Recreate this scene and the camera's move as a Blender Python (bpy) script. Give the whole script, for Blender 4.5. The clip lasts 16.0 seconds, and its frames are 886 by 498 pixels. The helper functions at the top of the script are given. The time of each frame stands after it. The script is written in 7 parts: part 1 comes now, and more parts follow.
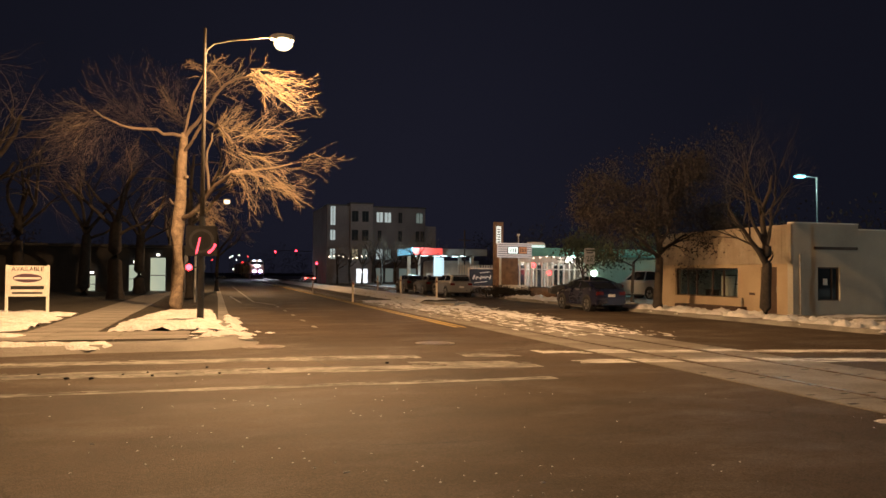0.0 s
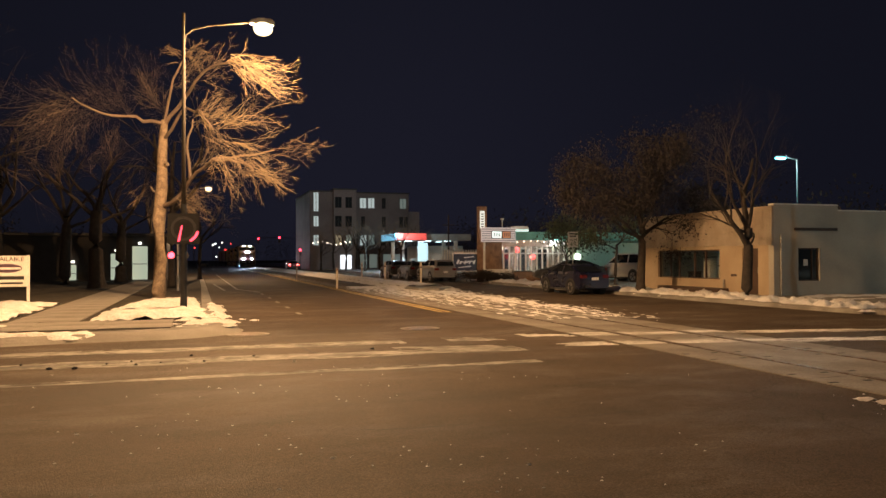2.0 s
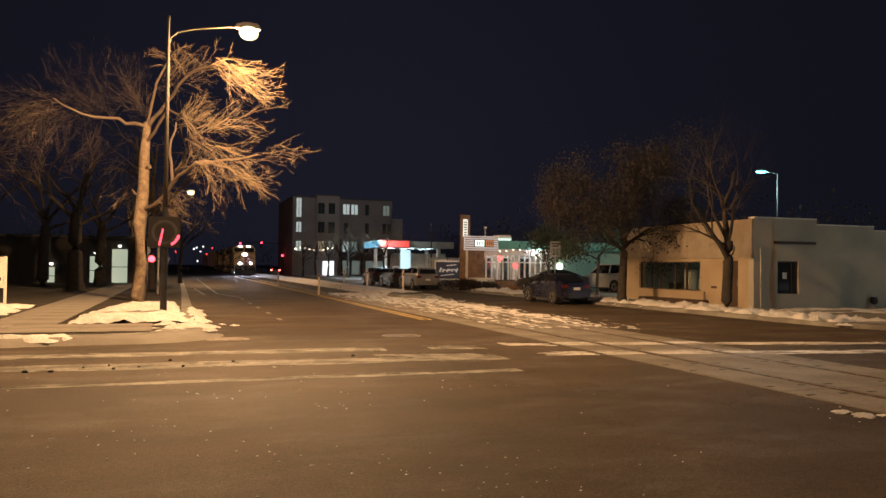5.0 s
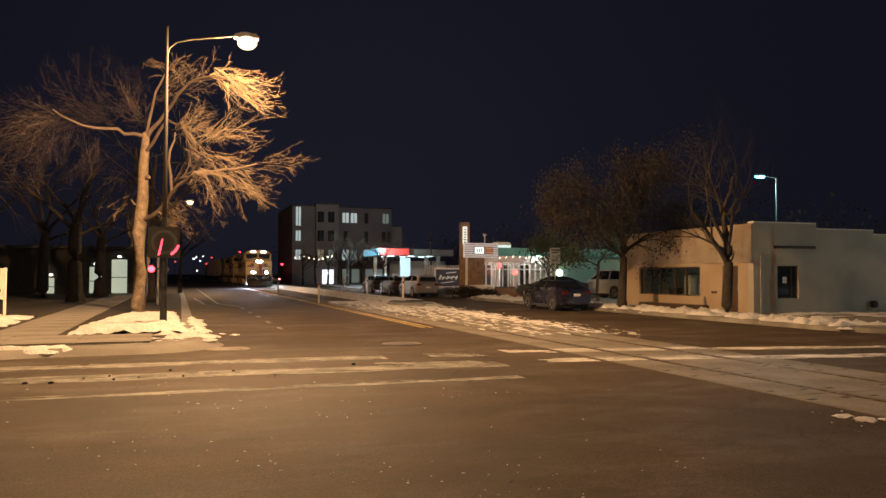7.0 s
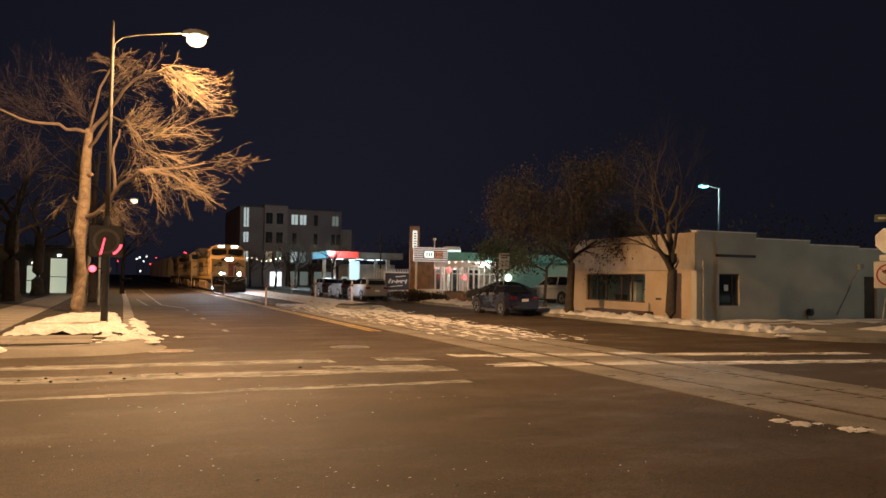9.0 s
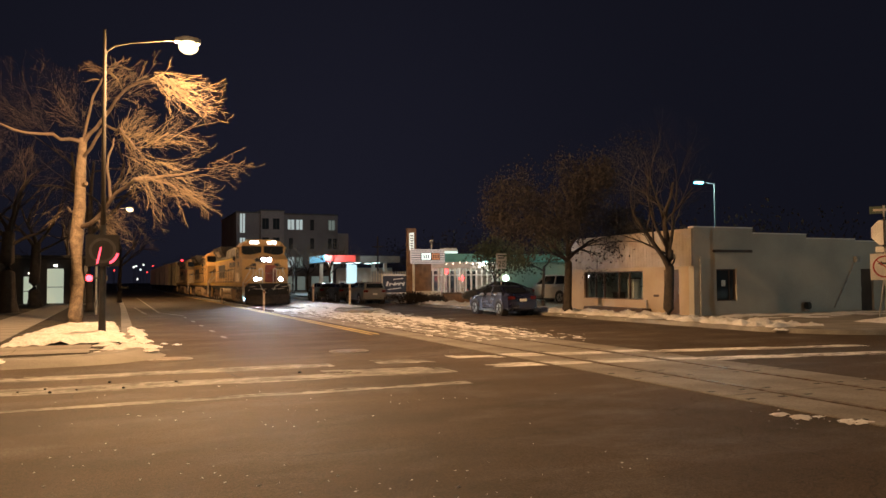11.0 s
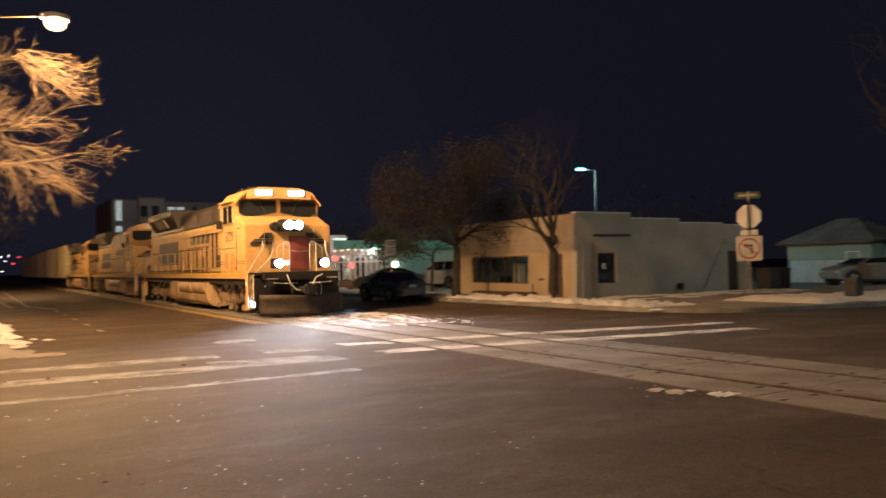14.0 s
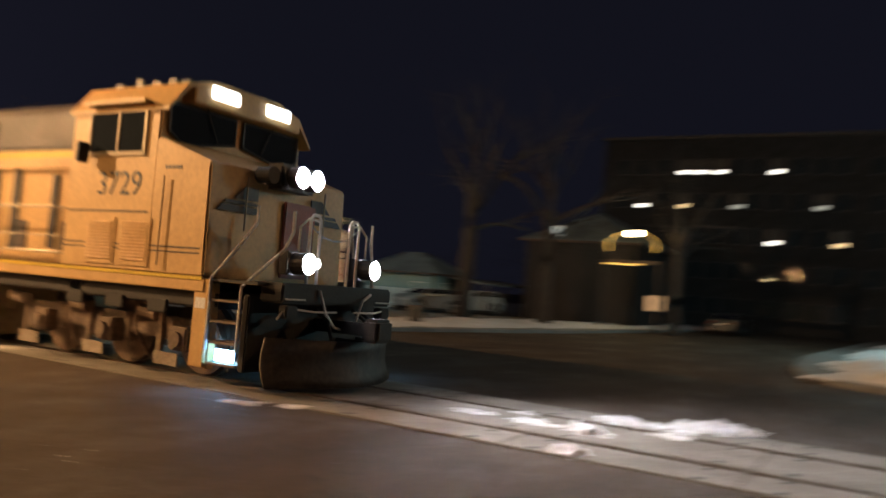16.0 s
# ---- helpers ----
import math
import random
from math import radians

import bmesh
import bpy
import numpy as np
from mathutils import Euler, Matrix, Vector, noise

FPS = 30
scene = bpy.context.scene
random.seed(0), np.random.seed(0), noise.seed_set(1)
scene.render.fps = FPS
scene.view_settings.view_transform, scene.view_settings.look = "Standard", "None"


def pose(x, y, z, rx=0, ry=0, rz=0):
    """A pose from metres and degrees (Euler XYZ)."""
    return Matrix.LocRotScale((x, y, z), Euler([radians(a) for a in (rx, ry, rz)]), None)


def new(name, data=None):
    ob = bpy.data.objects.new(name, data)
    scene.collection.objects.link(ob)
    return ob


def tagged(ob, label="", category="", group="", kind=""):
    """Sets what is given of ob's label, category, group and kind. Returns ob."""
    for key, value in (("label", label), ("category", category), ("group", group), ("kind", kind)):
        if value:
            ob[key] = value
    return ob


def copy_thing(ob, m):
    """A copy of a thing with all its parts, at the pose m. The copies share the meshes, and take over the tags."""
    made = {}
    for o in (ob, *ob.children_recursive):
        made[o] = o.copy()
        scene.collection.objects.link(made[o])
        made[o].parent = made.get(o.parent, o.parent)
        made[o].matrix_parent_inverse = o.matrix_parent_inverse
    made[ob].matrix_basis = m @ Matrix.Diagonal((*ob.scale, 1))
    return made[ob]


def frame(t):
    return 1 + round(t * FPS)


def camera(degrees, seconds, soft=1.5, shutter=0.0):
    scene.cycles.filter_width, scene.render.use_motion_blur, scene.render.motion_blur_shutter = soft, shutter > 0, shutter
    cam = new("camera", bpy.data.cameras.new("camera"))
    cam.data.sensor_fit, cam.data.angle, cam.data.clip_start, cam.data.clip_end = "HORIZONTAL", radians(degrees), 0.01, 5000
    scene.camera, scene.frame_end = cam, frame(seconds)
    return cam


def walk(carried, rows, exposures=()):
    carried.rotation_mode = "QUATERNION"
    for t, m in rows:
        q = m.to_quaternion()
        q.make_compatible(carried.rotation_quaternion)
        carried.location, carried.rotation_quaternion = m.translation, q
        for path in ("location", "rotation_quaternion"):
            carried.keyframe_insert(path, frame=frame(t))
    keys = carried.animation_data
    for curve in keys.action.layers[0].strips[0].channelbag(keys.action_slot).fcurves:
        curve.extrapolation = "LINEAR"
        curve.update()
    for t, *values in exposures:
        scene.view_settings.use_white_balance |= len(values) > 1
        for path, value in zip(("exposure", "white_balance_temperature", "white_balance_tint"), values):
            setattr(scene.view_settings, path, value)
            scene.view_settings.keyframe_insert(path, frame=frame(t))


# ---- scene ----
cam = camera(58.99, 16.0, 1.5, 0.9)
EYE = (0.0, 0.0, 1.62)
TURNS = [
    (0.0, 91.823, -0.445, -16.249), (0.5, 91.801, -0.237, -16.441), (1.0, 91.855, -0.21, -16.503),
    (1.5, 91.264, -0.203, -16.861), (2.0, 90.734, 0.236, -17.409), (2.5, 90.84, -0.146, -17.867),
    (3.0, 90.995, 0.2, -18.15), (3.5, 91.151, -0.171, -18.37), (4.0, 91.202, -0.314, -18.369),
    (4.5, 91.231, -0.709, -18.683), (7.0, 91.858, -0.131, -18.699), (7.5, 91.699, -0.36, -18.911),
    (8.0, 91.848, -0.538, -20.277), (8.5, 92.0, -0.242, -20.827), (9.0, 92.181, -0.864, -22.396),
    (11.5, 92.305, 0.49, -22.515), (12.0, 91.848, 0.664, -23.055), (12.5, 91.14, 1.681, -26.168),
    (13.0, 90.857, 1.652, -27.75), (13.5, 91.065, 1.348, -28.431), (14.0, 91.186, 1.274, -30.646),
    (14.5, 92.062, 1.014, -35.427), (14.7, 92.665, 0.192, -37.577), (15.0, 93.175, 0.604, -40.176),
    (15.2, 93.116, 0.724, -42.538), (15.5, 92.991, -0.38, -46.832), (15.7, 92.935, -1.356, -51.452),
    (15.8, 92.987, -1.9, -53.834), (15.9, 92.809, -3.2, -56.85), (16.0, 92.854, -4.582, -60.081)]
walk(cam, [(t, pose(*EYE, rx, ry, rz)) for t, rx, ry, rz in TURNS])

# ---- light ----
scene.view_settings.exposure = 0.0
world = bpy.data.worlds.new("night_sky")
scene.world = world
world.use_nodes = True
wbg = world.node_tree.nodes["Background"]
wbg.inputs["Strength"].default_value = 1.0


def sky_glare():
    """Clear night sky; a brighter patch low in the north-east paints in headlight glare."""
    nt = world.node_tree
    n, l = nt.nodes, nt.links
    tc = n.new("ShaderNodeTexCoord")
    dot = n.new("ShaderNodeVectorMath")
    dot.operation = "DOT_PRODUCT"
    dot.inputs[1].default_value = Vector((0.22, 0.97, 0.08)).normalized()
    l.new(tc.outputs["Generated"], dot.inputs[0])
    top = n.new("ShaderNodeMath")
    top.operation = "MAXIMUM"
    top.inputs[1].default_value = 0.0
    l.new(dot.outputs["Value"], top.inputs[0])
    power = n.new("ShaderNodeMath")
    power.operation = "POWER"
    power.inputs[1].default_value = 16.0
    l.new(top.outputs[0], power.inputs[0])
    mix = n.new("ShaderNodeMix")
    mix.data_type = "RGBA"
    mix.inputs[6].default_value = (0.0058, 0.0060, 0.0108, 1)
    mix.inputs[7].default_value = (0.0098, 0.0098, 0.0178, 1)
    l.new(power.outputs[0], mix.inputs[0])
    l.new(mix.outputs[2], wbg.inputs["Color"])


sky_glare()

SODIUM = (1.0, 0.565, 0.25)
COOL = (0.55, 0.95, 1.0)


def lamp(name, place, watts, colour, radius=0.12):
    data = bpy.data.lights.new(name, "POINT")
    data.energy, data.color, data.shadow_soft_size = watts, colour, radius
    ob = new(name, data)
    ob.location = place
    return ob


LAMP_HEAD = Vector((1.83, 23.3, 8.40))      # over the far corner
UNSEEN_LAMP_SOUTH = Vector((18.6, -7.0, 8.53))      # unseen lamp added over the south-east corner, behind the view, for the right foreground
UNSEEN_LAMP_NEAR = Vector((-5.0, 14.86, 8.53))       # unseen lamp added over the west arm of the crossing to light the foreground
lamp("street_lamp_light", LAMP_HEAD, 16000, SODIUM, 0.05)
lamp("street_lamp_light", UNSEEN_LAMP_NEAR, 3500, SODIUM, 0.05)
lamp("street_lamp_light", UNSEEN_LAMP_SOUTH, 1300, SODIUM, 0.05)
lamp("street_lamp_light", (1.0, 75.0, 8.17), 7500, SODIUM, 0.05)
lamp("yard_lamp_light", (29.35, 33.9, 6.55), 1400, COOL)
# unseen cool lamp added for the corner snow and the shop's south wall
lamp("yard_lamp_light", (35.75, -6.0, 6.55), 2900, COOL)
lamp("diner_light", (23.6, 49.2, 2.8), 60, (0.92, 1.0, 0.88))
lamp("diner_light", (21.2, 50.7, 2.6), 160, (0.95, 1.0, 0.95))
lamp("station_light", (22.8, 91.0, 5.3), 3000, (0.62, 0.88, 1.0))

# ---- materials ----


def mat(name, c, rough=0.6, metal=0.0, c2=None, scale=1.5, fine=30.0, var=0.25, bump=0.15, spec=0.5, coat=0.0, dist=0.02):
    """Principled paint or mineral with large blotches (c to c2) and fine grain."""
    m = bpy.data.materials.new(name)
    m.use_nodes = True
    nt = m.node_tree
    n, l = nt.nodes, nt.links
    b = n["Principled BSDF"]
    tc = n.new("ShaderNodeTexCoord")
    n1, n2 = n.new("ShaderNodeTexNoise"), n.new("ShaderNodeTexNoise")
    n1.inputs["Scale"].default_value, n1.inputs["Detail"].default_value = scale, 5
    n2.inputs["Scale"].default_value, n2.inputs["Detail"].default_value = fine, 4
    for q in (n1, n2):
        l.new(tc.outputs["Object"], q.inputs["Vector"])
    c2 = c2 or tuple(x * (1 - var) for x in c)
    ramp = n.new("ShaderNodeValToRGB")
    ramp.color_ramp.elements[0].position, ramp.color_ramp.elements[1].position = 0.35, 0.65
    ramp.color_ramp.elements[0].color, ramp.color_ramp.elements[1].color = (*c, 1), (*c2, 1)
    l.new(n1.outputs["Fac"], ramp.inputs["Fac"])
    mr = n.new("ShaderNodeMapRange")
    mr.inputs["From Min"].default_value, mr.inputs["From Max"].default_value = 0.3, 0.7
    mr.inputs["To Min"].default_value, mr.inputs["To Max"].default_value = 1 - var, 1 + var * 0.6
    l.new(n2.outputs["Fac"], mr.inputs["Value"])
    mul = n.new("ShaderNodeVectorMath")
    mul.operation = "SCALE"
    l.new(ramp.outputs["Color"], mul.inputs[0])
    l.new(mr.outputs["Result"], mul.inputs["Scale"])
    l.new(mul.outputs["Vector"], b.inputs["Base Color"])
    rr = n.new("ShaderNodeMapRange")
    rr.inputs["To Min"].default_value, rr.inputs["To Max"].default_value = max(0.03, rough - 0.12), min(1, rough + 0.12)
    l.new(n1.outputs["Fac"], rr.inputs["Value"])
    l.new(rr.outputs["Result"], b.inputs["Roughness"])
    b.inputs["Metallic"].default_value = metal
    b.inputs["Specular IOR Level"].default_value = spec
    b.inputs["Coat Weight"].default_value = coat
    if bump:
        bp = n.new("ShaderNodeBump")
        bp.inputs["Strength"].default_value, bp.inputs["Distance"].default_value = bump, dist
        l.new(n2.outputs["Fac"], bp.inputs["Height"])
        l.new(bp.outputs["Normal"], b.inputs["Normal"])
    return m


def glow(name, c, strength):
    m = bpy.data.materials.new(name)
    m.use_nodes = True
    b = m.node_tree.nodes["Principled BSDF"]
    b.inputs["Base Color"].default_value = (*[0.4 * x for x in c], 1)
    b.inputs["Emission Color"].default_value = (*c, 1)
    b.inputs["Emission Strength"].default_value = strength
    return m


def glass(name, c=(0.02, 0.025, 0.03), rough=0.04):
    m = bpy.data.materials.new(name)
    m.use_nodes = True
    b = m.node_tree.nodes["Principled BSDF"]
    b.inputs["Base Color"].default_value = (*c, 1)
    b.inputs["Roughness"].default_value = rough
    b.inputs["Specular IOR Level"].default_value = 0.6
    return m


def clear_glass(name):
    m = bpy.data.materials.new(name)
    m.use_nodes = True
    nt = m.node_tree
    out = nt.nodes["Material Output"]
    g, t, x = (nt.nodes.new("ShaderNode" + k) for k in ("BsdfGlossy", "BsdfTransparent", "MixShader"))
    g.inputs["Roughness"].default_value = 0.02
    t.inputs["Color"].default_value = (0.9, 0.93, 0.92, 1)
    x.inputs[0].default_value = 0.07
    nt.links.new(t.outputs[0], x.inputs[1])
    nt.links.new(g.outputs[0], x.inputs[2])
    nt.links.new(x.outputs[0], out.inputs["Surface"])
    return m


def shield_disc_material():
    """Unseen disc added in a street lamp: lets under two thirds of the light straight down."""
    m = bpy.data.materials.new("unseen_shield_disc")
    m.use_nodes = True
    t = m.node_tree.nodes.new("ShaderNodeBsdfTransparent")
    t.inputs["Color"].default_value = (0.62, 0.62, 0.62, 1)
    m.node_tree.links.new(t.outputs[0], m.node_tree.nodes["Material Output"].inputs["Surface"])
    return m


def asphalt_material():
    """Worn asphalt: aggregate grain, tar seams, pale salt and grit stains, damp glossy patches."""
    m = mat("asphalt", (0.080, 0.057, 0.038), 0.80, c2=(0.106, 0.077, 0.053), scale=0.22, fine=70, var=0.55, bump=0.7, spec=0.24, dist=0.012)
    nt = m.node_tree
    n, l = nt.nodes, nt.links
    b = n["Principled BSDF"]
    tc = n.new("ShaderNodeTexCoord")
    mp = n.new("ShaderNodeMapping")
    mp.inputs["Scale"].default_value = (0.35, 0.6, 1)
    l.new(tc.outputs["Object"], mp.inputs["Vector"])
    salt = n.new("ShaderNodeTexNoise")
    salt.inputs["Scale"].default_value, salt.inputs["Detail"].default_value, salt.inputs["Roughness"].default_value = 1.3, 9, 0.65
    l.new(mp.outputs["Vector"], salt.inputs["Vector"])
    sr = n.new("ShaderNodeMapRange")
    sr.inputs["From Min"].default_value, sr.inputs["From Max"].default_value = 0.49, 0.76
    sr.inputs["To Max"].default_value = 0.40
    l.new(salt.outputs["Fac"], sr.inputs["Value"])
    crack = n.new("ShaderNodeTexVoronoi")
    crack.feature = "DISTANCE_TO_EDGE"
    crack.inputs["Scale"].default_value = 0.16
    wob = n.new("ShaderNodeTexNoise")
    wob.inputs["Scale"].default_value, wob.inputs["Detail"].default_value = 0.9, 6
    l.new(tc.outputs["Object"], wob.inputs["Vector"])
    add = n.new("ShaderNodeVectorMath")
    l.new(tc.outputs["Object"], add.inputs[0])
    l.new(wob.outputs["Color"], add.inputs[1])
    l.new(add.outputs["Vector"], crack.inputs["Vector"])
    cr = n.new("ShaderNodeMapRange")
    cr.inputs["From Max"].default_value = 0.003
    cr.inputs["To Min"].default_value, cr.inputs["To Max"].default_value = 0.6, 1.0
    l.new(crack.outputs["Distance"], cr.inputs["Value"])
    old = b.inputs["Base Color"].links[0].from_socket
    mixs = n.new("ShaderNodeMix")
    mixs.data_type = "RGBA"
    mixs.inputs[7].default_value = (0.26, 0.24, 0.22, 1)
    l.new(sr.outputs["Result"], mixs.inputs[0])
    l.new(old, mixs.inputs[6])
    patch = n.new("ShaderNodeTexNoise")
    patch.inputs["Scale"].default_value, patch.inputs["Detail"].default_value, patch.inputs["Roughness"].default_value = 0.9, 8, 0.62
    l.new(mp.outputs["Vector"], patch.inputs["Vector"])
    pr = n.new("ShaderNodeMapRange")
    pr.inputs["From Min"].default_value, pr.inputs["From Max"].default_value = 0.36, 0.64
    pr.inputs["To Min"].default_value, pr.inputs["To Max"].default_value = 0.66, 1.16
    l.new(patch.outputs["Fac"], pr.inputs["Value"])
    grit = n.new("ShaderNodeTexVoronoi")
    grit.inputs["Scale"].default_value = 38.0
    l.new(tc.outputs["Object"], grit.inputs["Vector"])
    gr = n.new("ShaderNodeMapRange")
    gr.inputs["From Max"].default_value = 0.7
    gr.inputs["To Min"].default_value, gr.inputs["To Max"].default_value = 1.35, 0.75
    l.new(grit.outputs["Distance"], gr.inputs["Value"])
    wear = n.new("ShaderNodeMath")
    wear.operation = "MULTIPLY"
    l.new(pr.outputs["Result"], wear.inputs[0])
    l.new(gr.outputs["Result"], wear.inputs[1])
    both = n.new("ShaderNodeMath")
    both.operation = "MULTIPLY"
    l.new(wear.outputs[0], both.inputs[0])
    l.new(cr.outputs["Result"], both.inputs[1])
    mul = n.new("ShaderNodeVectorMath")
    mul.operation = "SCALE"
    l.new(mixs.outputs[2], mul.inputs[0])
    l.new(both.outputs[0], mul.inputs["Scale"])
    l.new(mul.outputs["Vector"], b.inputs["Base Color"])
    return m


ASPHALT = asphalt_material()
CONCRETE = mat("concrete", (0.30, 0.28, 0.25), 0.8, c2=(0.21, 0.19, 0.17), scale=0.8, fine=40)
PANEL = mat("crossing_concrete", (0.255, 0.232, 0.20), 0.75, c2=(0.165, 0.145, 0.118), scale=0.9, fine=30, var=0.3)
KERB = mat("kerb_concrete", (0.27, 0.26, 0.24), 0.8, c2=(0.16, 0.15, 0.14), scale=1.2)
SOIL = mat("frozen_turf", (0.055, 0.045, 0.028), 0.95, c2=(0.03, 0.026, 0.02), scale=0.8, fine=20, bump=0.6, dist=0.05)
SNOW = mat("snow", (0.84, 0.84, 0.86), 0.75, c2=(0.70, 0.68, 0.66), scale=2.4, fine=16, var=0.16, bump=0.8, dist=0.06)
DIRTY_SNOW = mat("dirty_snow", (0.66, 0.64, 0.62), 0.8, c2=(0.34, 0.31, 0.28), scale=2.2, fine=18, var=0.25, bump=0.6, dist=0.05)
RAIL = mat("rail_steel", (0.20, 0.17, 0.15), 0.5, 0.8, c2=(0.11, 0.07, 0.05), scale=6)
TAR = mat("flangeway", (0.018, 0.017, 0.016), 0.85)
PAINT_W = mat("worn_white_paint", (0.36, 0.345, 0.31), 0.8, c2=(0.12, 0.11, 0.10), scale=1.7, fine=9, var=0.45)
PAINT_FRESH = mat("white_paint_on_concrete", (0.78, 0.77, 0.74), 0.75, c2=(0.50, 0.48, 0.45), scale=1.7, fine=12, var=0.3)
PAINT_Y = mat("worn_yellow_paint", (0.66, 0.47, 0.14), 0.65, c2=(0.36, 0.25, 0.10), scale=2.0, fine=26, var=0.35)
BARK = mat("bark", (0.22, 0.165, 0.115), 0.9, c2=(0.13, 0.095, 0.07), scale=5, fine=24, var=0.4, bump=0.8, dist=0.04)
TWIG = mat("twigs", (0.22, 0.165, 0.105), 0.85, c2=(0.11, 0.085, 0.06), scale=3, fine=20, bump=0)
# darker copy of the twigs; weak light on them is put into the colour
SHADED_TWIG = mat("shaded_twigs", (0.13, 0.095, 0.075), 0.9, c2=(0.08, 0.06, 0.05), scale=2, bump=0)
DARK_BARK = mat("dark_bark", (0.048, 0.039, 0.033), 0.95, c2=(0.028, 0.023, 0.02), scale=4, fine=20, bump=0.6, dist=0.04)
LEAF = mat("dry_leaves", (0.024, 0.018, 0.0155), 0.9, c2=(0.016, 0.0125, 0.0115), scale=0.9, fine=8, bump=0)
GREEN_LEAF = mat("evergreen_leaves", (0.045, 0.060, 0.030), 0.7, c2=(0.03, 0.04, 0.022), scale=1.5, fine=8, bump=0)
GALV = mat("galvanised_steel", (0.38, 0.37, 0.35), 0.5, 0.7, c2=(0.26, 0.25, 0.24), scale=4)
DARK_STEEL = mat("dark_painted_steel", (0.035, 0.035, 0.036), 0.5, 0.2)
POLE_PAINT = mat("brown_pole_paint", (0.026, 0.022, 0.019), 0.85, 0.0, c2=(0.036, 0.03, 0.026), scale=3, spec=0.2)
OLD_WHITE = mat("weathered_white", (0.50, 0.49, 0.48), 0.6, c2=(0.38, 0.37, 0.36), scale=2)
RUBBER = mat("rubber", (0.016, 0.016, 0.017), 0.85)
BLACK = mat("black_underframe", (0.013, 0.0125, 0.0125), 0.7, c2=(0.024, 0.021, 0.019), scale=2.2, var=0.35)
WHITE = mat("white_paint", (0.74, 0.73, 0.70), 0.55, c2=(0.62, 0.60, 0.56), scale=1.5)
STUCCO = mat("painted_block", (0.40, 0.385, 0.34), 0.85, c2=(0.33, 0.315, 0.28), scale=0.6, fine=28, var=0.12, bump=0.3)
TRIM_DARK = mat("dark_trim", (0.06, 0.035, 0.025), 0.6)
WINDOW = glass("dark_glass")
CAR_GLASS = glass("car_glass", (0.012, 0.014, 0.016), 0.03)
CLEAR = clear_glass("clear_glass")

# ---- mesh helpers ----


def part(name, bm, material, parent=None, label="", smooth=False):
    """Link a bmesh as one mesh object under a thing or a part."""
    me = bpy.data.meshes.new(name)
    bm.to_mesh(me)
    bm.free()
    me.materials.append(material)
    if smooth:
        for p in me.polygons:
            p.use_smooth = True
    ob = new(name, me)
    ob.parent = parent
    if label:
        ob["label"] = label
    return ob


def thing(name, m, label, category, group="", kind=""):
    ob = new(name)
    ob.empty_display_size = 0.1
    ob.matrix_world = m
    return tagged(ob, label, category, group, kind)


def bx(bm, x0, x1, y0, y1, z0, z1, bevel=0.0, m=None):
    r = bmesh.ops.create_cube(bm, size=1.0)
    vs = r["verts"]
    for v in vs:
        v.co = Vector(((x0 + x1) / 2 + v.co.x * (x1 - x0), (y0 + y1) / 2 + v.co.y * (y1 - y0), (z0 + z1) / 2 + v.co.z * (z1 - z0)))
        if m:
            v.co = m @ v.co
    if bevel:
        es = {e for v in vs for e in v.link_edges}
        bmesh.ops.bevel(bm, geom=list(es), offset=bevel, segments=2, affect="EDGES", clamp_overlap=True)
    return bm


def box(*a, **k):
    return bx(bmesh.new(), *a, **k)


def rod(bm, p0, p1, r0, r1=None, n=10):
    """A closed tapered cylinder from p0 to p1."""
    p0, p1 = Vector(p0), Vector(p1)
    r1 = r0 if r1 is None else r1
    q = (p1 - p0).to_track_quat("Z", "Y").to_matrix()
    rings = []
    for p, r in ((p0, r0), (p1, r1)):
        rings.append([bm.verts.new(p + q @ Vector((r * math.cos(2 * math.pi * i / n), r * math.sin(2 * math.pi * i / n), 0))) for i in range(n)])
    for i in range(n):
        bm.faces.new((rings[0][i], rings[0][(i + 1) % n], rings[1][(i + 1) % n], rings[1][i]))
    bm.faces.new(rings[0][::-1])
    bm.faces.new(rings[1])
    return bm


def tube(bm, pts, r, n=8):
    """One bent pipe through the points, closed at both ends."""
    pts = [Vector(p) for p in pts]
    rings = []
    for i, p in enumerate(pts):
        q = (pts[min(i + 1, len(pts) - 1)] - pts[max(i - 1, 0)]).to_track_quat("Z", "Y").to_matrix()
        if rings:
            # carry the ring on without a twist
            d = q @ Vector((0, 0, 1))
            x = (last - d * last.dot(d)).normalized()
        else:
            d = q @ Vector((0, 0, 1))
            x = q @ Vector((1, 0, 0))
        last, y = x, d.cross(x)
        rings.append([bm.verts.new(p + r * (x * math.cos(2 * math.pi * k / n) + y * math.sin(2 * math.pi * k / n))) for k in range(n)])
    for a, b in zip(rings, rings[1:]):
        for k in range(n):
            bm.faces.new((a[k], a[(k + 1) % n], b[(k + 1) % n], b[k]))
    bm.faces.new(rings[0][::-1])
    bm.faces.new(rings[-1])
    return bm


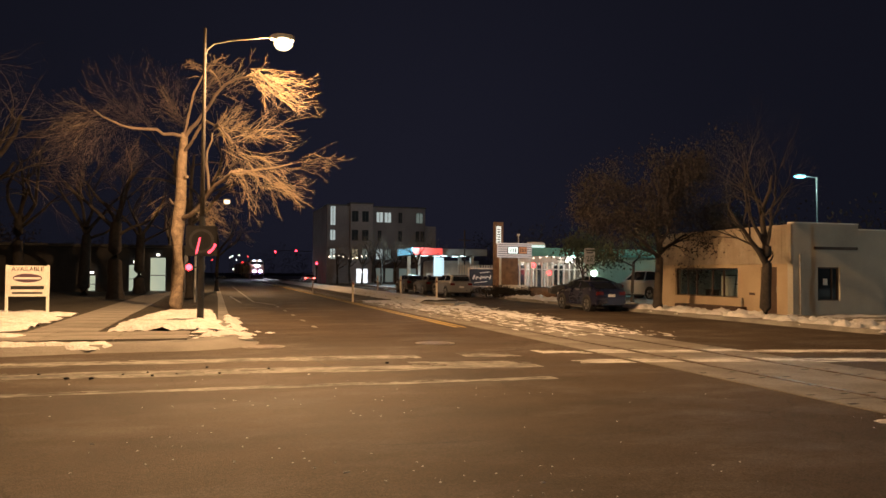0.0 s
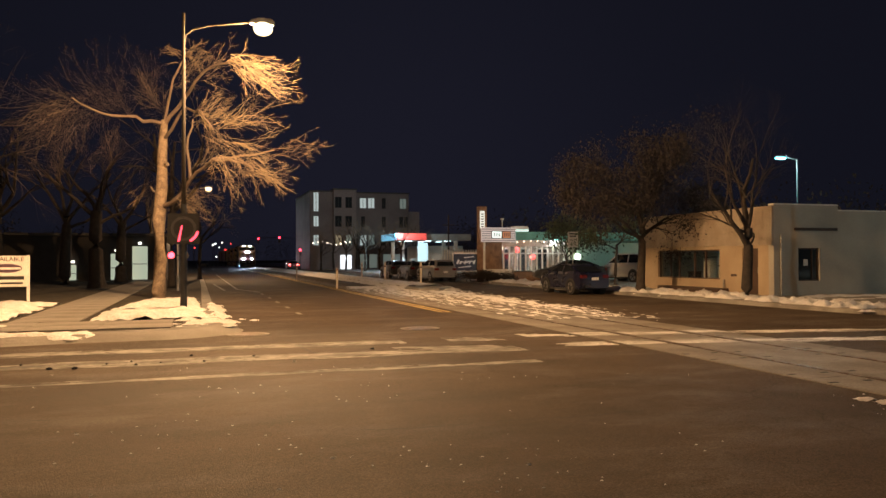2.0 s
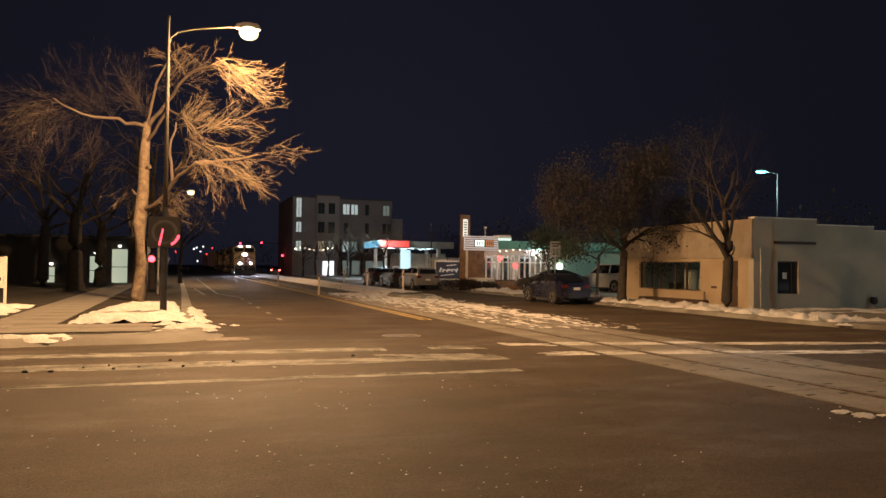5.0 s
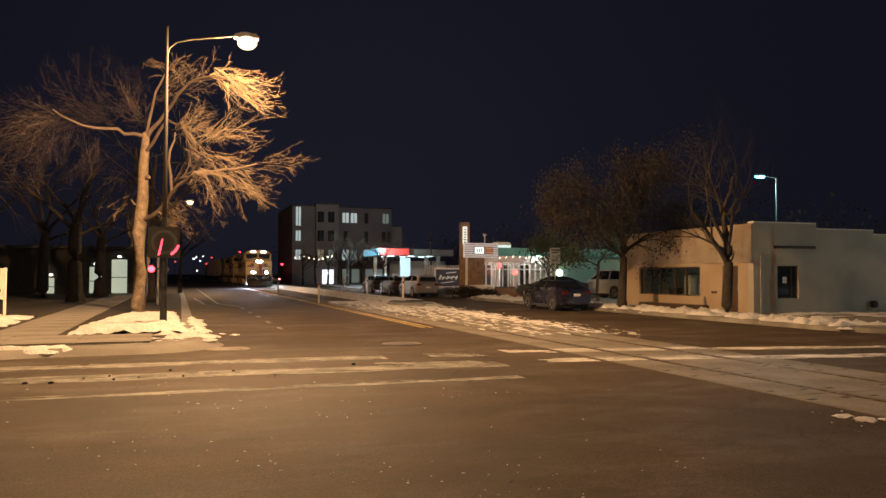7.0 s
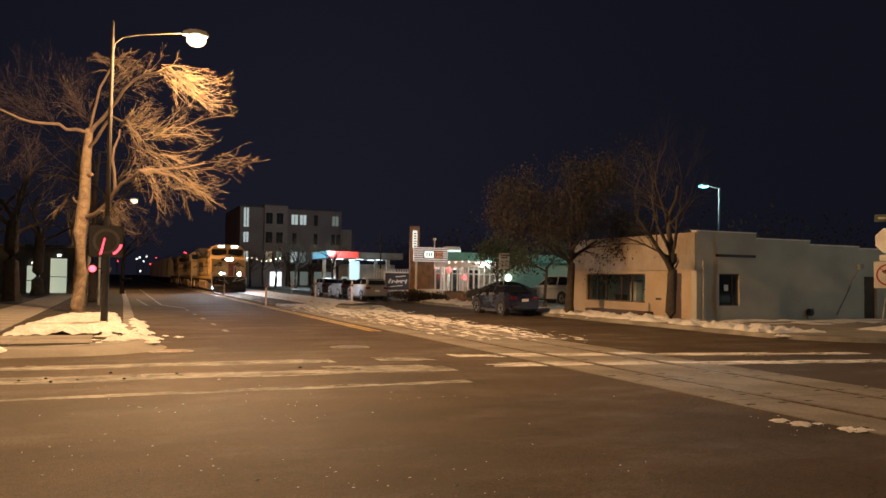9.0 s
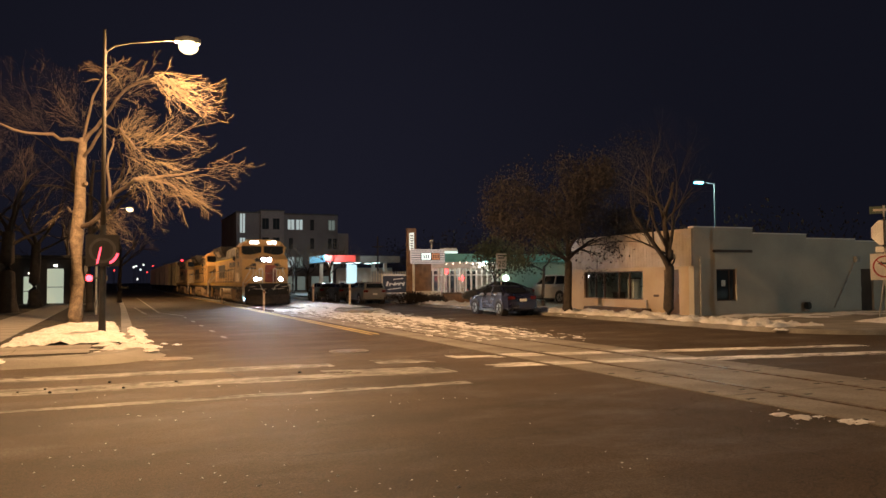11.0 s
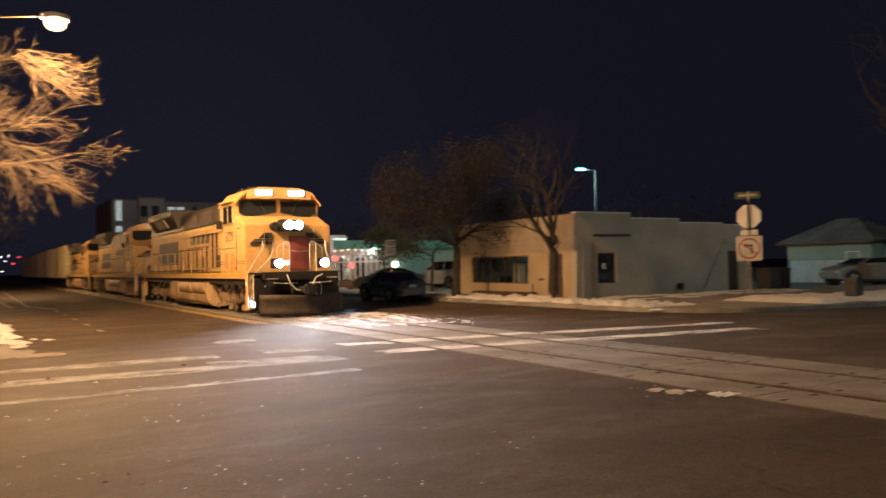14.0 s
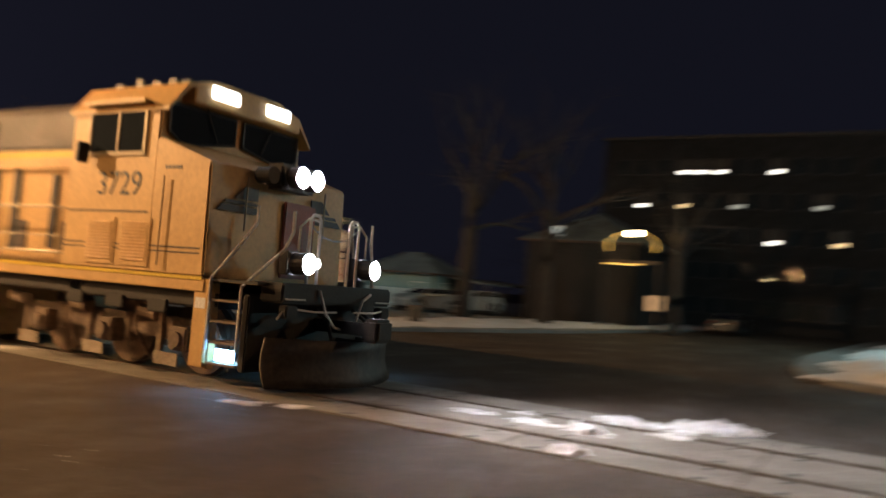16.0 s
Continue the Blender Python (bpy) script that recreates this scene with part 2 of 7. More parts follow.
def prism(bm, poly, axis, a, b, bevel=0.0):
    """A polygon of (u, v) drawn out from a to b along an axis; for 'x' (u, v) are (y, z), for 'y' (x, z), for 'z' (x, y)."""
    def at(u, v, w):
        return {"x": (w, u, v), "y": (u, w, v), "z": (u, v, w)}[axis]
    lo, hi = [bm.verts.new(at(u, v, a)) for u, v in poly], [bm.verts.new(at(u, v, b)) for u, v in poly]
    fs = [bm.faces.new(lo), bm.faces.new(hi)]
    k = len(poly)
    for i in range(k):
        fs.append(bm.faces.new((lo[i], lo[(i + 1) % k], hi[(i + 1) % k], hi[i])))
    bmesh.ops.recalc_face_normals(bm, faces=fs)
    if bevel:
        es = {e for f in fs for e in f.edges}
        bmesh.ops.bevel(bm, geom=list(es), offset=bevel, segments=2, affect="EDGES", clamp_overlap=True)
    return bm


def sheet(name, outline, z0, z1, material, label, bevel=0.0):
    ob = part(name, prism(bmesh.new(), outline, "z", z0, z1, bevel), material)
    return tagged(ob, label, name.split("_")[0], kind="structure")


def snow_field(name, x0, x1, y0, y1, step, height, material, label, base=0.0, parent=None):
    """Lumpy snow over a stretch of ground: height(x, y) above base, cut out where it falls under zero."""
    nx, ny = int((x1 - x0) / step) + 1, int((y1 - y0) / step) + 1
    idx, verts, faces = {}, [], []
    hs = [[height(x0 + i * step, y0 + j * step) for i in range(nx)] for j in range(ny)]

    def vid(i, j):
        if (i, j) not in idx:
            idx[i, j] = len(verts)
            ji, jj = noise.noise((i * 3.7, j * 5.1, 1.3)), noise.noise((i * 2.3, j * 4.9, 7.7))
            verts.append((x0 + (i + 0.4 * ji) * step, y0 + (j + 0.4 * jj) * step, base + max(hs[j][i], -0.02)))
        return idx[i, j]
    for j in range(ny - 1):
        for i in range(nx - 1):
            if max(hs[j][i], hs[j][i + 1], hs[j + 1][i], hs[j + 1][i + 1]) > 0:
                faces.append((vid(i, j), vid(i + 1, j), vid(i + 1, j + 1), vid(i, j + 1)))
    me = bpy.data.meshes.new(name)
    me.from_pydata(verts, [], faces)
    me.materials.append(material)
    for p in me.polygons:
        p.use_smooth = True
    ob = new(name, me)
    return tagged(ob, label, "snow", kind="stuff")


def fbm(x, y, s, seed=0.0):
    return noise.fractal((x * s, y * s, seed), 0.9, 2.0, 4)


def soft_box(x, y, x0, x1, y0, y1, edge):
    """One inside the rectangle, falling off over the edge's width."""
    d = min(x - x0, x1 - x, y - y0, y1 - y)
    return max(-1.0, min(1.0, d / edge))


def writing(text, size, depth=0.004):
    """Text in the built-in font as a mesh, centred, in the xz plane, facing -y."""
    cu = bpy.data.curves.new("writing", "FONT")
    cu.body, cu.size, cu.extrude, cu.align_x, cu.align_y = text, size, depth, "CENTER", "CENTER"
    ob = new("writing", cu)
    me = bpy.data.meshes.new_from_object(ob.evaluated_get(bpy.context.evaluated_depsgraph_get()))
    bpy.data.objects.remove(ob)
    bm = bmesh.new()
    bm.from_mesh(me)
    bpy.data.meshes.remove(me)
    bm.transform(Matrix.Rotation(radians(90), 4, "X"))
    return bm

# ---- ground, roads, kerbs ----
tagged(part("ground", box(-1800, 1800, -1200, 2400, -0.6, -0.06), SOIL), "dark frozen ground reaching to the horizon", "ground", kind="structure")
sheet("road", [(-120, -70), (140, -70), (140, 420), (-120, 420)], -0.3, 0.0, ASPHALT, "worn damp asphalt street crossing with salt stains")


def crumb(x, y, seed):
    return 0.5 * noise.fractal((x * 3.1, y * 3.1, seed), 0.7, 2.1, 4)


def arc(cx, cy, r, a0, a1, n=8):
    return [(cx + r * math.cos(radians(a0 + (a1 - a0) * i / n)), cy + r * math.sin(radians(a0 + (a1 - a0) * i / n))) for i in range(n + 1)]


KERB_W = 0.5
NW = [(-90, 15.5), (-6, 16.3), (-2.6, 17.2)] + arc(-1.3, 19.2, 1.8, -90, 0)[1:] + [(0.5, 46), (-0.2, 400), (-90, 400)]
NE = [(17.9, 400), (17.9, 22.0)] + arc(21.9, 19.0, 4.0, 180, 262)[1:] + [(34, 12.9), (110, 9.0), (110, 400)]
SE = [(20.4, -60), (20.4, -1.2), (20.9, 0.6), (22.4, 2.0), (26.0, 2.6), (33.0, 3.0), (110, 0.0), (110, -60)]
for nm, poly in (("pavement_northwest", NW), ("pavement_northeast", NE), ("pavement_southeast", SE)):
    sheet(nm, poly, -0.2, 0.13, KERB, "raised kerbed verge of worn concrete", 0.03)
sheet("ground_verge", [(-89, 16.5), (-6, 17.0), (-2.7, 17.8), (-0.9, 18.1), (0.1, 19.2), (0.2, 46), (-0.5, 399), (-89, 399)], 0.0, 0.136, SOIL, "dark frozen turf of the corner lot")
sheet("ground_lot", [(18.2, 399), (18.2, 22.2), (19.0, 18.0), (22.0, 15.6), (34, 13.3), (109, 9.4), (109, 399)], 0.0, 0.136, CONCRETE, "trodden concrete pavement in front of the shop")



def kerb_ramp():
    """Concrete apron that falls from the corner's kerb to the road, with a scored rim."""
    inner = [(-4.4, 16.6), (-2.6, 17.2)] + arc(-1.3, 19.2, 1.8, -90, 0, 12)[1:] + [(0.5, 21.2)]
    verts, faces, n = [], [], len(inner)
    for i, p in enumerate(inner):
        a, b = Vector(inner[max(i - 1, 0)]), Vector(inner[min(i + 1, n - 1)])
        d = (b - a).normalized()
        out = Vector((d.y, -d.x))
        w = 0.75 * math.sin(math.pi * (i + 0.6) / (n + 0.2)) ** 0.4
        for f, z in ((-0.05, 0.134), (0.0, 0.132), (0.35, 0.088), (0.75, 0.03), (1.0, -0.01)):
            q = Vector(p) + out * w * f
            verts.append((q.x, q.y, z))
    for i in range(n - 1):
        for k in range(4):
            a = 5 * i + k
            faces.append((a, a + 5, a + 6, a + 1))
    me = bpy.data.meshes.new("kerb_ramp")
    me.from_pydata(verts, [], faces)
    me.materials.append(CONCRETE)
    return tagged(new("kerb_ramp", me), "worn concrete kerb ramp at the corner", "kerb", kind="structure")


kerb_ramp()

# sidewalk slabs, each a piece
walk_thing = tagged(new("pavement_slabs"), "stained concrete sidewalk slabs with open joints", "pavement", kind="structure")


def slab_mesh(w, d):
    bm = box(-w / 2, w / 2, -d / 2, d / 2, 0, 0.03, bevel=0.008)
    me = bpy.data.meshes.new("slab")
    bm.to_mesh(me)
    bm.free()
    me.materials.append(CONCRETE)
    return me


SLAB_A, SLAB_B = slab_mesh(1.5, 1.18), slab_mesh(1.58, 1.5)


def slab(me, x, y):
    o = new("slab", me)
    o.location, o.parent = (x, y, 0.128 + random.uniform(0, 0.004)), walk_thing


for i in range(9):
    for j in range(2):
        slab(SLAB_A, -1.3 - 1.515 * i, 18.75 + 1.195 * j)
for j in range(30):
    slab(SLAB_B, -3.5, 21.3 + 1.515 * j)

TRACK = 9.33

# ---- road markings ----


def stripe(name, quad, material, label, z=0.004):
    ob = part(name, prism(bmesh.new(), quad, "z", -0.01, z), material)
    return tagged(ob, label, "road marking", kind="structure")


def band(xa, xb, ya, yb, w):
    return [(xa, ya - w / 2), (xb, yb - w / 2), (xb, yb + w / 2), (xa, ya + w / 2)]


def worn_stripe(name, xa, xb, ya, yb, w, label, seed, over=False):
    """Paint film along a line, worn through in streaks and frayed at its edges."""
    verts, faces, idx = [], [], {}
    cx, cw = 0.07, 0.03
    nx, nw = int((xb - xa) / cx), int((w + 0.12) / cw)

    def vert(i, j):
        if (i, j) not in idx:
            x = xa + i * cx
            idx[i, j] = len(verts)
            verts.append((x, ya + (yb - ya) * i / nx - (w + 0.12) / 2 + j * cw, 0.0195 if over else 0.004))
        return idx[i, j]
    for i in range(nx):
        for j in range(nw):
            x, v = xa + i * cx, (j + 0.5) * cw - (w + 0.12) / 2
            edge = (w / 2 - abs(v)) / (0.4 * w)
            end = min(1.0, min(x - xa, xb - x) / 0.6)
            wear = noise.fractal((x * 0.7, v * 7.0, seed), 0.8, 2.1, 5) + 0.5 * noise.noise((x * 6, v * 16, seed + 4))
            if 0.13 + 0.46 * min(1.0, edge) * end + 0.85 * wear > 0.12 and edge > -0.25 and not (over and min(abs(x + cx / 2 - TRACK - 0.755), abs(x + cx / 2 - TRACK + 0.755)) < 0.13):
                faces.append((vert(i, j), vert(i + 1, j), vert(i + 1, j + 1), vert(i, j + 1)))
    me = bpy.data.meshes.new(name)
    me.from_pydata(verts, [], faces)
    me.materials.append(PAINT_FRESH if xa > 6 else PAINT_W)
    return tagged(new(name, me), label, "road marking", kind="structure")


for k, (xa, xb, ya, yb, w) in enumerate(((-14, 3.9, 14.95, 14.95, 0.6), (4.75, 5.9, 15.0, 14.85, 0.6), (6.5, 7.6, 15.25, 15.06, 0.6), (7.62, 11.0, 15.05, 14.47, 0.6), (11.05, 16.5, 14.46, 13.5, 0.55),
                          (-14, 5.6, 13.35, 13.2, 0.75), (3.4, 5.4, 13.75, 13.65, 0.5), (6.5, 7.6, 13.45, 13.26, 0.6), (7.62, 11.0, 13.25, 12.7, 0.6), (11.05, 15.5, 12.69, 11.95, 0.55))):
    worn_stripe("crosswalk_line", xa, xb, ya, yb, w, "worn white painted crosswalk line on asphalt", 3.0 * k, xa == 7.62)
worn_stripe("stop_line", -14, 5.2, 11.25, 11.4, 0.26, "thin worn white stop line on asphalt", 31.0)


def crack(points, w, seed):
    """A ragged open crack filled with black grit."""
    rng = random.Random(seed)
    left, right = [], []
    for (x0, y0), (x1, y1) in zip(points, points[1:]):
        n = max(2, int(math.hypot(x1 - x0, y1 - y0) / 0.09))
        d = Vector((y0 - y1, x1 - x0)).normalized()
        for i in range(n):
            f = i / n
            c = Vector((x0 + (x1 - x0) * f, y0 + (y1 - y0) * f)) + d * rng.gauss(0, 0.014)
            k = w * rng.uniform(0.35, 1.0)
            left.append((c.x - d.x * k, c.y - d.y * k, 0.0035))
            right.append((c.x + d.x * k, c.y + d.y * k, 0.0035))
    n = len(left)
    me = bpy.data.meshes.new("road_crack")
    me.from_pydata(left + right, [], [(i, i + 1, n + i + 1, n + i) for i in range(n - 1)])
    me.materials.append(TAR)
    return tagged(new("road_crack", me), "thin black crack in the asphalt", "road crack", kind="structure")


crack([(1.45, 7.33), (1.9, 7.26), (2.41, 7.25), (3.05, 7.29), (3.7, 7.26), (4.6, 7.32)], 0.011, 1)
crack([(1.72, 16.2), (1.88, 14.03), (2.06, 12.81)], 0.022, 2)
crack([(2.6, 12.6), (3.7, 12.75), (5.0, 12.9), (6.4, 12.7)], 0.016, 3)
crack([(-6.0, 9.0), (-4.4, 8.8), (-2.8, 8.95), (-1.2, 8.75)], 0.010, 4)
for dx in (0.0, 0.24):
    stripe("centre_line", [(7.05 + dx, 22.8), (7.17 + dx, 22.8), (7.25 + dx, 140), (7.13 + dx, 140)], PAINT_Y, "double yellow centre line beside the rails")
for y in (23.3, 26.5, 30.0, 33.5, 37.5):
    stripe("lane_dot", band(2.85, 2.97, y + 0.45, y + 0.45, 0.9), PAINT_W, "short white lane dash")
for xa, xb, ya, yb in ((2.9, 2.0, 40, 44.6), (2.0, 1.9, 44.6, 90), (1.3, 0.95, 43, 55)):
    stripe("lane_line", [(xa, ya), (xa + 0.14, ya), (xb + 0.14, yb), (xb, yb)], PAINT_W, "white lane line on asphalt")

# ---- railway in the street ----
railway = tagged(new("railway_track"), "street railway track set in worn concrete panels", "railway track", kind="structure")
for sx in (-0.755, 0.755):
    bm = bx(bmesh.new(), TRACK + sx - 0.036, TRACK + sx + 0.036, -45, 330, -0.12, 0.022, bevel=0.008)
    part("rail", bm, RAIL, railway, "brown worn steel rail")
    side = 1 if sx < 0 else -1
    part("flangeway", box(TRACK + sx + side * 0.037 - (0.07 if side < 0 else 0), TRACK + sx + side * 0.037 + (0.07 if side > 0 else 0), -45, 330, -0.1, 0.0045), TAR, railway)
    part("flangeway", box(TRACK + sx - side * 0.037 - (0.03 if side > 0 else 0), TRACK + sx - side * 0.037 + (0.03 if side < 0 else 0), -45, 330, -0.1, 0.0045), TAR, railway)


def panel_mesh(w, length):
    bm = box(-w / 2, w / 2, -length / 2, length / 2, -0.02, 0.014, bevel=0.006)
    me = bpy.data.meshes.new("crossing_panel")
    bm.to_mesh(me)
    bm.free()
    me.materials.append(PANEL)
    return me


def hole_mesh():
    bm = box(-0.07, 0.07, -0.035, 0.035, 0.0, 0.0165, bevel=0.003)
    me = bpy.data.meshes.new("lifting_pocket")
    bm.to_mesh(me)
    bm.free()
    me.materials.append(TAR)
    return me


MID, OUT, HOLE = panel_mesh(1.33, 2.42), panel_mesh(0.83, 2.42), hole_mesh()
for k in range(27):
    y = -22.0 + 2.44 * k
    for me, x, inset in ((MID, TRACK, 0.5), (OUT, TRACK - 1.25, 0.28), (OUT, TRACK + 1.25, 0.28)):
        o = new("crossing_panel", me)
        o.location, o.parent = (x, y, random.uniform(-0.002, 0.002)), railway
        if y < 16:
            for sx in (-1, 1):
                for sy in (-1, 1):
                    q = new("lifting_pocket", HOLE)
                    q.location, q.parent = (x + sx * inset, y + sy * 0.85, 0), railway

# reserve of the track beyond the crossing
sheet("pavement_median", [(10.75, 38.5), (11.6, 37.6), (12.6, 38.6), (13.0, 44), (13.0, 320), (10.75, 320)], -0.1, 0.15, KERB, "kerbed median beside the railway track", 0.03)
sheet("pavement_edge", [(7.55, 42.5), (7.72, 42.0), (7.78, 42.5), (7.78, 320), (7.55, 320)], -0.1, 0.12, KERB, "low kerb along the railway track", 0.02)

# ---- snow ----
snow_field("snow_lawn", -16, -4.5, 20.9, 33.5, 0.10, lambda x, y: 0.10 * soft_box(x, y, -30, -4.6 - 0.8 * fbm(x, y, 0.6), 21.2, 30.5 + 1.5 * fbm(x, y, 0.5, 3), 0.5) + 0.04 * fbm(x, y, 1.6, 5) + 0.06 * crumb(x, y, 1), SNOW, "fresh snow lying on the lawn", 0.13)
snow_field("snow_strip", -2.5, 0.45, 20.8, 34, 0.07, lambda x, y: 0.14 * soft_box(x, y, -2.6 + 0.05 * (y - 21), 0.2, 20.6, 32, 0.5) + 0.08 * fbm(x, y, 1.1, 2) + 0.10 * crumb(x, y, 2) - 0.012 * max(0, y - 24), SNOW, "trodden snow round the tree and the lamp post", 0.13)
snow_field("snow_corner", -2.0, 1.5, 17.6, 22.0, 0.06, lambda x, y: 0.05 * soft_box(x, y, -0.7, 0.95, 18.6, 21.8, 0.5) + 0.07 * fbm(x, y, 1.7, 9) + 0.09 * crumb(x, y, 3) - 0.03, SNOW, "crusted snow on the kerb corner", 0.12)
snow_field("snow_gutter", 0.05, 0.95, 20.5, 33, 0.07, lambda x, y: 0.13 * soft_box(x, y, 0.1, 0.75, 22.0, 29, 0.35) + 0.06 * fbm(x, y, 1.2, 4) + 0.08 * crumb(x, y, 4), SNOW, "snow left along the gutter", 0.02)
snow_field("snow_gutter", -14, -1.0, 16.0, 18.6, 0.07, lambda x, y: 0.12 * soft_box(x, y, -20, -1.9 + 0.3 * fbm(x, 0, 2), 17.05 + 0.12 * (x + 2), 17.85 + 0.05 * (x + 2), 0.3) + 0.05 * fbm(x, y, 1.5, 6) + 0.09 * crumb(x, y, 5) - 0.02, SNOW, "ridge of ploughed snow along the kerb", 0.08)
snow_field("snow_gutter", -14, -3.6, 18.6, 20.4, 0.10, lambda x, y: 0.10 * soft_box(x, y, -20, -4.1, 19.0, 19.7, 0.3) + 0.05 * fbm(x, y, 1.5, 16) - 0.02, SNOW, "patch of snow on the sidewalk", 0.15)
# rail reserve: thin, streaky, driven over
snow_field("snow_reserve", 7.6, 13.4, 16.5, 46, 0.065, lambda x, y: 0.5 * (0.05 * soft_box(x, y, 8.0, 12.7 - 0.05 * max(0, 30 - y), 18.2, 60, 0.9) + 0.075 * noise.fractal((x * 5.5, y * 1.1, 3.0), 0.6, 2.1, 5) + 0.06 * crumb(x * 1.8, y * 0.7, 6) - 0.046 + 0.0018 * (y - 20) - 0.012), SNOW, "thin driven-over snow streaks beside the rails", 0.004)
snow_field("snow_median", 7.85, 13.1, 41, 130, 0.22, lambda x, y: 0.22 * soft_box(x, y, 10.5, 13.1, 38, 400, 0.5) + 0.10 * soft_box(x, y, 7.7, 10.7, 42, 400, 0.3) * 0.35 + 0.06 * fbm(x, y, 0.9, 8) + 0.08 * crumb(x, y, 7), SNOW, "snow covering the railway median", 0.05)
snow_field("snow_heap", 11.3, 13.2, 36.8, 41, 0.10, lambda x, y: 0.16 * max(-0.4, 1 - ((x - 12.3) / 0.7) ** 2 - ((y - 39) / 1.5) ** 2) + 0.12 * fbm(x, y, 1.6, 11), DIRTY_SNOW, "dirty snow heap at the median's end", 0.0)
# verge in front of the shop
snow_field("snow_verge", 17.4, 21.2, 15.2, 52, 0.10, lambda x, y: 0.20 * soft_box(x, y, 17.9, 20.6, 17.6, 60, 0.6) + 0.15 * fbm(x, y, 1.5, 12) + 0.24 * crumb(x, y, 8) - 0.115, SNOW, "lumpy ploughed snow on the verge", 0.10)
snow_field("snow_verge", 19.2, 60, 9.8, 22, 0.18, lambda x, y: 0.16 * soft_box(x, y, 22.8, 90, 15.4 - 0.1 * (x - 20), 19.5 - 0.08 * (x - 20), 0.6) + 0.09 * fbm(x, y, 0.7, 13) - 0.01, SNOW, "snow on the verge of the side street", 0.12)
snow_field("snow_verge", 21.5, 33, 20.4, 25.0, 0.15, lambda x, y: 0.05 * soft_box(x, y, 21.4, 33, 21.5, 25.2, 1.2) + 0.08 * fbm(x, y, 0.8, 14) - 0.03, SNOW, "thin snow beside the shop wall", 0.13)
snow_field("snow_island", 20.6, 60, -30, 3.0, 0.25, lambda x, y: 0.30 * soft_box(x, y, 21.2, 100, -60, 1.7 - 0.03 * (x - 31), 1.2) + 0.22 * fbm(x, y, 0.5, 15) - 0.05, SNOW, "snow heaped on the corner verge", 0.12)


def lump(x, y, w, d, h, seed, material=SNOW, label="frozen lump of snow on the crossing"):
    snow_field("snow_lump", x - w, x + w, y - d, y + d, 0.03, lambda a, b: h * (1 - ((a - x) / w) ** 2 - ((b - y) / d) ** 2) + 0.5 * h * fbm(a, b, 2.6, seed) + 2.4 * h * crumb(a * 1.8, b * 1.8, seed) - 0.35 * h, material, label, 0.012)


for i, (x, y, w, d, h) in enumerate(((7.4, 6.85, 0.22, 0.16, 0.022), (7.65, 6.4, 0.2, 0.16, 0.02), (7.25, 7.1, 0.12, 0.1, 0.016), (9.34, 4.8, 0.22, 0.34, 0.04), (9.3, 3.85, 0.22, 0.4, 0.04),
                                     (9.3, 3.1, 0.3, 0.36, 0.08), (7.85, 2.85, 0.2, 0.2, 0.08), (11.2, 2.0, 0.6, 0.6, 0.08), (10.5, 3.1, 0.35, 0.4, 0.06), (10.6, 2.4, 0.4, 0.4, 0.055), (9.9, 4.3, 0.2, 0.2, 0.04),
                                     (9.9, 2.3, 0.2, 0.3, 0.05))):
    lump(x, y, w, d, h, i + 20.0)

# frozen clods on the crosswalk
rnd = random.Random(4)
for x, y in ((0.1, 13.05), (-0.55, 13.1), (-0.9, 12.95), (-1.0, 13.4), (-1.35, 13.2), (-0.1, 13.9), (-2.1, 12.9), (-1.75, 12.85), (3.0, 13.9), (0.9, 13.5), (-2.6, 13.5)):
    bm = bmesh.new()
    bmesh.ops.create_icosphere(bm, subdivisions=2, radius=rnd.uniform(0.018, 0.04))
    for v in bm.verts:
        v.co *= 1 + 0.5 * noise.noise(v.co * 14 + Vector((x, y, 0)))
        v.co.z = max(v.co.z * 0.7, -0.03)
    o = part("clod", bm, BLACK, None)
    o.location = (x, y, 0.012)
    tagged(o, "dark frozen clod of slush on the road", "clod", "clods on the crosswalk")

rnd = random.Random(12)
verts, faces = [], []
spots = [(rnd.uniform(-3, 14), 3.8 + 9.5 * rnd.random() ** 1.3) for _ in range(70)]
for cx, cy, n, sx, sy in ((0.75, 10.1, 16, 0.9, 0.25), (1.8, 9.0, 8, 0.4, 0.15), (-0.3, 8.0, 16, 0.5, 0.3), (1.6, 6.2, 14, 0.5, 0.3), (0.3, 6.8, 12, 0.6, 0.3), (3.4, 6.0, 14, 0.7, 0.3), (7.4, 6.8, 24, 0.35, 0.25), (3.8, 9.9, 7, 0.4, 0.1), (2.5, 5.2, 12, 0.4, 0.25), (9.9, 3.6, 26, 0.7, 0.7)):
    spots += [(rnd.gauss(cx, sx), rnd.gauss(cy, sy)) for _ in range(n)]
for x, y in spots:
    if abs(x - TRACK) < 0.9 and rnd.random() < 0.5:
        continue
    r = rnd.uniform(0.003, 0.010) * (2.4 if rnd.random() < 0.08 else 1.0)
    k = len(verts)
    for i in range(5):
        a = 1.2566 * i + rnd.uniform(-0.3, 0.3)
        verts.append((x + r * 1.8 * math.cos(a) * rnd.uniform(0.5, 1.3), y + r * math.sin(a) * rnd.uniform(0.5, 1.3), 0.002))
    verts.append((x, y, 0.004 + 0.5 * r))
    faces += [(k + i, k + (i + 1) % 5, k + 5) for i in range(5)]
me = bpy.data.meshes.new("snow_crumbs")
me.from_pydata(verts, [], faces)
me.materials.append(SNOW)
tagged(new("snow_crumbs", me), "scattered crumbs of snow and salt on the road", "snow", kind="stuff")

mh = tagged(thing("manhole", pose(4.95, 17.6, 0), "", ""), "round cast iron manhole cover set in the road", "manhole cover")
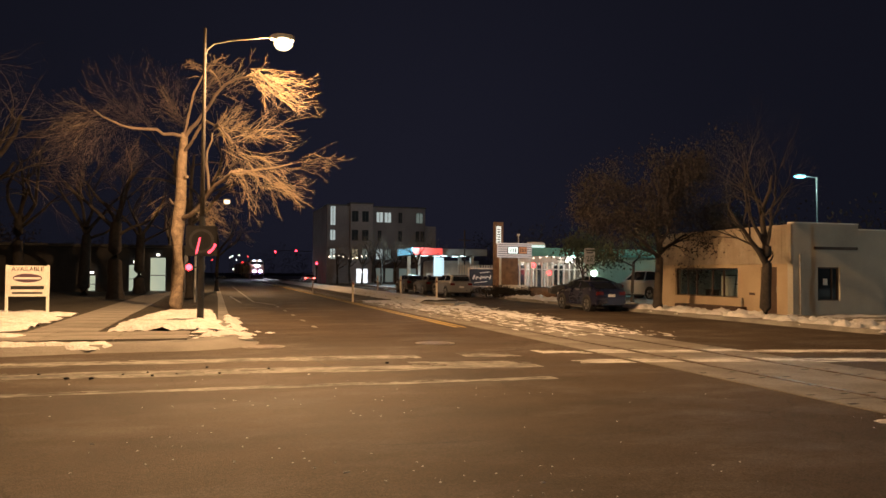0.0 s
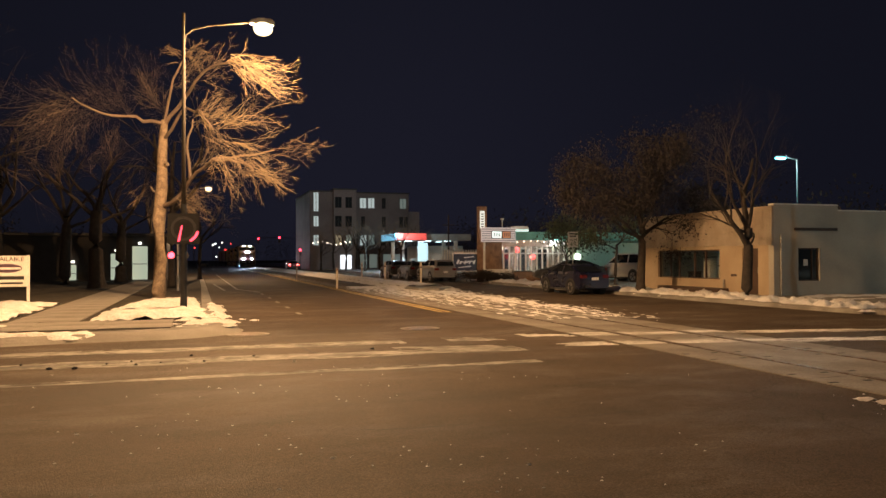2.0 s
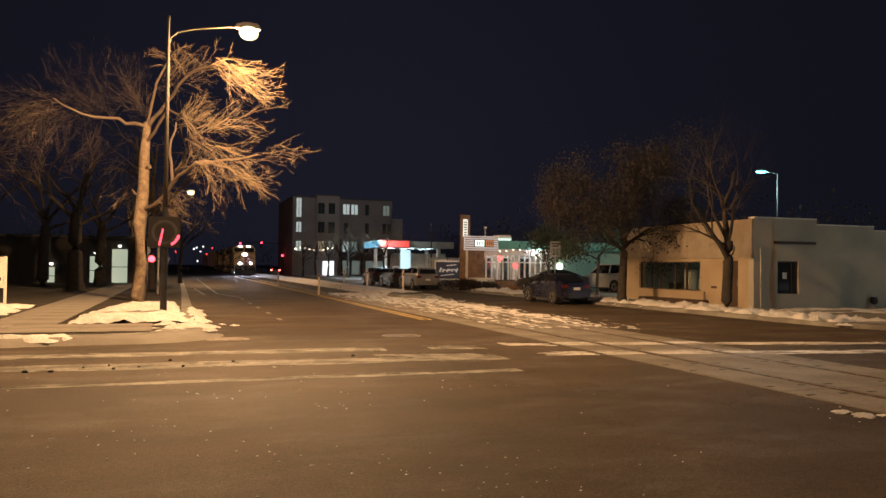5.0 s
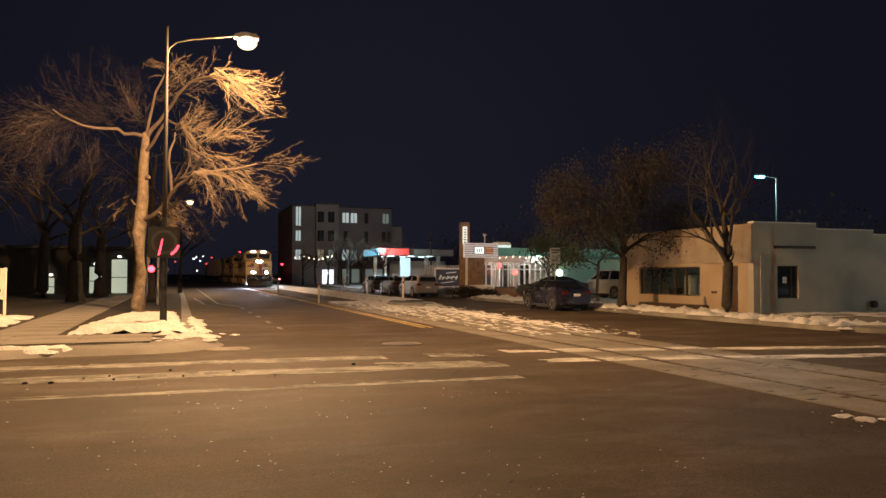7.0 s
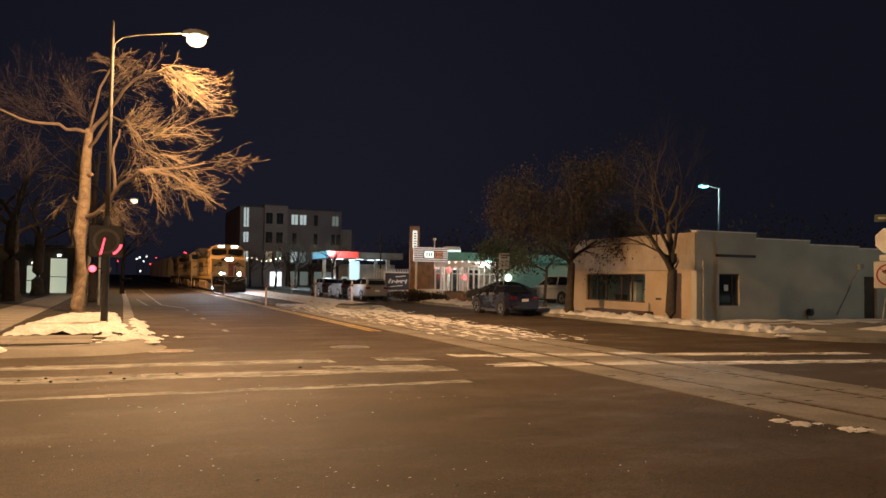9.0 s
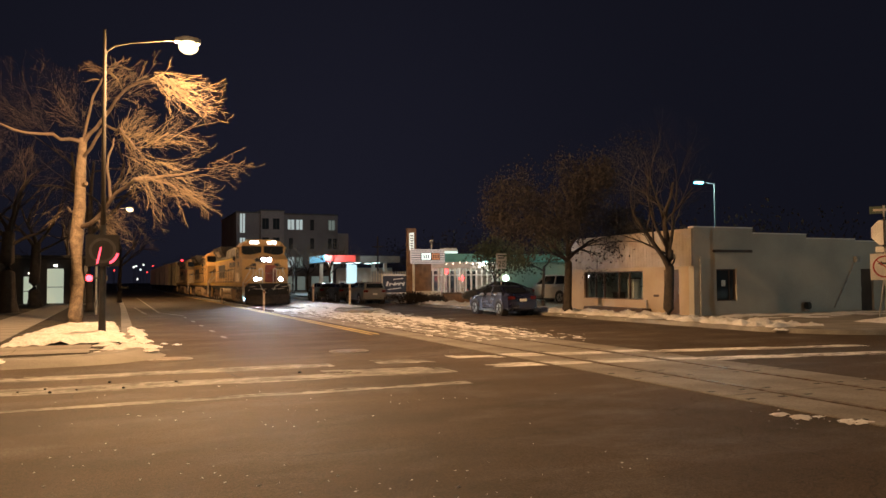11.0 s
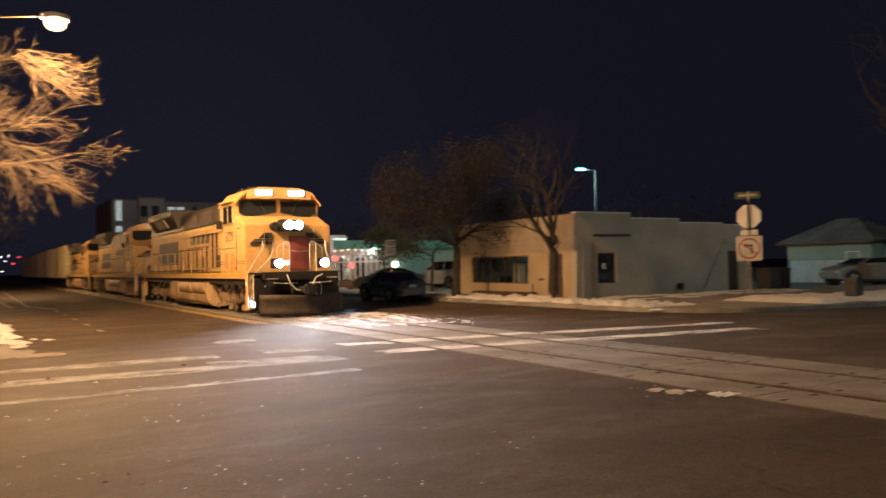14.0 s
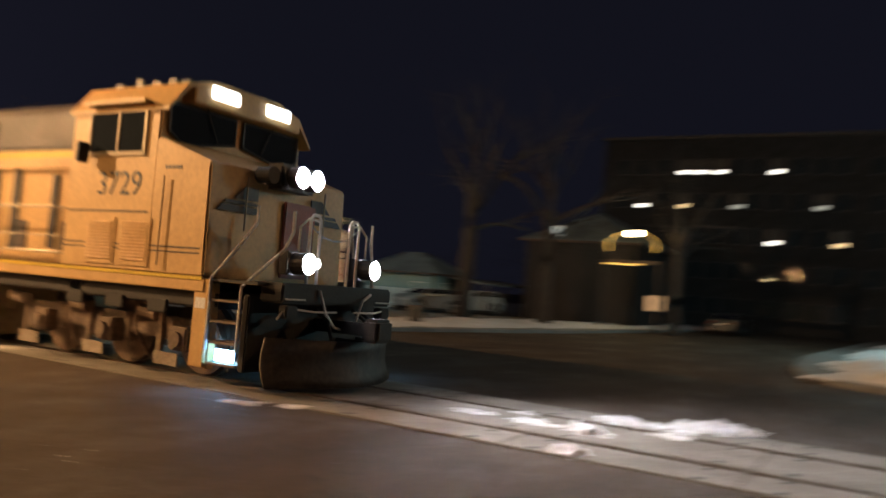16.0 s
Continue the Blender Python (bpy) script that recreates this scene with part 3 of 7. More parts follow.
part("rim", rod(bmesh.new(), (0, 0, -0.02), (0, 0, 0.012), 0.46, n=28), CONCRETE, mh)
part("cover", rod(bmesh.new(), (0, 0, -0.01), (0, 0, 0.018), 0.36, n=28), RAIL, mh)
mh = copy_thing(mh, pose(1.05, 17.55, -0.006))
tagged(mh, "round iron cover with a wet shine near the kerb")

# ---- street lamps ----


def street_lamp(place, arm, lit):
    """Tall round pole with a bracket arm; the head hangs at the arm's end."""
    st = thing("street_lamp", pose(*place), "tall grey steel street lamp with glowing sodium head", "street lamp")
    part("base", bx(bmesh.new(), -0.18, 0.18, -0.18, 0.18, 0, 0.08, 0.02), DARK_STEEL, st)
    part("pole", rod(bmesh.new(), (0, 0, 0.05), (0, 0, 8.62), 0.08, 0.042, 14), POLE_PAINT, st, smooth=True)
    part("sleeve", rod(bmesh.new(), (0, 0, 0.05), (0, 0, 3.2), 0.098, 0.085, 14), DARK_STEEL, st, "dark lower sleeve")
    pts = [(0, 0, 7.75), (0.06, 0, 8.0), (0.25, 0, 8.18), (0.7, 0, 8.32), (arm - 0.35, 0, 8.52)]
    part("bracket_arm", tube(bmesh.new(), pts, 0.026), POLE_PAINT, st)
    bm = prism(bmesh.new(), [(arm - 0.4, 8.47), (arm + 0.35, 8.47), (arm + 0.3, 8.62), (arm - 0.1, 8.66), (arm - 0.4, 8.56)], "y", -0.15, 0.15, 0.04)
    part("lamp_head", bm, GALV, st)
    bm = bmesh.new()
    bmesh.ops.create_uvsphere(bm, u_segments=20, v_segments=12, radius=0.25)
    for v in bm.verts:
        v.co = Vector((v.co.x * 1.1 + arm, v.co.y, v.co.z * 0.8 + 8.36))
    lens = part("lens", bm, lit, st, "glowing sodium lens", True)
    lens.visible_shadow = False
    # disc hidden inside the lens, added to weaken the light straight below
    part("refractor", rod(bmesh.new(), (arm, 0, 8.262), (arm, 0, 8.27), 0.12, n=24), SHIELD_DISC, lens)
    return st


SODIUM_LENS = glow("sodium_lens", (1.0, 0.80, 0.46), 3.2)
SHIELD_DISC = shield_disc_material()
near_lamp = street_lamp((LAMP_HEAD.x - 2.2, 23.3, 0.0), 2.2, SODIUM_LENS)
# posts of the two added lamps, both out of view
unseen_post_west = copy_thing(near_lamp, pose(-6.2, 16.7, 0.13, 0, 0, -56.9))
unseen_post_south = copy_thing(near_lamp, pose(UNSEEN_LAMP_SOUTH.x + 2.2, UNSEEN_LAMP_SOUTH.y, 0.13, 0, 0, 180))
lamp_three = copy_thing(near_lamp, pose(-1.2, 75.0, -0.23))


def sign_plate(st, x, y, z, w, h, yaw=0.0):
    m = pose(x, y, z, 0, 0, yaw)
    pl = part("sign_plate", bx(bmesh.new(), -w / 2, w / 2, -0.006, 0.006, -h / 2, h / 2, 0.004, m=None), OLD_WHITE, st, "white square no-turn sign plate")
    pl.matrix_local = m
    return pl


RED_PAINT = mat("red_sign_paint", (0.28, 0.02, 0.02), 0.5)
BLACK_PAINT = mat("black_sign_paint", (0.02, 0.02, 0.02), 0.5)


def no_turn(st, x, y, z, w, yaw=0.0):
    """White plate, red ring and slash, black bent arrow."""
    pl = sign_plate(st, x, y, z, w, w, yaw)
    bm = bmesh.new()
    n, r0, r1 = 32, 0.36 * w, 0.42 * w
    for i in range(n):
        a, b = 2 * math.pi * i / n, 2 * math.pi * (i + 1) / n
        bm.faces.new([bm.verts.new((r * math.cos(t), -0.009, r * math.sin(t))) for r, t in ((r0, a), (r1, a), (r1, b), (r0, b))])
    bx(bm, -0.35 * w, 0.35 * w, -0.0125, -0.0085, -0.02 * w, 0.02 * w, m=Matrix.Rotation(radians(40), 4, "Y"))
    part("ring", bm, RED_PAINT, pl, "red prohibition ring")
    bm = bx(bmesh.new(), 0.06 * w, 0.14 * w, -0.0115, -0.008, -0.22 * w, 0.08 * w)
    bx(bm, -0.10 * w, 0.14 * w, -0.0115, -0.008, 0.08 * w, 0.16 * w)
    prism(bm, [(-0.10 * w, 0.02 * w), (-0.10 * w, 0.22 * w), (-0.24 * w, 0.12 * w)], "y", -0.0115, -0.008)
    part("arrow", bm, BLACK_PAINT, pl, "black bent arrow")
    return pl


def blank_out(st, y, z, w):
    """An unlit message box whose bent-arrow symbol glows red in part only."""
    case = part("sign_case", bx(bmesh.new(), -w / 2, w / 2, y - 0.09, y + 0.09, z - w / 2, z + w / 2, 0.02), DARK_STEEL, st, "dark message box with a part-lit red symbol")

    def arc_strip(r0, r1, a0, a1, yy, n):
        bm = bmesh.new()
        for i in range(n):
            a, b = radians(a0 + (a1 - a0) * i / n), radians(a0 + (a1 - a0) * (i + 1) / n)
            q = [(r0 * math.cos(a), r0 * math.sin(a)), (r1 * math.cos(a), r1 * math.sin(a)), (r1 * math.cos(b), r1 * math.sin(b)), (r0 * math.cos(b), r0 * math.sin(b))]
            bm.faces.new([bm.verts.new((u, yy, z + v)) for u, v in q])
        bmesh.ops.remove_doubles(bm, verts=bm.verts, dist=0.0005)
        return bm
    grey = mat("unlit_diodes", (0.075, 0.07, 0.075), 0.6)
    part("ring", arc_strip(0.31 * w, 0.40 * w, 0, 360, y - 0.094, 36), grey, case, "unlit grey ring")
    bm = bmesh.new()
    pts = [(0.20, -0.22), (0.20, 0.22), (-0.10, 0.22), (-0.10, 0.30), (-0.26, 0.16), (-0.10, 0.02), (-0.10, 0.10), (0.08, 0.10), (0.08, -0.22)]
    prism(bm, [(u * w, z + v * w) for u, v in pts], "y", y - 0.098, y - 0.091)
    part("arrow", bm, BLACK_PAINT, case, "black bent arrow")
    red = glow("red_diodes", (1.0, 0.06, 0.10), 4.0)
    part("lit_slash", prism(bmesh.new(), [(-0.19 * w, z - 0.44 * w), (-0.12 * w, z - 0.40 * w), (-0.03 * w, z + 0.10 * w), (-0.07 * w, z + 0.10 * w)], "y", y - 0.104, y - 0.099), red, case, "red glowing part of the slash")
    part("lit_arc", arc_strip(0.41 * w, 0.48 * w, -62, -12, y - 0.1, 10), red, case, "red glowing part of the ring")
    return case


blank_out(near_lamp, -0.13, 2.5, 0.86)

# ---- trees ----


def limb_mesh(name, tubes, material, parent, label=""):
    """Many tapered tubes [(points, radii, sides)] as one mesh."""
    verts, faces = [], []
    for pts, radii, n in tubes:
        base = len(verts)
        for i, (p, r) in enumerate(zip(pts, radii)):
            d = (pts[min(i + 1, len(pts) - 1)] - pts[max(i - 1, 0)])
            q = d.to_track_quat("Z", "Y")
            for k in range(n):
                a = 2 * math.pi * k / n
                verts.append(p + q @ Vector((r * math.cos(a), r * math.sin(a), 0)))
        for i in range(len(pts) - 1):
            for k in range(n):
                a, b = base + i * n + k, base + i * n + (k + 1) % n
                faces.append((a, b, b + n, a + n))
    me = bpy.data.meshes.new(name)
    me.from_pydata([tuple(v) for v in verts], [], faces)
    me.materials.append(material)
    for p in me.polygons:
        p.use_smooth = True
    ob = new(name, me)
    ob.parent = parent
    if label:
        ob["label"] = label
    return ob


def grow(rng, p, d, length, r, depth, out, droop, tips, spread=0.7, kids=(3, 5)):
    """One branch and all that springs from it."""
    n = 5 if depth > 1 else 4
    pts, radii = [p.copy()], [r]
    for i in range(n):
        d = (d + Vector((rng.gauss(0, 0.16), rng.gauss(0, 0.16), rng.gauss(0, 0.12) + droop))).normalized()
        p = p + d * (length / n)
        pts.append(p.copy())
        radii.append(r * (1 - 0.62 * (i + 1) / n))
    out.append((pts, radii, 7 if r > 0.08 else 5 if r > 0.025 else 3))
    if depth == 0:
        tips.append((p.copy(), d.copy()))
        return
    for k in range(rng.randint(*kids)):
        i = rng.randint(2, n)
        ax = Vector((rng.gauss(0, 1), rng.gauss(0, 1), rng.gauss(0, 0.7))).normalized()
        nd = (d + ax * spread * rng.uniform(0.7, 1.4)).normalized()
        grow(rng, pts[i], nd, length * rng.uniform(0.55, 0.78), radii[i] * rng.uniform(0.5, 0.7), depth - 1, out, droop, tips, spread, kids)


def tree(seed, place, trunk_r, fork_z, limbs, depth, bark, twig, label, lean=(0, 0), droop=0.0, leaves=None, leaf_n=6, leaf_s=0.11, spread=0.7, kids=(3, 5), leaf_r=0.5):
    rng = random.Random(seed)
    t = thing("tree", pose(*place), label, "tree", "street trees")
    pts, radii = [], []
    top = Vector((lean[0], lean[1], fork_z))
    for i in range(9):
        f = i / 8
        pts.append(Vector((top.x * f + 0.05 * math.sin(4 * f + seed), top.y * f, top.z * f - 0.1 * (i == 0))))
        radii.append(trunk_r * (1.35 if i == 0 else 1.0 - 0.3 * f))
    limb_mesh("trunk", [(pts, radii, 12)], bark, t)
    out, tips = [], []
    for d, length, r, z in limbs:
        start = Vector((top.x * z / fork_z, top.y * z / fork_z, z))
        grow(rng, start, Vector(d).normalized(), length, r, depth, out, droop, tips, spread, kids)
    limb_mesh("limb_frame", [o for o in out if o[2] > 3], bark, t)
    limb_mesh("crown", [o for o in out if o[2] == 3], twig, t)
    if leaves:
        verts, faces = [], []
        for p, d in tips:
            for _ in range(leaf_n):
                c = p + Vector((rng.gauss(0, leaf_r), rng.gauss(0, leaf_r), rng.gauss(0, leaf_r * 0.8)))
                q = Euler((rng.uniform(0, 6.3), rng.uniform(0, 6.3), rng.uniform(0, 6.3))).to_matrix()
                s = leaf_s * rng.uniform(0.6, 1.3)
                b = len(verts)
                verts += [tuple(c + q @ Vector(v)) for v in ((-s, 0, 0), (0, -0.5 * s, 0.12 * s), (s, 0, 0), (0, 0.5 * s, 0.12 * s))]
                faces.append((b, b + 1, b + 2, b + 3))
        me = bpy.data.meshes.new("leaves")
        me.from_pydata(verts, [], faces)
        me.materials.append(leaves)
        o = new("leaves", me)
        o.parent = t
        tagged(o, "dry leaves still on the twigs", kind="stuff")
    return t


def fan(rng, root, tip, n, width, out, r=0.02, curl=0.10, fine=0.0035):
    """A spray of nearly parallel twigs that leave one limb's end, fork at sharp angles and turn up at their tips."""
    root, tip = Vector(root), Vector(tip)
    axis = tip - root
    for _ in range(n):
        a = root + axis * rng.uniform(-0.05, 0.35) + Vector((rng.gauss(0, 0.10), rng.gauss(0, 0.25), rng.gauss(0, 0.13)))
        d = (axis.normalized() + Vector((rng.gauss(0, 0.2), rng.gauss(0, 0.5), rng.gauss(0, 1.0))) * width + Vector((0, 0, 0.12))).normalized()
        spray(rng, a, d, axis.length * rng.uniform(0.55, 0.95), r * rng.uniform(0.34, 0.6), 2, out, curl, fine)


def spray(rng, p, d, length, r, depth, out, curl, fine):
    pts, radii = [p.copy()], [r]
    for i in range(6):
        sag = -curl if i < 4 else 1.5 * curl
        d = (d + Vector((rng.gauss(0, 0.13), rng.gauss(0, 0.13), rng.gauss(0, 0.13) + sag))).normalized()
        p = p + d * (length / 6)
        pts.append(p.copy())
        radii.append(max(fine, r * (1 - 0.11 * (i + 1))))
    out.append((pts, radii, 4 if depth == 2 else 3))
    if depth == 0:
        return
    for k in range(rng.randint(3, 5) if depth == 2 else rng.randint(1, 3)):
        i = rng.randint(1, 5)
        side = Vector((rng.gauss(0, 0.5), rng.gauss(0, 0.6), rng.gauss(0, 1.0))).normalized()
        spray(rng, pts[i], (d + 0.6 * side).normalized(), length * rng.uniform(0.28, 0.5), radii[i] * 0.75, depth - 1, out, curl, fine)


def street_tree():
    """The big bare tree under the street lamp: a lopped trunk, one bare limb and a crown of drooping sprays."""
    rng = random.Random(5)
    t = thing("tree", pose(0, 0, 0), "bare street tree with fans of fine twigs lit by the lamp", "tree", "street trees")
    base = Vector((-1.45, 33.0, 0.0))
    pts = [base, base + Vector((0, 0, 0.35)), base + Vector((0.03, 0, 1.6)), base + Vector((0.0, 0, 3.2)), base + Vector((0.1, 0, 4.6)), base + Vector((0.12, 0, 6.0)), base + Vector((0.2, 0, 7.2))]
    limb_mesh("trunk", [(pts, [0.40, 0.29, 0.26, 0.255, 0.22, 0.19, 0.14], 14)], BARK, t)
    limbs, twigs = [], []

    def limb(r0, r1, *pts):
        q = [Vector(pts[0])]
        for a, b in zip(pts, pts[1:]):
            a, b = Vector(a), Vector(b)
            for k in (1, 2, 3):
                q.append(a.lerp(b, k / 3) + Vector((rng.gauss(0, 0.03), rng.gauss(0, 0.03), rng.gauss(0, 0.035))))
        limbs.append((q, [r0 + (r1 - r0) * i / (len(q) - 1) for i in range(len(q))], 7))

    limb(0.08, 0.03, (-1.3, 33.0, 7.05), (-2.3, 32.5, 7.16), (-3.5, 32.0, 7.2), (-4.4, 31.5, 7.55))
    limb(0.085, 0.035, (-1.25, 33.0, 7.0), (-0.6, 32.2, 7.9), (0.3, 30.0, 8.6), (1.2, 27.6, 8.5))
    limb(0.06, 0.03, (-1.25, 33.0, 7.1), (-0.9, 32.2, 8.6), (-0.4, 31.2, 9.5))
    limb(0.07, 0.03, (-1.3, 33.0, 6.4), (-0.5, 31.6, 7.5), (0.1, 30.3, 7.1), (0.6, 29.4, 6.3))
    limb(0.10, 0.035, (-1.4, 33.0, 3.7), (-0.75, 32.2, 4.0), (-0.25, 31.4, 4.7), (0.5, 29.8, 5.3), (1.4, 29.0, 5.2), (1.9, 28.6, 4.9))
    limb(0.06, 0.03, (0.5, 29.8, 5.3), (1.6, 29.9, 5.5), (2.8, 30.0, 5.76))
    limb(0.07, 0.03, (-0.25, 31.4, 4.7), (-0.35, 31.0, 5.8), (-0.15, 30.8, 6.9))
    limb(0.07, 0.04, (-1.45, 33.0, 4.2), (-1.75, 32.9, 4.5))
    fan(rng, (1.1, 27.6, 8.45), (2.85, 26.8, 7.75), 32, 0.30, twigs, 0.022, 0.13)
    fan(rng, (0.5, 29.2, 6.1), (2.6, 28.2, 5.25), 16, 0.18, twigs, 0.018, 0.08)
    fan(rng, (0.6, 29.4, 6.4), (2.75, 28.8, 7.1), 14, 0.16, twigs, 0.02, 0.03)
    fan(rng, (1.75, 28.6, 4.9), (2.95, 28.0, 4.05), 15, 0.24, twigs, 0.02, 0.10)
    fan(rng, (2.7, 30.0, 5.7), (4.35, 29.8, 6.0), 9, 0.2, twigs, 0.014, 0.08)
    fan(rng, (0.5, 29.2, 5.6), (1.25, 28.5, 4.1), 11, 0.26, twigs, 0.018, 0.08)
    fan(rng, (-0.4, 31.2, 9.4), (0.3, 30.6, 9.9), 12, 0.5, twigs, 0.022, 0.14)
    fan(rng, (-0.5, 31.4, 9.3), (-1.2, 31.2, 9.7), 6, 0.4, twigs, 0.022, 0.14)
    fan(rng, (-0.15, 30.8, 6.9), (0.9, 30.0, 7.6), 16, 0.3, twigs, 0.016, 0.02)
    fan(rng, (0.1, 30.3, 7.1), (0.7, 29.8, 5.9), 14, 0.22, twigs, 0.018, 0.05)
    fan(rng, (-0.75, 32.2, 4.0), (0.4, 31.4, 3.1), 12, 0.3, twigs, 0.018, 0.06)
    fan(rng, (-1.75, 32.9, 4.5), (-2.7, 32.6, 3.9), 4, 0.2, twigs, 0.016, 0.05)
    for root, tip, n in (((-4.3, 31.6, 7.5), (-6.0, 31.8, 6.3), 8), ((-1.2, 33.2, 7.3), (-2.0, 34.6, 9.2), 8),
                         ((-0.9, 32.6, 8.4), (0.2, 33.2, 10.0), 12), ((0.2, 30.6, 8.4), (1.4, 31.2, 9.6), 12), ((0.2, 30.6, 7.0), (1.6, 31.0, 7.4), 12), ((1.2, 29.3, 5.4), (2.6, 30.2, 4.6), 10), ((-0.2, 31.4, 5.0), (0.8, 31.8, 6.2), 10), ((-0.4, 31.6, 4.6), (0.6, 31.8, 3.4), 10)):
        fan(rng, root, tip, n, 0.45, twigs, 0.0055, 0.05)
    # limbs take the dark twig copy to look less lit than the trunk
    limb_mesh("limb_frame", limbs, SHADED_TWIG, t)
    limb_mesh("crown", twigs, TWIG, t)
    # edge twigs, also in the dark copy so that they read as unlit
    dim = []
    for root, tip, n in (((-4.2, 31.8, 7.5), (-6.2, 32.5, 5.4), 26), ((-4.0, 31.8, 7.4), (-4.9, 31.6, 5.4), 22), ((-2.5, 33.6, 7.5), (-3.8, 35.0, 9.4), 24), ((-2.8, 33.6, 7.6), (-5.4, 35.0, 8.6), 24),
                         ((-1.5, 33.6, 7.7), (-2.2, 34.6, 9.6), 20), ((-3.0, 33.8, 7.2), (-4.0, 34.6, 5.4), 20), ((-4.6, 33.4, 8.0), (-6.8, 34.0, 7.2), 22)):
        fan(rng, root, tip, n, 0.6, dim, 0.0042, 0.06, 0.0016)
    tagged(limb_mesh("dim_edge_twigs", dim, SHADED_TWIG, t, "fine edge twigs, their dimness put into the colour"), kind="stuff")
    part("lopped_stub", rod(bmesh.new(), (-1.25, 32.9, 5.35), (-1.12, 32.7, 5.42), 0.09, 0.08, 10), BARK, t)
    return t


street_tree()
# ---- locomotives ----
ORANGE = mat("orange_paint", (0.65, 0.415, 0.165), 0.5, c2=(0.53, 0.325, 0.12), scale=0.7, fine=12, var=0.12, bump=0.04, coat=0.15)
GREY_PAINT = mat("dark_green_grey_paint", (0.05, 0.045, 0.04), 0.55, c2=(0.035, 0.031, 0.028), scale=0.9, fine=14)
YELLOW_STRIPE = mat("yellow_stripe", (0.78, 0.55, 0.06), 0.45)
GRIME = mat("grimy_steel", (0.27, 0.19, 0.125), 0.75, c2=(0.13, 0.095, 0.07), scale=1.6, fine=16, var=0.35)
HEADLIGHT = glow("headlight_lens", (0.90, 0.92, 1.0), 9000.0)
DITCH = glow("ditch_lens", (0.90, 0.92, 1.0), 900.0)
# bowl wall emits by itself, in place of the lens light on it
REFLECTOR_GLOW = glow("headlight_reflector_glow", (0.93, 0.92, 1.0), 40.0)
BOARD = glow("number_board", (0.92, 0.97, 1.0), 6.0)
STEP_LIGHT = glow("step_light", (0.20, 0.55, 1.0), 60.0)
WHITE_RAIL = mat("white_handrail_paint", (0.72, 0.70, 0.66), 0.45, c2=(0.58, 0.55, 0.50), scale=5)
PLOUGH = mat("worn_plough_steel", (0.055, 0.042, 0.034), 0.6, 0.2, c2=(0.028, 0.023, 0.02), scale=2.5, fine=14, var=0.35)
HANDRAIL = mat("handrail_paint", (0.40, 0.31, 0.19), 0.45, 0.2)
RIM = mat("wheel_steel", (0.24, 0.17, 0.12), 0.5, 0.6)


def wheelset(parent, y, r=0.53):
    st = part("wheelset", rod(bmesh.new(), (-0.9, 0, 0), (0.9, 0, 0), 0.08, n=10), GRIME, parent)
    st.location = (0, y, r + 0.02)
    for s in (-1, 1):
        bm = rod(bmesh.new(), (s * 0.69, 0, 0), (s * 0.82, 0, 0), r, n=24)
        rod(bm, (s * 0.64, 0, 0), (s * 0.69, 0, 0), r + 0.03, n=24)
        rod(bm, (s * 0.82, 0, 0), (s * 0.86, 0, 0), 0.2, n=12)
        for k in range(6):
            a = k * math.pi / 3
            rod(bm, (s * 0.82, 0.33 * math.cos(a), 0.33 * math.sin(a)), (s * 0.825, 0.33 * math.cos(a), 0.33 * math.sin(a)), 0.06, n=8)
        part("wheel", bm, RIM, st)
    return st


def truck(lo, y0, axles):
    """Side frames with springs and brake gear over the axles."""
    wheels = [wheelset(lo, y) for y in axles]
    for s in (-1, 1):
        bm = prism(bmesh.new(), [(axles[0] - 0.65, 0.62), (axles[0] - 0.5, 0.85), (axles[-1] + 0.5, 0.85), (axles[-1] + 0.65, 0.62), (axles[-1] + 0.3, 0.52), (axles[0] - 0.3, 0.52)], "x", s * 0.98, s * 1.14, 0.02)
        for y in axles:
            bx(bm, s * 1.1 if s > 0 else s * 1.36, s * 1.36 if s > 0 else s * 1.1, y - 0.19, y + 0.19, 0.38, 0.74, 0.03)
            rod(bm, (s * 1.12, y - 0.33, 0.45), (s * 1.12, y - 0.33, 0.8), 0.07, n=8)
            rod(bm, (s * 1.12, y + 0.33, 0.45), (s * 1.12, y + 0.33, 0.8), 0.07, n=8)
            rod(bm, (s * 1.36, y, 0.55), (s * 1.42, y, 0.55), 0.12, n=12)
            bx(bm, s * 1.18 - 0.03, s * 1.18 + 0.03, y + 0.5, y + 0.62, 0.3, 0.95, 0.01)
        part("truck_frame", bm, GRIME, lo, "grimy brown cast truck frame")
        for y in axles:
            part("brake_cylinder", rod(bmesh.new(), (s * 1.2, y + 0.62, 0.86), (s * 1.2, y + 1.0, 0.9), 0.1, n=10), GRIME, lo)
            part("sand_pipe", tube(bmesh.new(), [(s * 1.24, y - 0.55, 1.2), (s * 1.22, y - 0.6, 0.6), (s * 0.9, y - 0.6, 0.14)], 0.025, 6), GRIME, lo)
            part("splash_plate", box(s * 1.4 - 0.012, s * 1.4 + 0.012, y - 0.1, y + 0.4, 0.17, 0.36, 0.005), mat_pale_guard, lo)
    return wheels


mat_pale_guard = mat("pale_guard", (0.40, 0.33, 0.25), 0.7, c2=(0.2, 0.15, 0.11), scale=3)


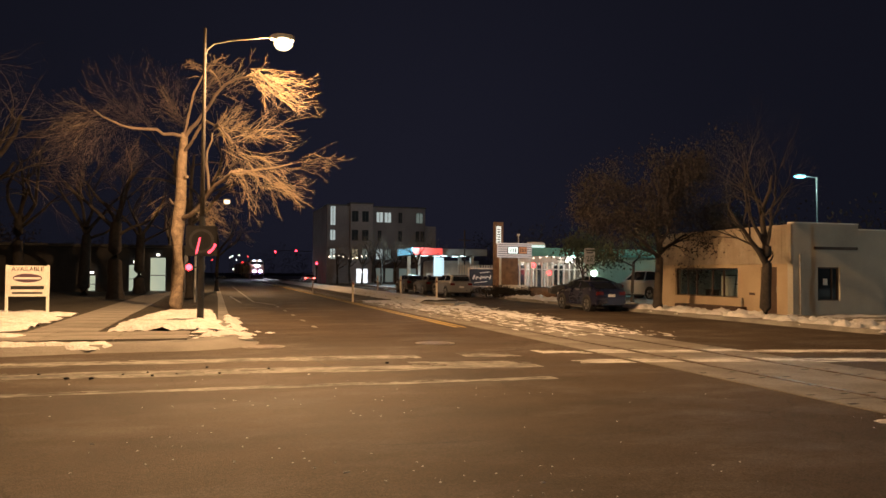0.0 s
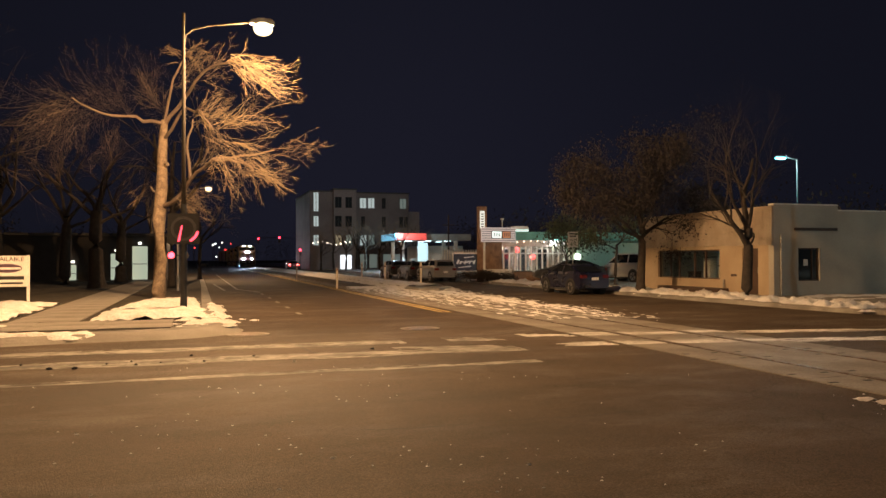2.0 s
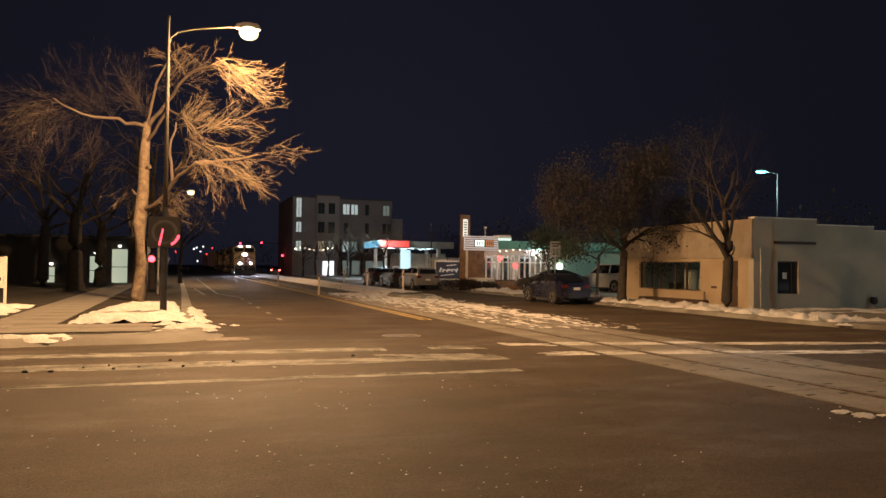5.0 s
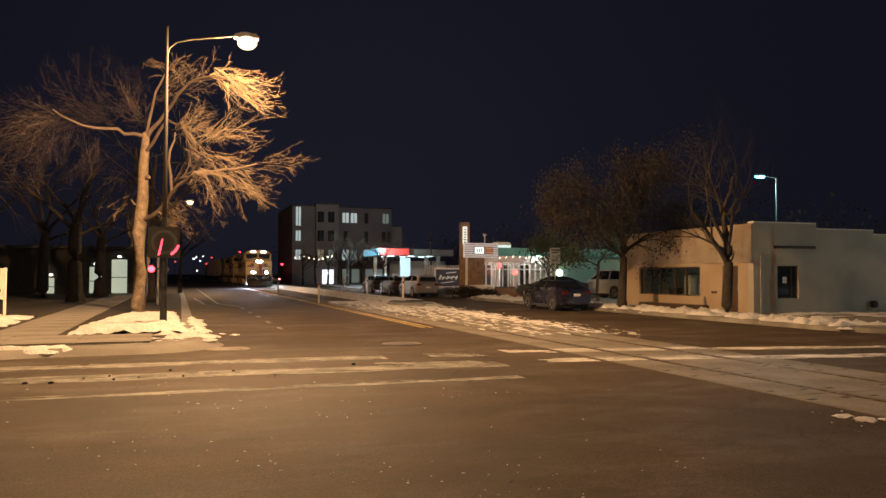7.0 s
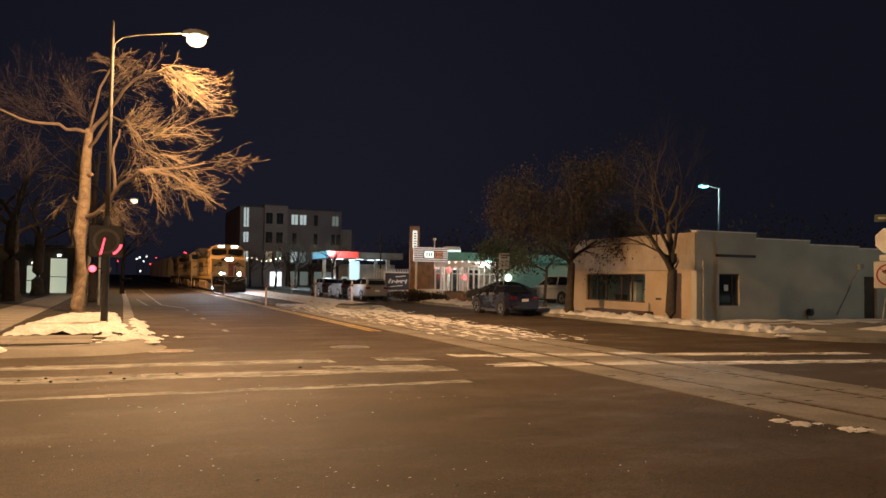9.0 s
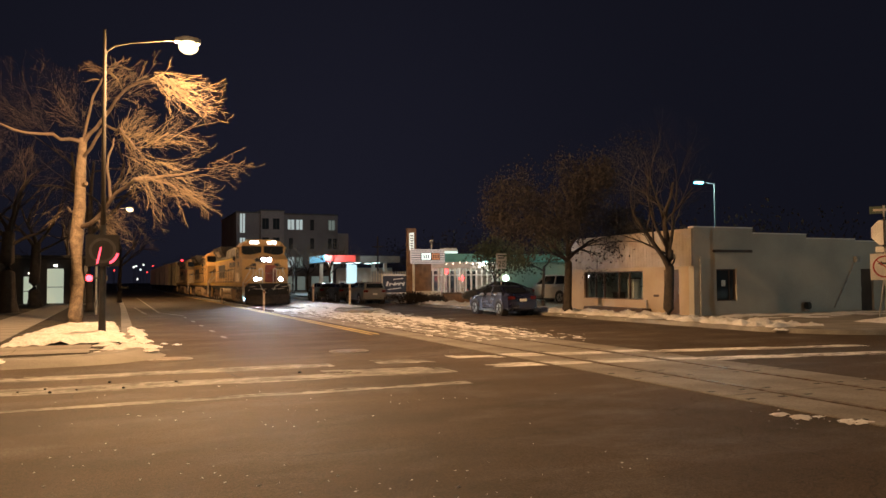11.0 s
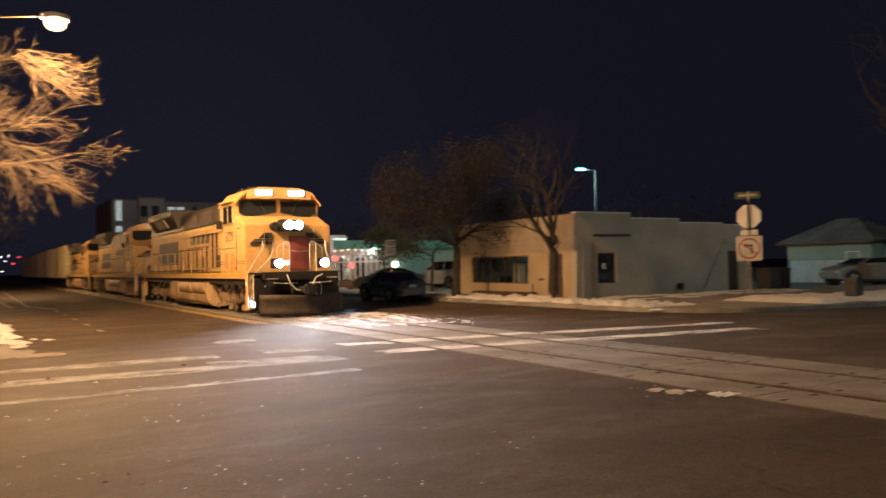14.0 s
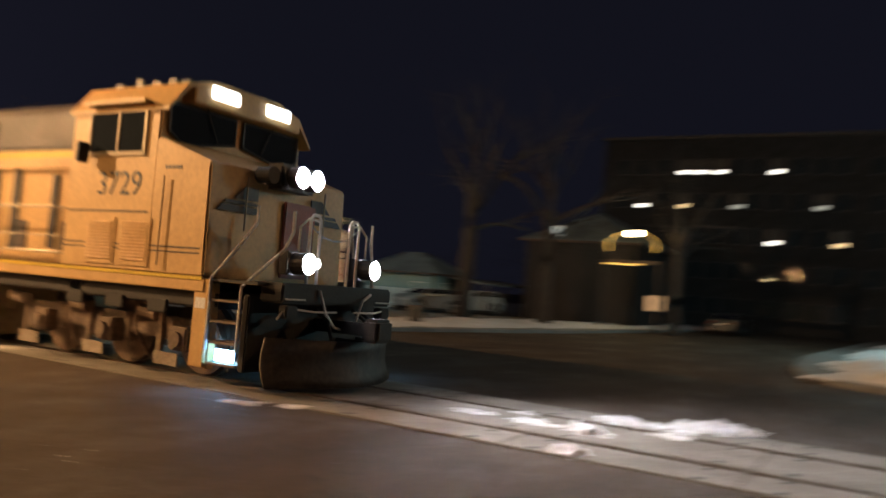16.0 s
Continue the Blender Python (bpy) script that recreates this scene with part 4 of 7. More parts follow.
def barrel(x, y0, y1, z, r, n=18):
    """An open round housing along y, lengthened to cut the lamp's side spill."""
    bm = bmesh.new()
    for i in range(n):
        a, b = 2 * math.pi * i / n, 2 * math.pi * (i + 1) / n
        bm.faces.new([bm.verts.new((x + q * math.cos(t), y, z + q * math.sin(t))) for y, t, q in ((y0, a, r), (y1, a, r), (y1, b, r), (y0, b, r))])
        bm.faces.new([bm.verts.new((x + q * math.cos(t), y0, z + q * math.sin(t))) for t, q in ((a, r), (b, r), (b, r - 0.006), (a, r - 0.006))])
    return bm


def locomotive():
    """A six-axle road diesel facing -y; the origin lies on the rails under its ditch lights."""
    lo = thing("locomotive", pose(0, 0, 0), "orange and black six-axle diesel freight locomotive with blazing headlights", "locomotive", "locomotives of the train")
    H = 1.55
    part("underframe", bx(bmesh.new(), -1.45, 1.45, 1.0, 20.9, 1.05, 1.3, 0.03), BLACK, lo)
    for s in (-1, 1):
        part("side_sill", bx(bmesh.new(), s * 1.50 - 0.05, s * 1.50 + 0.05, 1.1, 20.9, 1.28, 1.46, 0.012), ORANGE, lo)
        part("sill_stripe", box(s * 1.557 - 0.004, s * 1.557 + 0.004, 1.15, 20.85, 1.44, 1.49), YELLOW_STRIPE, lo)
    part("deck", box(-1.5, 1.5, 0.15, 20.9, 1.44, 1.48), BLACK, lo)
    # nose and cab
    bm = prism(bmesh.new(), [(1.15, 1.48), (2.35, 1.48), (2.35, 3.52), (1.18, 3.12)], "x", -H, H, 0.03)
    part("nose", bm, ORANGE, lo, smooth=False)
    sec = [(-H, 1.48), (H, 1.48), (H, 3.92), (1.22, 4.34), (0.7, 4.48), (-0.7, 4.48), (-1.22, 4.34), (-H, 3.92)]
    part("cab", prism(bmesh.new(), sec, "y", 2.3, 4.35, 0.03), ORANGE, lo)
    roof = [(H + 0.05, 3.94), (1.25, 4.38), (0.72, 4.53), (-0.72, 4.53), (-1.25, 4.38), (-H - 0.05, 3.94), (-H - 0.05, 3.89), (-1.2, 4.32), (-0.7, 4.47), (0.7, 4.47), (1.2, 4.32), (H + 0.05, 3.89)]
    part("cab_roof", prism(bmesh.new(), roof, "y", 2.1, 4.4), ORANGE, lo)
    brow = [(-1.2, 4.1), (1.2, 4.1), (1.2, 4.31), (0.7, 4.46), (-0.7, 4.46), (-1.2, 4.31)]
    part("brow", prism(bmesh.new(), brow, "y", 2.02, 2.32, 0.02), ORANGE, lo)
    for s in (-1, 1):
        wp = [(s * 1.42, 4.06), (s * 0.09, 4.06), (s * 0.09, 3.64), (s * 1.12, 3.44), (s * 1.42, 3.62)]
        w = part("windshield", prism(bmesh.new(), wp, "y", 2.262, 2.29), WINDOW, lo)
        bm = bmesh.new()
        for (xa, za), (xb, zb) in zip(wp, wp[1:] + wp[:1]):
            rod(bm, (xa, 2.262, za), (xb, 2.262, zb), 0.022, n=6)
        part("window_frame", bm, GREY_PAINT, w)
        part("wiper", tube(bmesh.new(), [(s * 0.75, 2.23, 4.1), (s * 0.5, 2.225, 3.62)], 0.012, 6), DARK_STEEL, w)
        nb = part("number_board", bx(bmesh.new(), s * 0.6 - 0.29, s * 0.6 + 0.29, 1.97, 2.03, 4.23, 4.42, 0.015), BOARD, lo, "white lit number board")
        # side window of the cab
        sw = part("side_window", bx(bmesh.new(), s * (H + 0.004) - 0.012, s * (H + 0.004) + 0.012, 2.62, 3.86, 3.28, 3.92, 0.01), WINDOW, lo, "dark cab side window")
        bm = bmesh.new()
        for a, b, c, d in ((2.56, 2.62, 3.22, 3.97), (3.86, 3.92, 3.22, 3.97), (3.18, 3.23, 3.28, 3.92), (2.56, 3.92, 3.22, 3.28), (2.56, 3.92, 3.92, 3.97)):
            bx(bm, s * (H + 0.01) - 0.025, s * (H + 0.01) + 0.025, a, b, c, d, 0.006)
        part("window_frame", bm, HANDRAIL, sw)
        part("mirror", bx(bmesh.new(), s * 1.72 - 0.1, s * 1.72 + 0.1, 3.78, 3.86, 3.1, 3.42, 0.02), DARK_STEEL, lo)
        part("awning", prism(bmesh.new(), [(2.5, 4.0), (3.95, 4.0), (3.95, 4.05), (2.5, 4.05)], "x", s * 1.55, s * 1.72), ORANGE, lo)
        num = writing("3729", 0.52, 0.003)
        num.transform(Matrix.Translation((s * (H + 0.004), 3.1, 2.78)) @ Matrix.Rotation(radians(90 * s), 4, "Z"))
        part("road_number", num, GREY_PAINT, lo, "dark road number 3729")
        bm = bmesh.new()
        for c in (2.62, 3.42):
            bx(bm, s * (H + 0.01) - 0.012, s * (H + 0.01) + 0.012, c - 0.34, c + 0.34, 1.56, 2.28, 0.008)
        lv = part("louvre_door", bm, ORANGE, lo)
        for c in (2.62, 3.42):
            bm = bmesh.new()
            for k in range(12):
                z = 1.65 + k * 0.049
                prism(bm, [(s * (H + 0.02), z), (s * (H + 0.045), z), (s * (H + 0.02), z + 0.03)], "y", c - 0.27, c + 0.27)
            part("slats", bm, ORANGE, lv)
        part("grab_iron", tube(bmesh.new(), [(s * (H + 0.05), 2.05, 1.6), (s * (H + 0.05), 2.05, 2.9)], 0.014, 6), HANDRAIL, lo)
        part("seam", box(s * (H + 0.003) - 0.004, s * (H + 0.003) + 0.004, 2.4, 4.3, 2.36, 2.385), GREY_PAINT, lo)
        part("seam", box(s * (H + 0.003) - 0.004, s * (H + 0.003) + 0.004, 1.25, 4.3, 1.87, 1.89), GREY_PAINT, lo)
        part("seam", box(s * (H + 0.003) - 0.004, s * (H + 0.003) + 0.004, 1.25, 4.3, 1.80, 1.82), GREY_PAINT, lo)
    # nose front details
    part("nose_door", bx(bmesh.new(), -0.02, 0.72, 1.10, 1.16, 1.55, 2.75, 0.02), mat_nose, lo, "red-brown nose door")
    for s in (-1, 1):
        for z0, z1, a, b, c in ((2.66, 2.86, 0.62, 1.10, 0.22), (2.46, 2.56, 0.62, 1.42, 0.10), (2.58, 2.63, 0.62, 1.30, 0.05)):
            part("emblem_bar", prism(bmesh.new(), [(s * a, z0), (s * b, z0), (s * (b - c), z1), (s * a, z1)], "y", 1.118, 1.15), GREY_PAINT, lo)
        part("front_rail", tube(bmesh.new(), [(s * 0.36, 0.1, 2.42), (s * 0.62, 0.1, 2.44), (s * 0.8, 0.1, 2.3), (s * 0.8, 0.1, 1.95)], 0.018, 6), WHITE_RAIL, lo)
        part("nose_grab", tube(bmesh.new(), [(s * 0.9, 1.08, 2.2), (s * 0.9, 1.08, 3.0)], 0.016, 6), HANDRAIL, lo)
    part("unlit_lamp", rod(bmesh.new(), (-0.58, 0.88, 3.08), (-0.58, 1.16, 3.08), 0.13, n=16), DARK_STEEL, lo)
    part("hose_loop", tube(bmesh.new(), [(-0.55, -0.14, 1.42), (-0.45, -0.2, 1.1), (-0.25, -0.22, 0.9), (0.0, -0.22, 0.86), (0.25, -0.22, 0.98), (0.45, -0.18, 1.3), (0.7, -0.14, 1.4)], 0.022, 6), WHITE_RAIL, lo)
    hl = part("headlight", bx(bmesh.new(), -0.42, 0.42, 0.86, 1.25, 2.9, 3.3, 0.05), GREY_PAINT, lo)
    for x in (-0.17, 0.17):
        bm = bmesh.new()
        n = 18
        for i in range(n):
            a, b = 2 * math.pi * i / n, 2 * math.pi * (i + 1) / n
            bm.faces.new([bm.verts.new((x + 0.16 * math.cos(t), yy, 3.1 + 0.16 * math.sin(t))) for yy, t in ((0.68, a), (0.86, a), (0.86, b), (0.68, b))])
        part("bezel", bm, REFLECTOR_GLOW, hl, "reflector bowl that glows as if lit by its lens")
        part("barrel", barrel(x, 0.66, 0.88, 3.1, 0.165), DARK_STEEL, hl)
        part("lens", rod(bmesh.new(), (x, 0.84, 3.1), (x, 0.858, 3.1), 0.095, n=18), HEADLIGHT, hl, "white glaring headlight lens")
    for s in (-1, 1):
        dl = part("ditch_light", bx(bmesh.new(), s * 0.8 - 0.17, s * 0.8 + 0.17, 0.12, 0.32, 1.61, 1.95, 0.03), DARK_STEEL, lo)
        bm = bmesh.new()
        n = 18
        for i in range(n):
            a, b = 2 * math.pi * i / n, 2 * math.pi * (i + 1) / n
            bm.faces.new([bm.verts.new((s * 0.8 + 0.15 * math.cos(t), yy, 1.78 + 0.15 * math.sin(t))) for yy, t in ((-0.11, a), (0.12, a), (0.12, b), (-0.11, b))])
        part("bezel", bm, REFLECTOR_GLOW, dl, "reflector bowl that glows as if lit by its lens")
        part("barrel", barrel(s * 0.8, -0.12, 0.13, 1.78, 0.155), DARK_STEEL, dl)
        part("lens", rod(bmesh.new(), (s * 0.8, 0.10, 1.78), (s * 0.8, 0.12, 1.78), 0.095, n=18), DITCH, dl, "white glaring ditch light lens")
    # pilot, plough, coupler, steps
    part("anticlimber", bx(bmesh.new(), -1.3, 1.3, -0.12, 0.3, 1.22, 1.5, 0.03), BLACK, lo)
    part("pilot_plate", bx(bmesh.new(), -1.48, 1.48, 0.3, 0.42, 0.25, 1.3, 0.02), BLACK, lo)
    for s in (-1, 1):
        # hollow-faced mouldboard swept back from the middle
        bm = bmesh.new()
        cols, rows = 8, ((0.09, 0.0), (0.22, 0.10), (0.38, 0.16), (0.56, 0.16), (0.72, 0.10))
        grid = []
        for i in range(cols + 1):
            u = i / cols
            grid.append([bm.verts.new((s * 1.46 * u, -0.66 + 0.55 * u ** 1.7 + d * (1 - 0.3 * u), z + (0.04 * u if k == 4 else 0))) for k, (z, d) in enumerate(rows)])
        for a, b in zip(grid, grid[1:]):
            for k in range(4):
                bm.faces.new((a[k], b[k], b[k + 1], a[k + 1]))
        back = [[bm.verts.new((v.co.x, v.co.y + 0.035, v.co.z)) for v in c] for c in grid]
        for a, b in zip(back, back[1:]):
            for k in range(4):
                bm.faces.new((a[k], a[k + 1], b[k + 1], b[k]))
        for f, g in zip(zip(grid, grid[1:]), zip(back, back[1:])):
            for k in (0, 4):
                bm.faces.new((f[0][k], f[1][k], g[1][k], g[0][k]))
        for k in range(4):
            bm.faces.new((grid[-1][k], grid[-1][k + 1], back[-1][k + 1], back[-1][k]))
        bmesh.ops.recalc_face_normals(bm, faces=bm.faces)
        pg = part("snow_plough", bm, PLOUGH, lo, "dull brown-black snow plough blade", True)
        for u in (0.35, 0.7):
            x = s * 1.46 * u
            part("brace", box(min(x - 0.02, x + 0.02), max(x - 0.02, x + 0.02), -0.45 + 0.55 * u ** 1.7, 0.3, 0.2, 0.7), BLACK, pg)
    bm = bx(bmesh.new(), -0.12, 0.12, -0.75, 0.3, 0.82, 1.0, 0.02)
    bx(bm, -0.2, 0.2, -0.95, -0.65, 0.74, 1.08, 0.05)
    part("coupler", bm, BLACK, lo)
    for x in (-0.45, 0.45, 0.62):
        part("air_hose", tube(bmesh.new(), [(x, 0.0, 1.15), (x, -0.25, 1.0), (x * 0.9, -0.35, 0.62), (x * 0.8, -0.3, 0.5)], 0.028, 6), RUBBER, lo)
    part("chain", tube(bmesh.new(), [(-0.55, 0.12, 2.35), (-0.3, 0.1, 2.2), (0.0, 0.1, 2.16), (0.3, 0.1, 2.2), (0.55, 0.12, 2.35)], 0.014, 5), GALV, lo)
    for s in (-1, 1):
        part("step_side", bx(bmesh.new(), s * 1.50 - 0.03, s * 1.50 + 0.03, 1.02, 1.30, 0.24, 1.46, 0.012), ORANGE, lo, "orange side plate of the front steps")
        part("marking_plate", box(s * 1.532 - 0.003, s * 1.532 + 0.003, 1.06, 1.26, 1.05, 1.2), WHITE, lo, "small white marking plate")
        for k in range(6):
            y = 1.9 + 0.95 * k + (8.9 if k > 2 else 0)
            part("journal_guard", bx(bmesh.new(), s * 1.46 - 0.03, s * 1.46 + 0.03, y, y + 0.4, 0.92, 1.12, 0.015), BLACK, lo)
        sg = part("step_well", box(s * 1.40 - 0.07, s * 1.40 + 0.07, 1.0, 1.06, 0.22, 1.42, 0.01), ORANGE, lo)
        for k in range(4):
            z = 0.3 + 0.29 * k
            part("tread", box(min(s * 0.98, s * 1.5), max(s * 0.98, s * 1.5), 0.45, 0.98, z, z + 0.03), GRIME, sg)
        part("step_light", bx(bmesh.new(), s * 1.46 - 0.02, s * 1.46 + 0.02, 0.5, 0.85, 0.36, 0.52, 0.01), STEP_LIGHT, sg, "bluish white step light")
        part("handrail", tube(bmesh.new(), [(s * 1.52, 1.0, 0.5), (s * 1.52, 1.0, 1.5), (s * 1.3, 0.7, 2.0), (s * 1.12, 0.62, 2.3), (s * 1.12, 0.62, 2.55)], 0.024, 8), WHITE_RAIL, lo)
        part("handrail", tube(bmesh.new(), [(s * 1.52, 0.42, 0.5), (s * 1.52, 0.42, 1.4), (s * 1.05, 0.14, 1.95), (s * 0.94, 0.1, 2.2), (s * 0.94, 0.1, 2.5)], 0.024, 8), WHITE_RAIL, lo)
        part("handrail", tube(bmesh.new(), [(s * 0.58, 0.1, 1.48), (s * 0.58, 0.1, 2.44), (s * 0.53, 0.1, 2.5), (s * 0.40, 0.1, 2.5), (s * 0.36, 0.1, 2.44), (s * 0.36, 0.1, 1.48)], 0.024, 8), WHITE_RAIL, lo)
        part("uncoupling_lever", tube(bmesh.new(), [(s * 0.2, -0.2, 1.12), (s * 0.7, -0.22, 1.12), (s * 1.2, -0.1, 1.16), (s * 1.3, -0.05, 1.0)], 0.016, 6), WHITE_RAIL, lo)
        part("grab_rung", tube(bmesh.new(), [(s * 0.85, -0.14, 1.28), (s * 1.25, -0.14, 1.28)], 0.014, 6), WHITE_RAIL, lo)
        part("cable_box", bx(bmesh.new(), s * 1.12 - 0.12, s * 1.12 + 0.12, -0.16, 0.0, 1.02, 1.2, 0.02), BLACK, lo)
    part("marker_lamp", rod(bmesh.new(), (-0.5, -0.02, 1.8), (-0.5, 0.06, 1.8), 0.07, n=14), BOARD, lo, "small white lit marker lamp")
    # hood
    part("hood", bx(bmesh.new(), -1.12, 1.12, 4.3, 20.3, 1.48, 3.46, 0.03), ORANGE, lo)
    up = [(-1.14, 3.46), (1.14, 3.46), (1.08, 4.1), (0.85, 4.3), (-0.85, 4.3), (-1.08, 4.1)]
    part("upper_hood", prism(bmesh.new(), up, "y", 4.38, 12.2, 0.03), mat_upper, lo)
    part("rear_hood", prism(bmesh.new(), up, "y", 12.2, 20.25, 0.03), GREY_PAINT, lo)
    fl = [(-1.15, 3.62), (1.15, 3.62), (1.52, 4.2), (1.52, 4.5), (-1.52, 4.5), (-1.52, 4.2)]
    rad = part("radiator_wing", prism(bmesh.new(), fl, "y", 13.2, 18.8, 0.03), GREY_PAINT, lo, "flared dark radiator wing")
    for s in (-1, 1):
        part("radiator_screen", prism(bmesh.new(), [(s * 1.24, 3.74), (s * 1.50, 4.14), (s * 1.54, 4.13), (s * 1.28, 3.72)], "y", 14.9, 17.2), mat_silencer, rad, "pale grey radiator screen")
        for k in range(12):
            y = 13.5 + k * 0.44
            part("grille_rib", box(min(s * 1.50, s * 1.54), max(s * 1.50, s * 1.54), y, y + 0.05, 4.2, 4.48), DARK_STEEL, rad)
        part("hood_stripe", box(s * 1.127 - 0.004, s * 1.127 + 0.004, 4.4, 20.2, 3.30, 3.42), YELLOW_STRIPE, lo)
        # doors and catches along the hood; the gaps' shade is a black sheet and bars
        part("gap_shade_panel", box(s * 1.124 - 0.004, s * 1.124 + 0.004, 8.8, 20.25, 1.58, 2.55), BLACK, lo)
        for k in range(14):
            y = 8.9 + k * 0.82
            d = part("hood_door", bx(bmesh.new(), s * 1.136 - 0.012, s * 1.136 + 0.012, y, y + (0.6 if k % 2 else 0.72), 1.62, 2.5, 0.008), ORANGE, lo)
            part("latch", box(s * 1.15 - 0.012, s * 1.15 + 0.012, y + 0.6, y + 0.68, 2.0, 2.08), DARK_STEEL, d)
        for y0, w, z0, z1 in ((5.2, 0.16, 1.75, 3.0), (6.3, 0.2, 1.7, 3.15), (6.95, 0.2, 1.7, 3.15), (7.9, 0.2, 1.6, 2.6), (9.6, 0.24, 1.6, 2.6), (11.2, 0.24, 1.6, 2.6), (12.6, 0.24, 1.6, 2.6)):
            part("dark_slot", box(s * 1.148 - 0.01, s * 1.148 + 0.01, y0, y0 + w, z0, z1), BLACK, lo)
        part("dark_panel", box(s * 1.148 - 0.006, s * 1.148 + 0.006, 13.4, 17.9, 1.9, 3.0), GREY_PAINT, lo)
        for k in range(5):
            y, w = 7.6 + k * 0.80, 0.56 if k < 4 else 0.14
            part("emblem_block", prism(bmesh.new(), [(y + 0.1, 2.74), (y + 0.1 + w, 2.74), (y + w - 0.02, 3.12), (y - 0.02, 3.12)], "x", s * 1.128 - 0.006, s * 1.128 + 0.006), GREY_PAINT, lo)
        part("emblem_bar", box(s * 1.128 - 0.006, s * 1.128 + 0.006, 7.7, 11.7, 2.58, 2.615), GREY_PAINT, lo)
        part("pipe_run", tube(bmesh.new(), [(s * 1.2, 4.4, 3.12), (s * 1.2, 12.2, 3.12)], 0.02, 6), ORANGE, lo)
        part("pipe_run", tube(bmesh.new(), [(s * 1.3, 4.4, 1.68), (s * 1.3, 20.2, 1.68)], 0.025, 6), HANDRAIL, lo)
        for k in range(3):
            y = 4.9 + k * 2.3
            part("hatch", bx(bmesh.new(), s * 1.12 - 0.02, s * 1.12 + 0.02, y, y + 1.1, 3.6, 4.02, 0.02), mat_hatch, lo)
        # black strip paints the shadow line below the upper hood
        part("hood_shadow_strip", box(s * 1.126 - 0.004, s * 1.126 + 0.004, 4.4, 12.3, 3.44, 3.462), BLACK, lo)
        for y in (4.75, 6.0, 8.6):
            part("brake_valve_plate", bx(bmesh.new(), s * 1.13 - 0.015, s * 1.13 + 0.015, y, y + 0.34, 1.72, 2.2, 0.01), mat_hatch, lo)
        part("white_stencil", box(s * (H + 0.006) - 0.003, s * (H + 0.006) + 0.003, 1.75, 2.1, 3.02, 3.06), GREY_PAINT, lo)
        # walkway handrail
        part("walkway_rail", tube(bmesh.new(), [(s * 1.5, 4.45, 2.42), (s * 1.5, 20.6, 2.42)], 0.018, 6), HANDRAIL, lo)
        part("walkway_rail", tube(bmesh.new(), [(s * 1.5, 4.45, 1.95), (s * 1.5, 20.6, 1.95)], 0.012, 6), HANDRAIL, lo)
        for k in range(11):
            y = 4.5 + k * 1.6
            part("stanchion", rod(bmesh.new(), (s * 1.5, y, 1.46), (s * 1.5, y, 2.43), 0.02, n=6), HANDRAIL, lo)
        # tanks
        part("air_reservoir", rod(bmesh.new(), (s * 1.27, 6.95, 0.9), (s * 1.27, 9.2, 0.9), 0.28, n=20), mat_tank, lo, "rounded tan air reservoir")
        part("air_reservoir", rod(bmesh.new(), (s * 1.27, 9.4, 0.9), (s * 1.27, 11.65, 0.9), 0.28, n=20), mat_tank, lo, "rounded tan air reservoir")
        part("tank_end", bx(bmesh.new(), min(s * 0.95, s * 1.54), max(s * 0.95, s * 1.54), 6.5, 6.85, 0.5, 1.14, 0.04), mat_tank, lo)
        part("tank_end", bx(bmesh.new(), min(s * 0.95, s * 1.54), max(s * 0.95, s * 1.54), 11.8, 13.4, 0.5, 1.14, 0.04), mat_tank, lo)
        part("brake_box", bx(bmesh.new(), s * 1.43 - 0.02, s * 1.43 + 0.02, 3.9, 4.15, 0.98, 1.26, 0.01), WHITE, lo)
        part("rear_steps", bx(bmesh.new(), s * 1.40 - 0.08, s * 1.40 + 0.08, 20.5, 20.56, 0.3, 1.4, 0.01), ORANGE, lo)
    tank = [(-1.54, 0.62), (-1.5, 0.35), (-1.2, 0.16), (1.2, 0.16), (1.5, 0.35), (1.54, 0.62), (0.98, 0.66), (0.98, 1.1), (-0.98, 1.1), (-0.98, 0.66)]
    part("fuel_tank", prism(bmesh.new(), tank, "y", 6.5, 13.4, 0.04), mat_tank, lo, "tan grimy fuel tank")
    for y, h, w in ((2.8, 0.16, 0.12), (3.2, 0.10, 0.2), (3.6, 0.2, 0.06), (4.1, 0.12, 0.1), (2.5, 0.1, 0.16)):
        part("roof_fitting", bx(bmesh.new(), -0.9, -0.9 + w, y, y + 0.22, 4.4, 4.5 + 0.6 * h, 0.02), DARK_STEEL, lo)
    part("horn", tube(bmesh.new(), [(0.2, 9.0, 4.3), (0.2, 9.0, 4.55), (0.2, 8.6, 4.6)], 0.05, 8), DARK_STEEL, lo)
    part("exhaust", bx(bmesh.new(), -0.35, 0.35, 11.0, 11.6, 4.3, 4.5, 0.03), DARK_STEEL, lo)
    part("rear_plate", bx(bmesh.new(), -1.45, 1.45, 20.85, 21.0, 0.3, 1.5, 0.02), BLACK, lo)
    part("rear_coupler", bx(bmesh.new(), -0.14, 0.14, 20.9, 21.75, 0.8, 1.02, 0.03), GRIME, lo)
    w = truck(lo, 0, (1.75, 3.4, 5.05)) + truck(lo, 0, (15.3, 16.95, 18.6))
    return lo, w


mat_silencer = mat("pale_silencer", (0.42, 0.38, 0.33), 0.7, c2=(0.30, 0.27, 0.23), scale=1.2)
mat_nose = mat("red_nose_paint", (0.11, 0.03, 0.03), 0.5, c2=(0.30, 0.075, 0.05))
mat_hatch = mat("brown_grey_hatch", (0.09, 0.065, 0.05), 0.6)
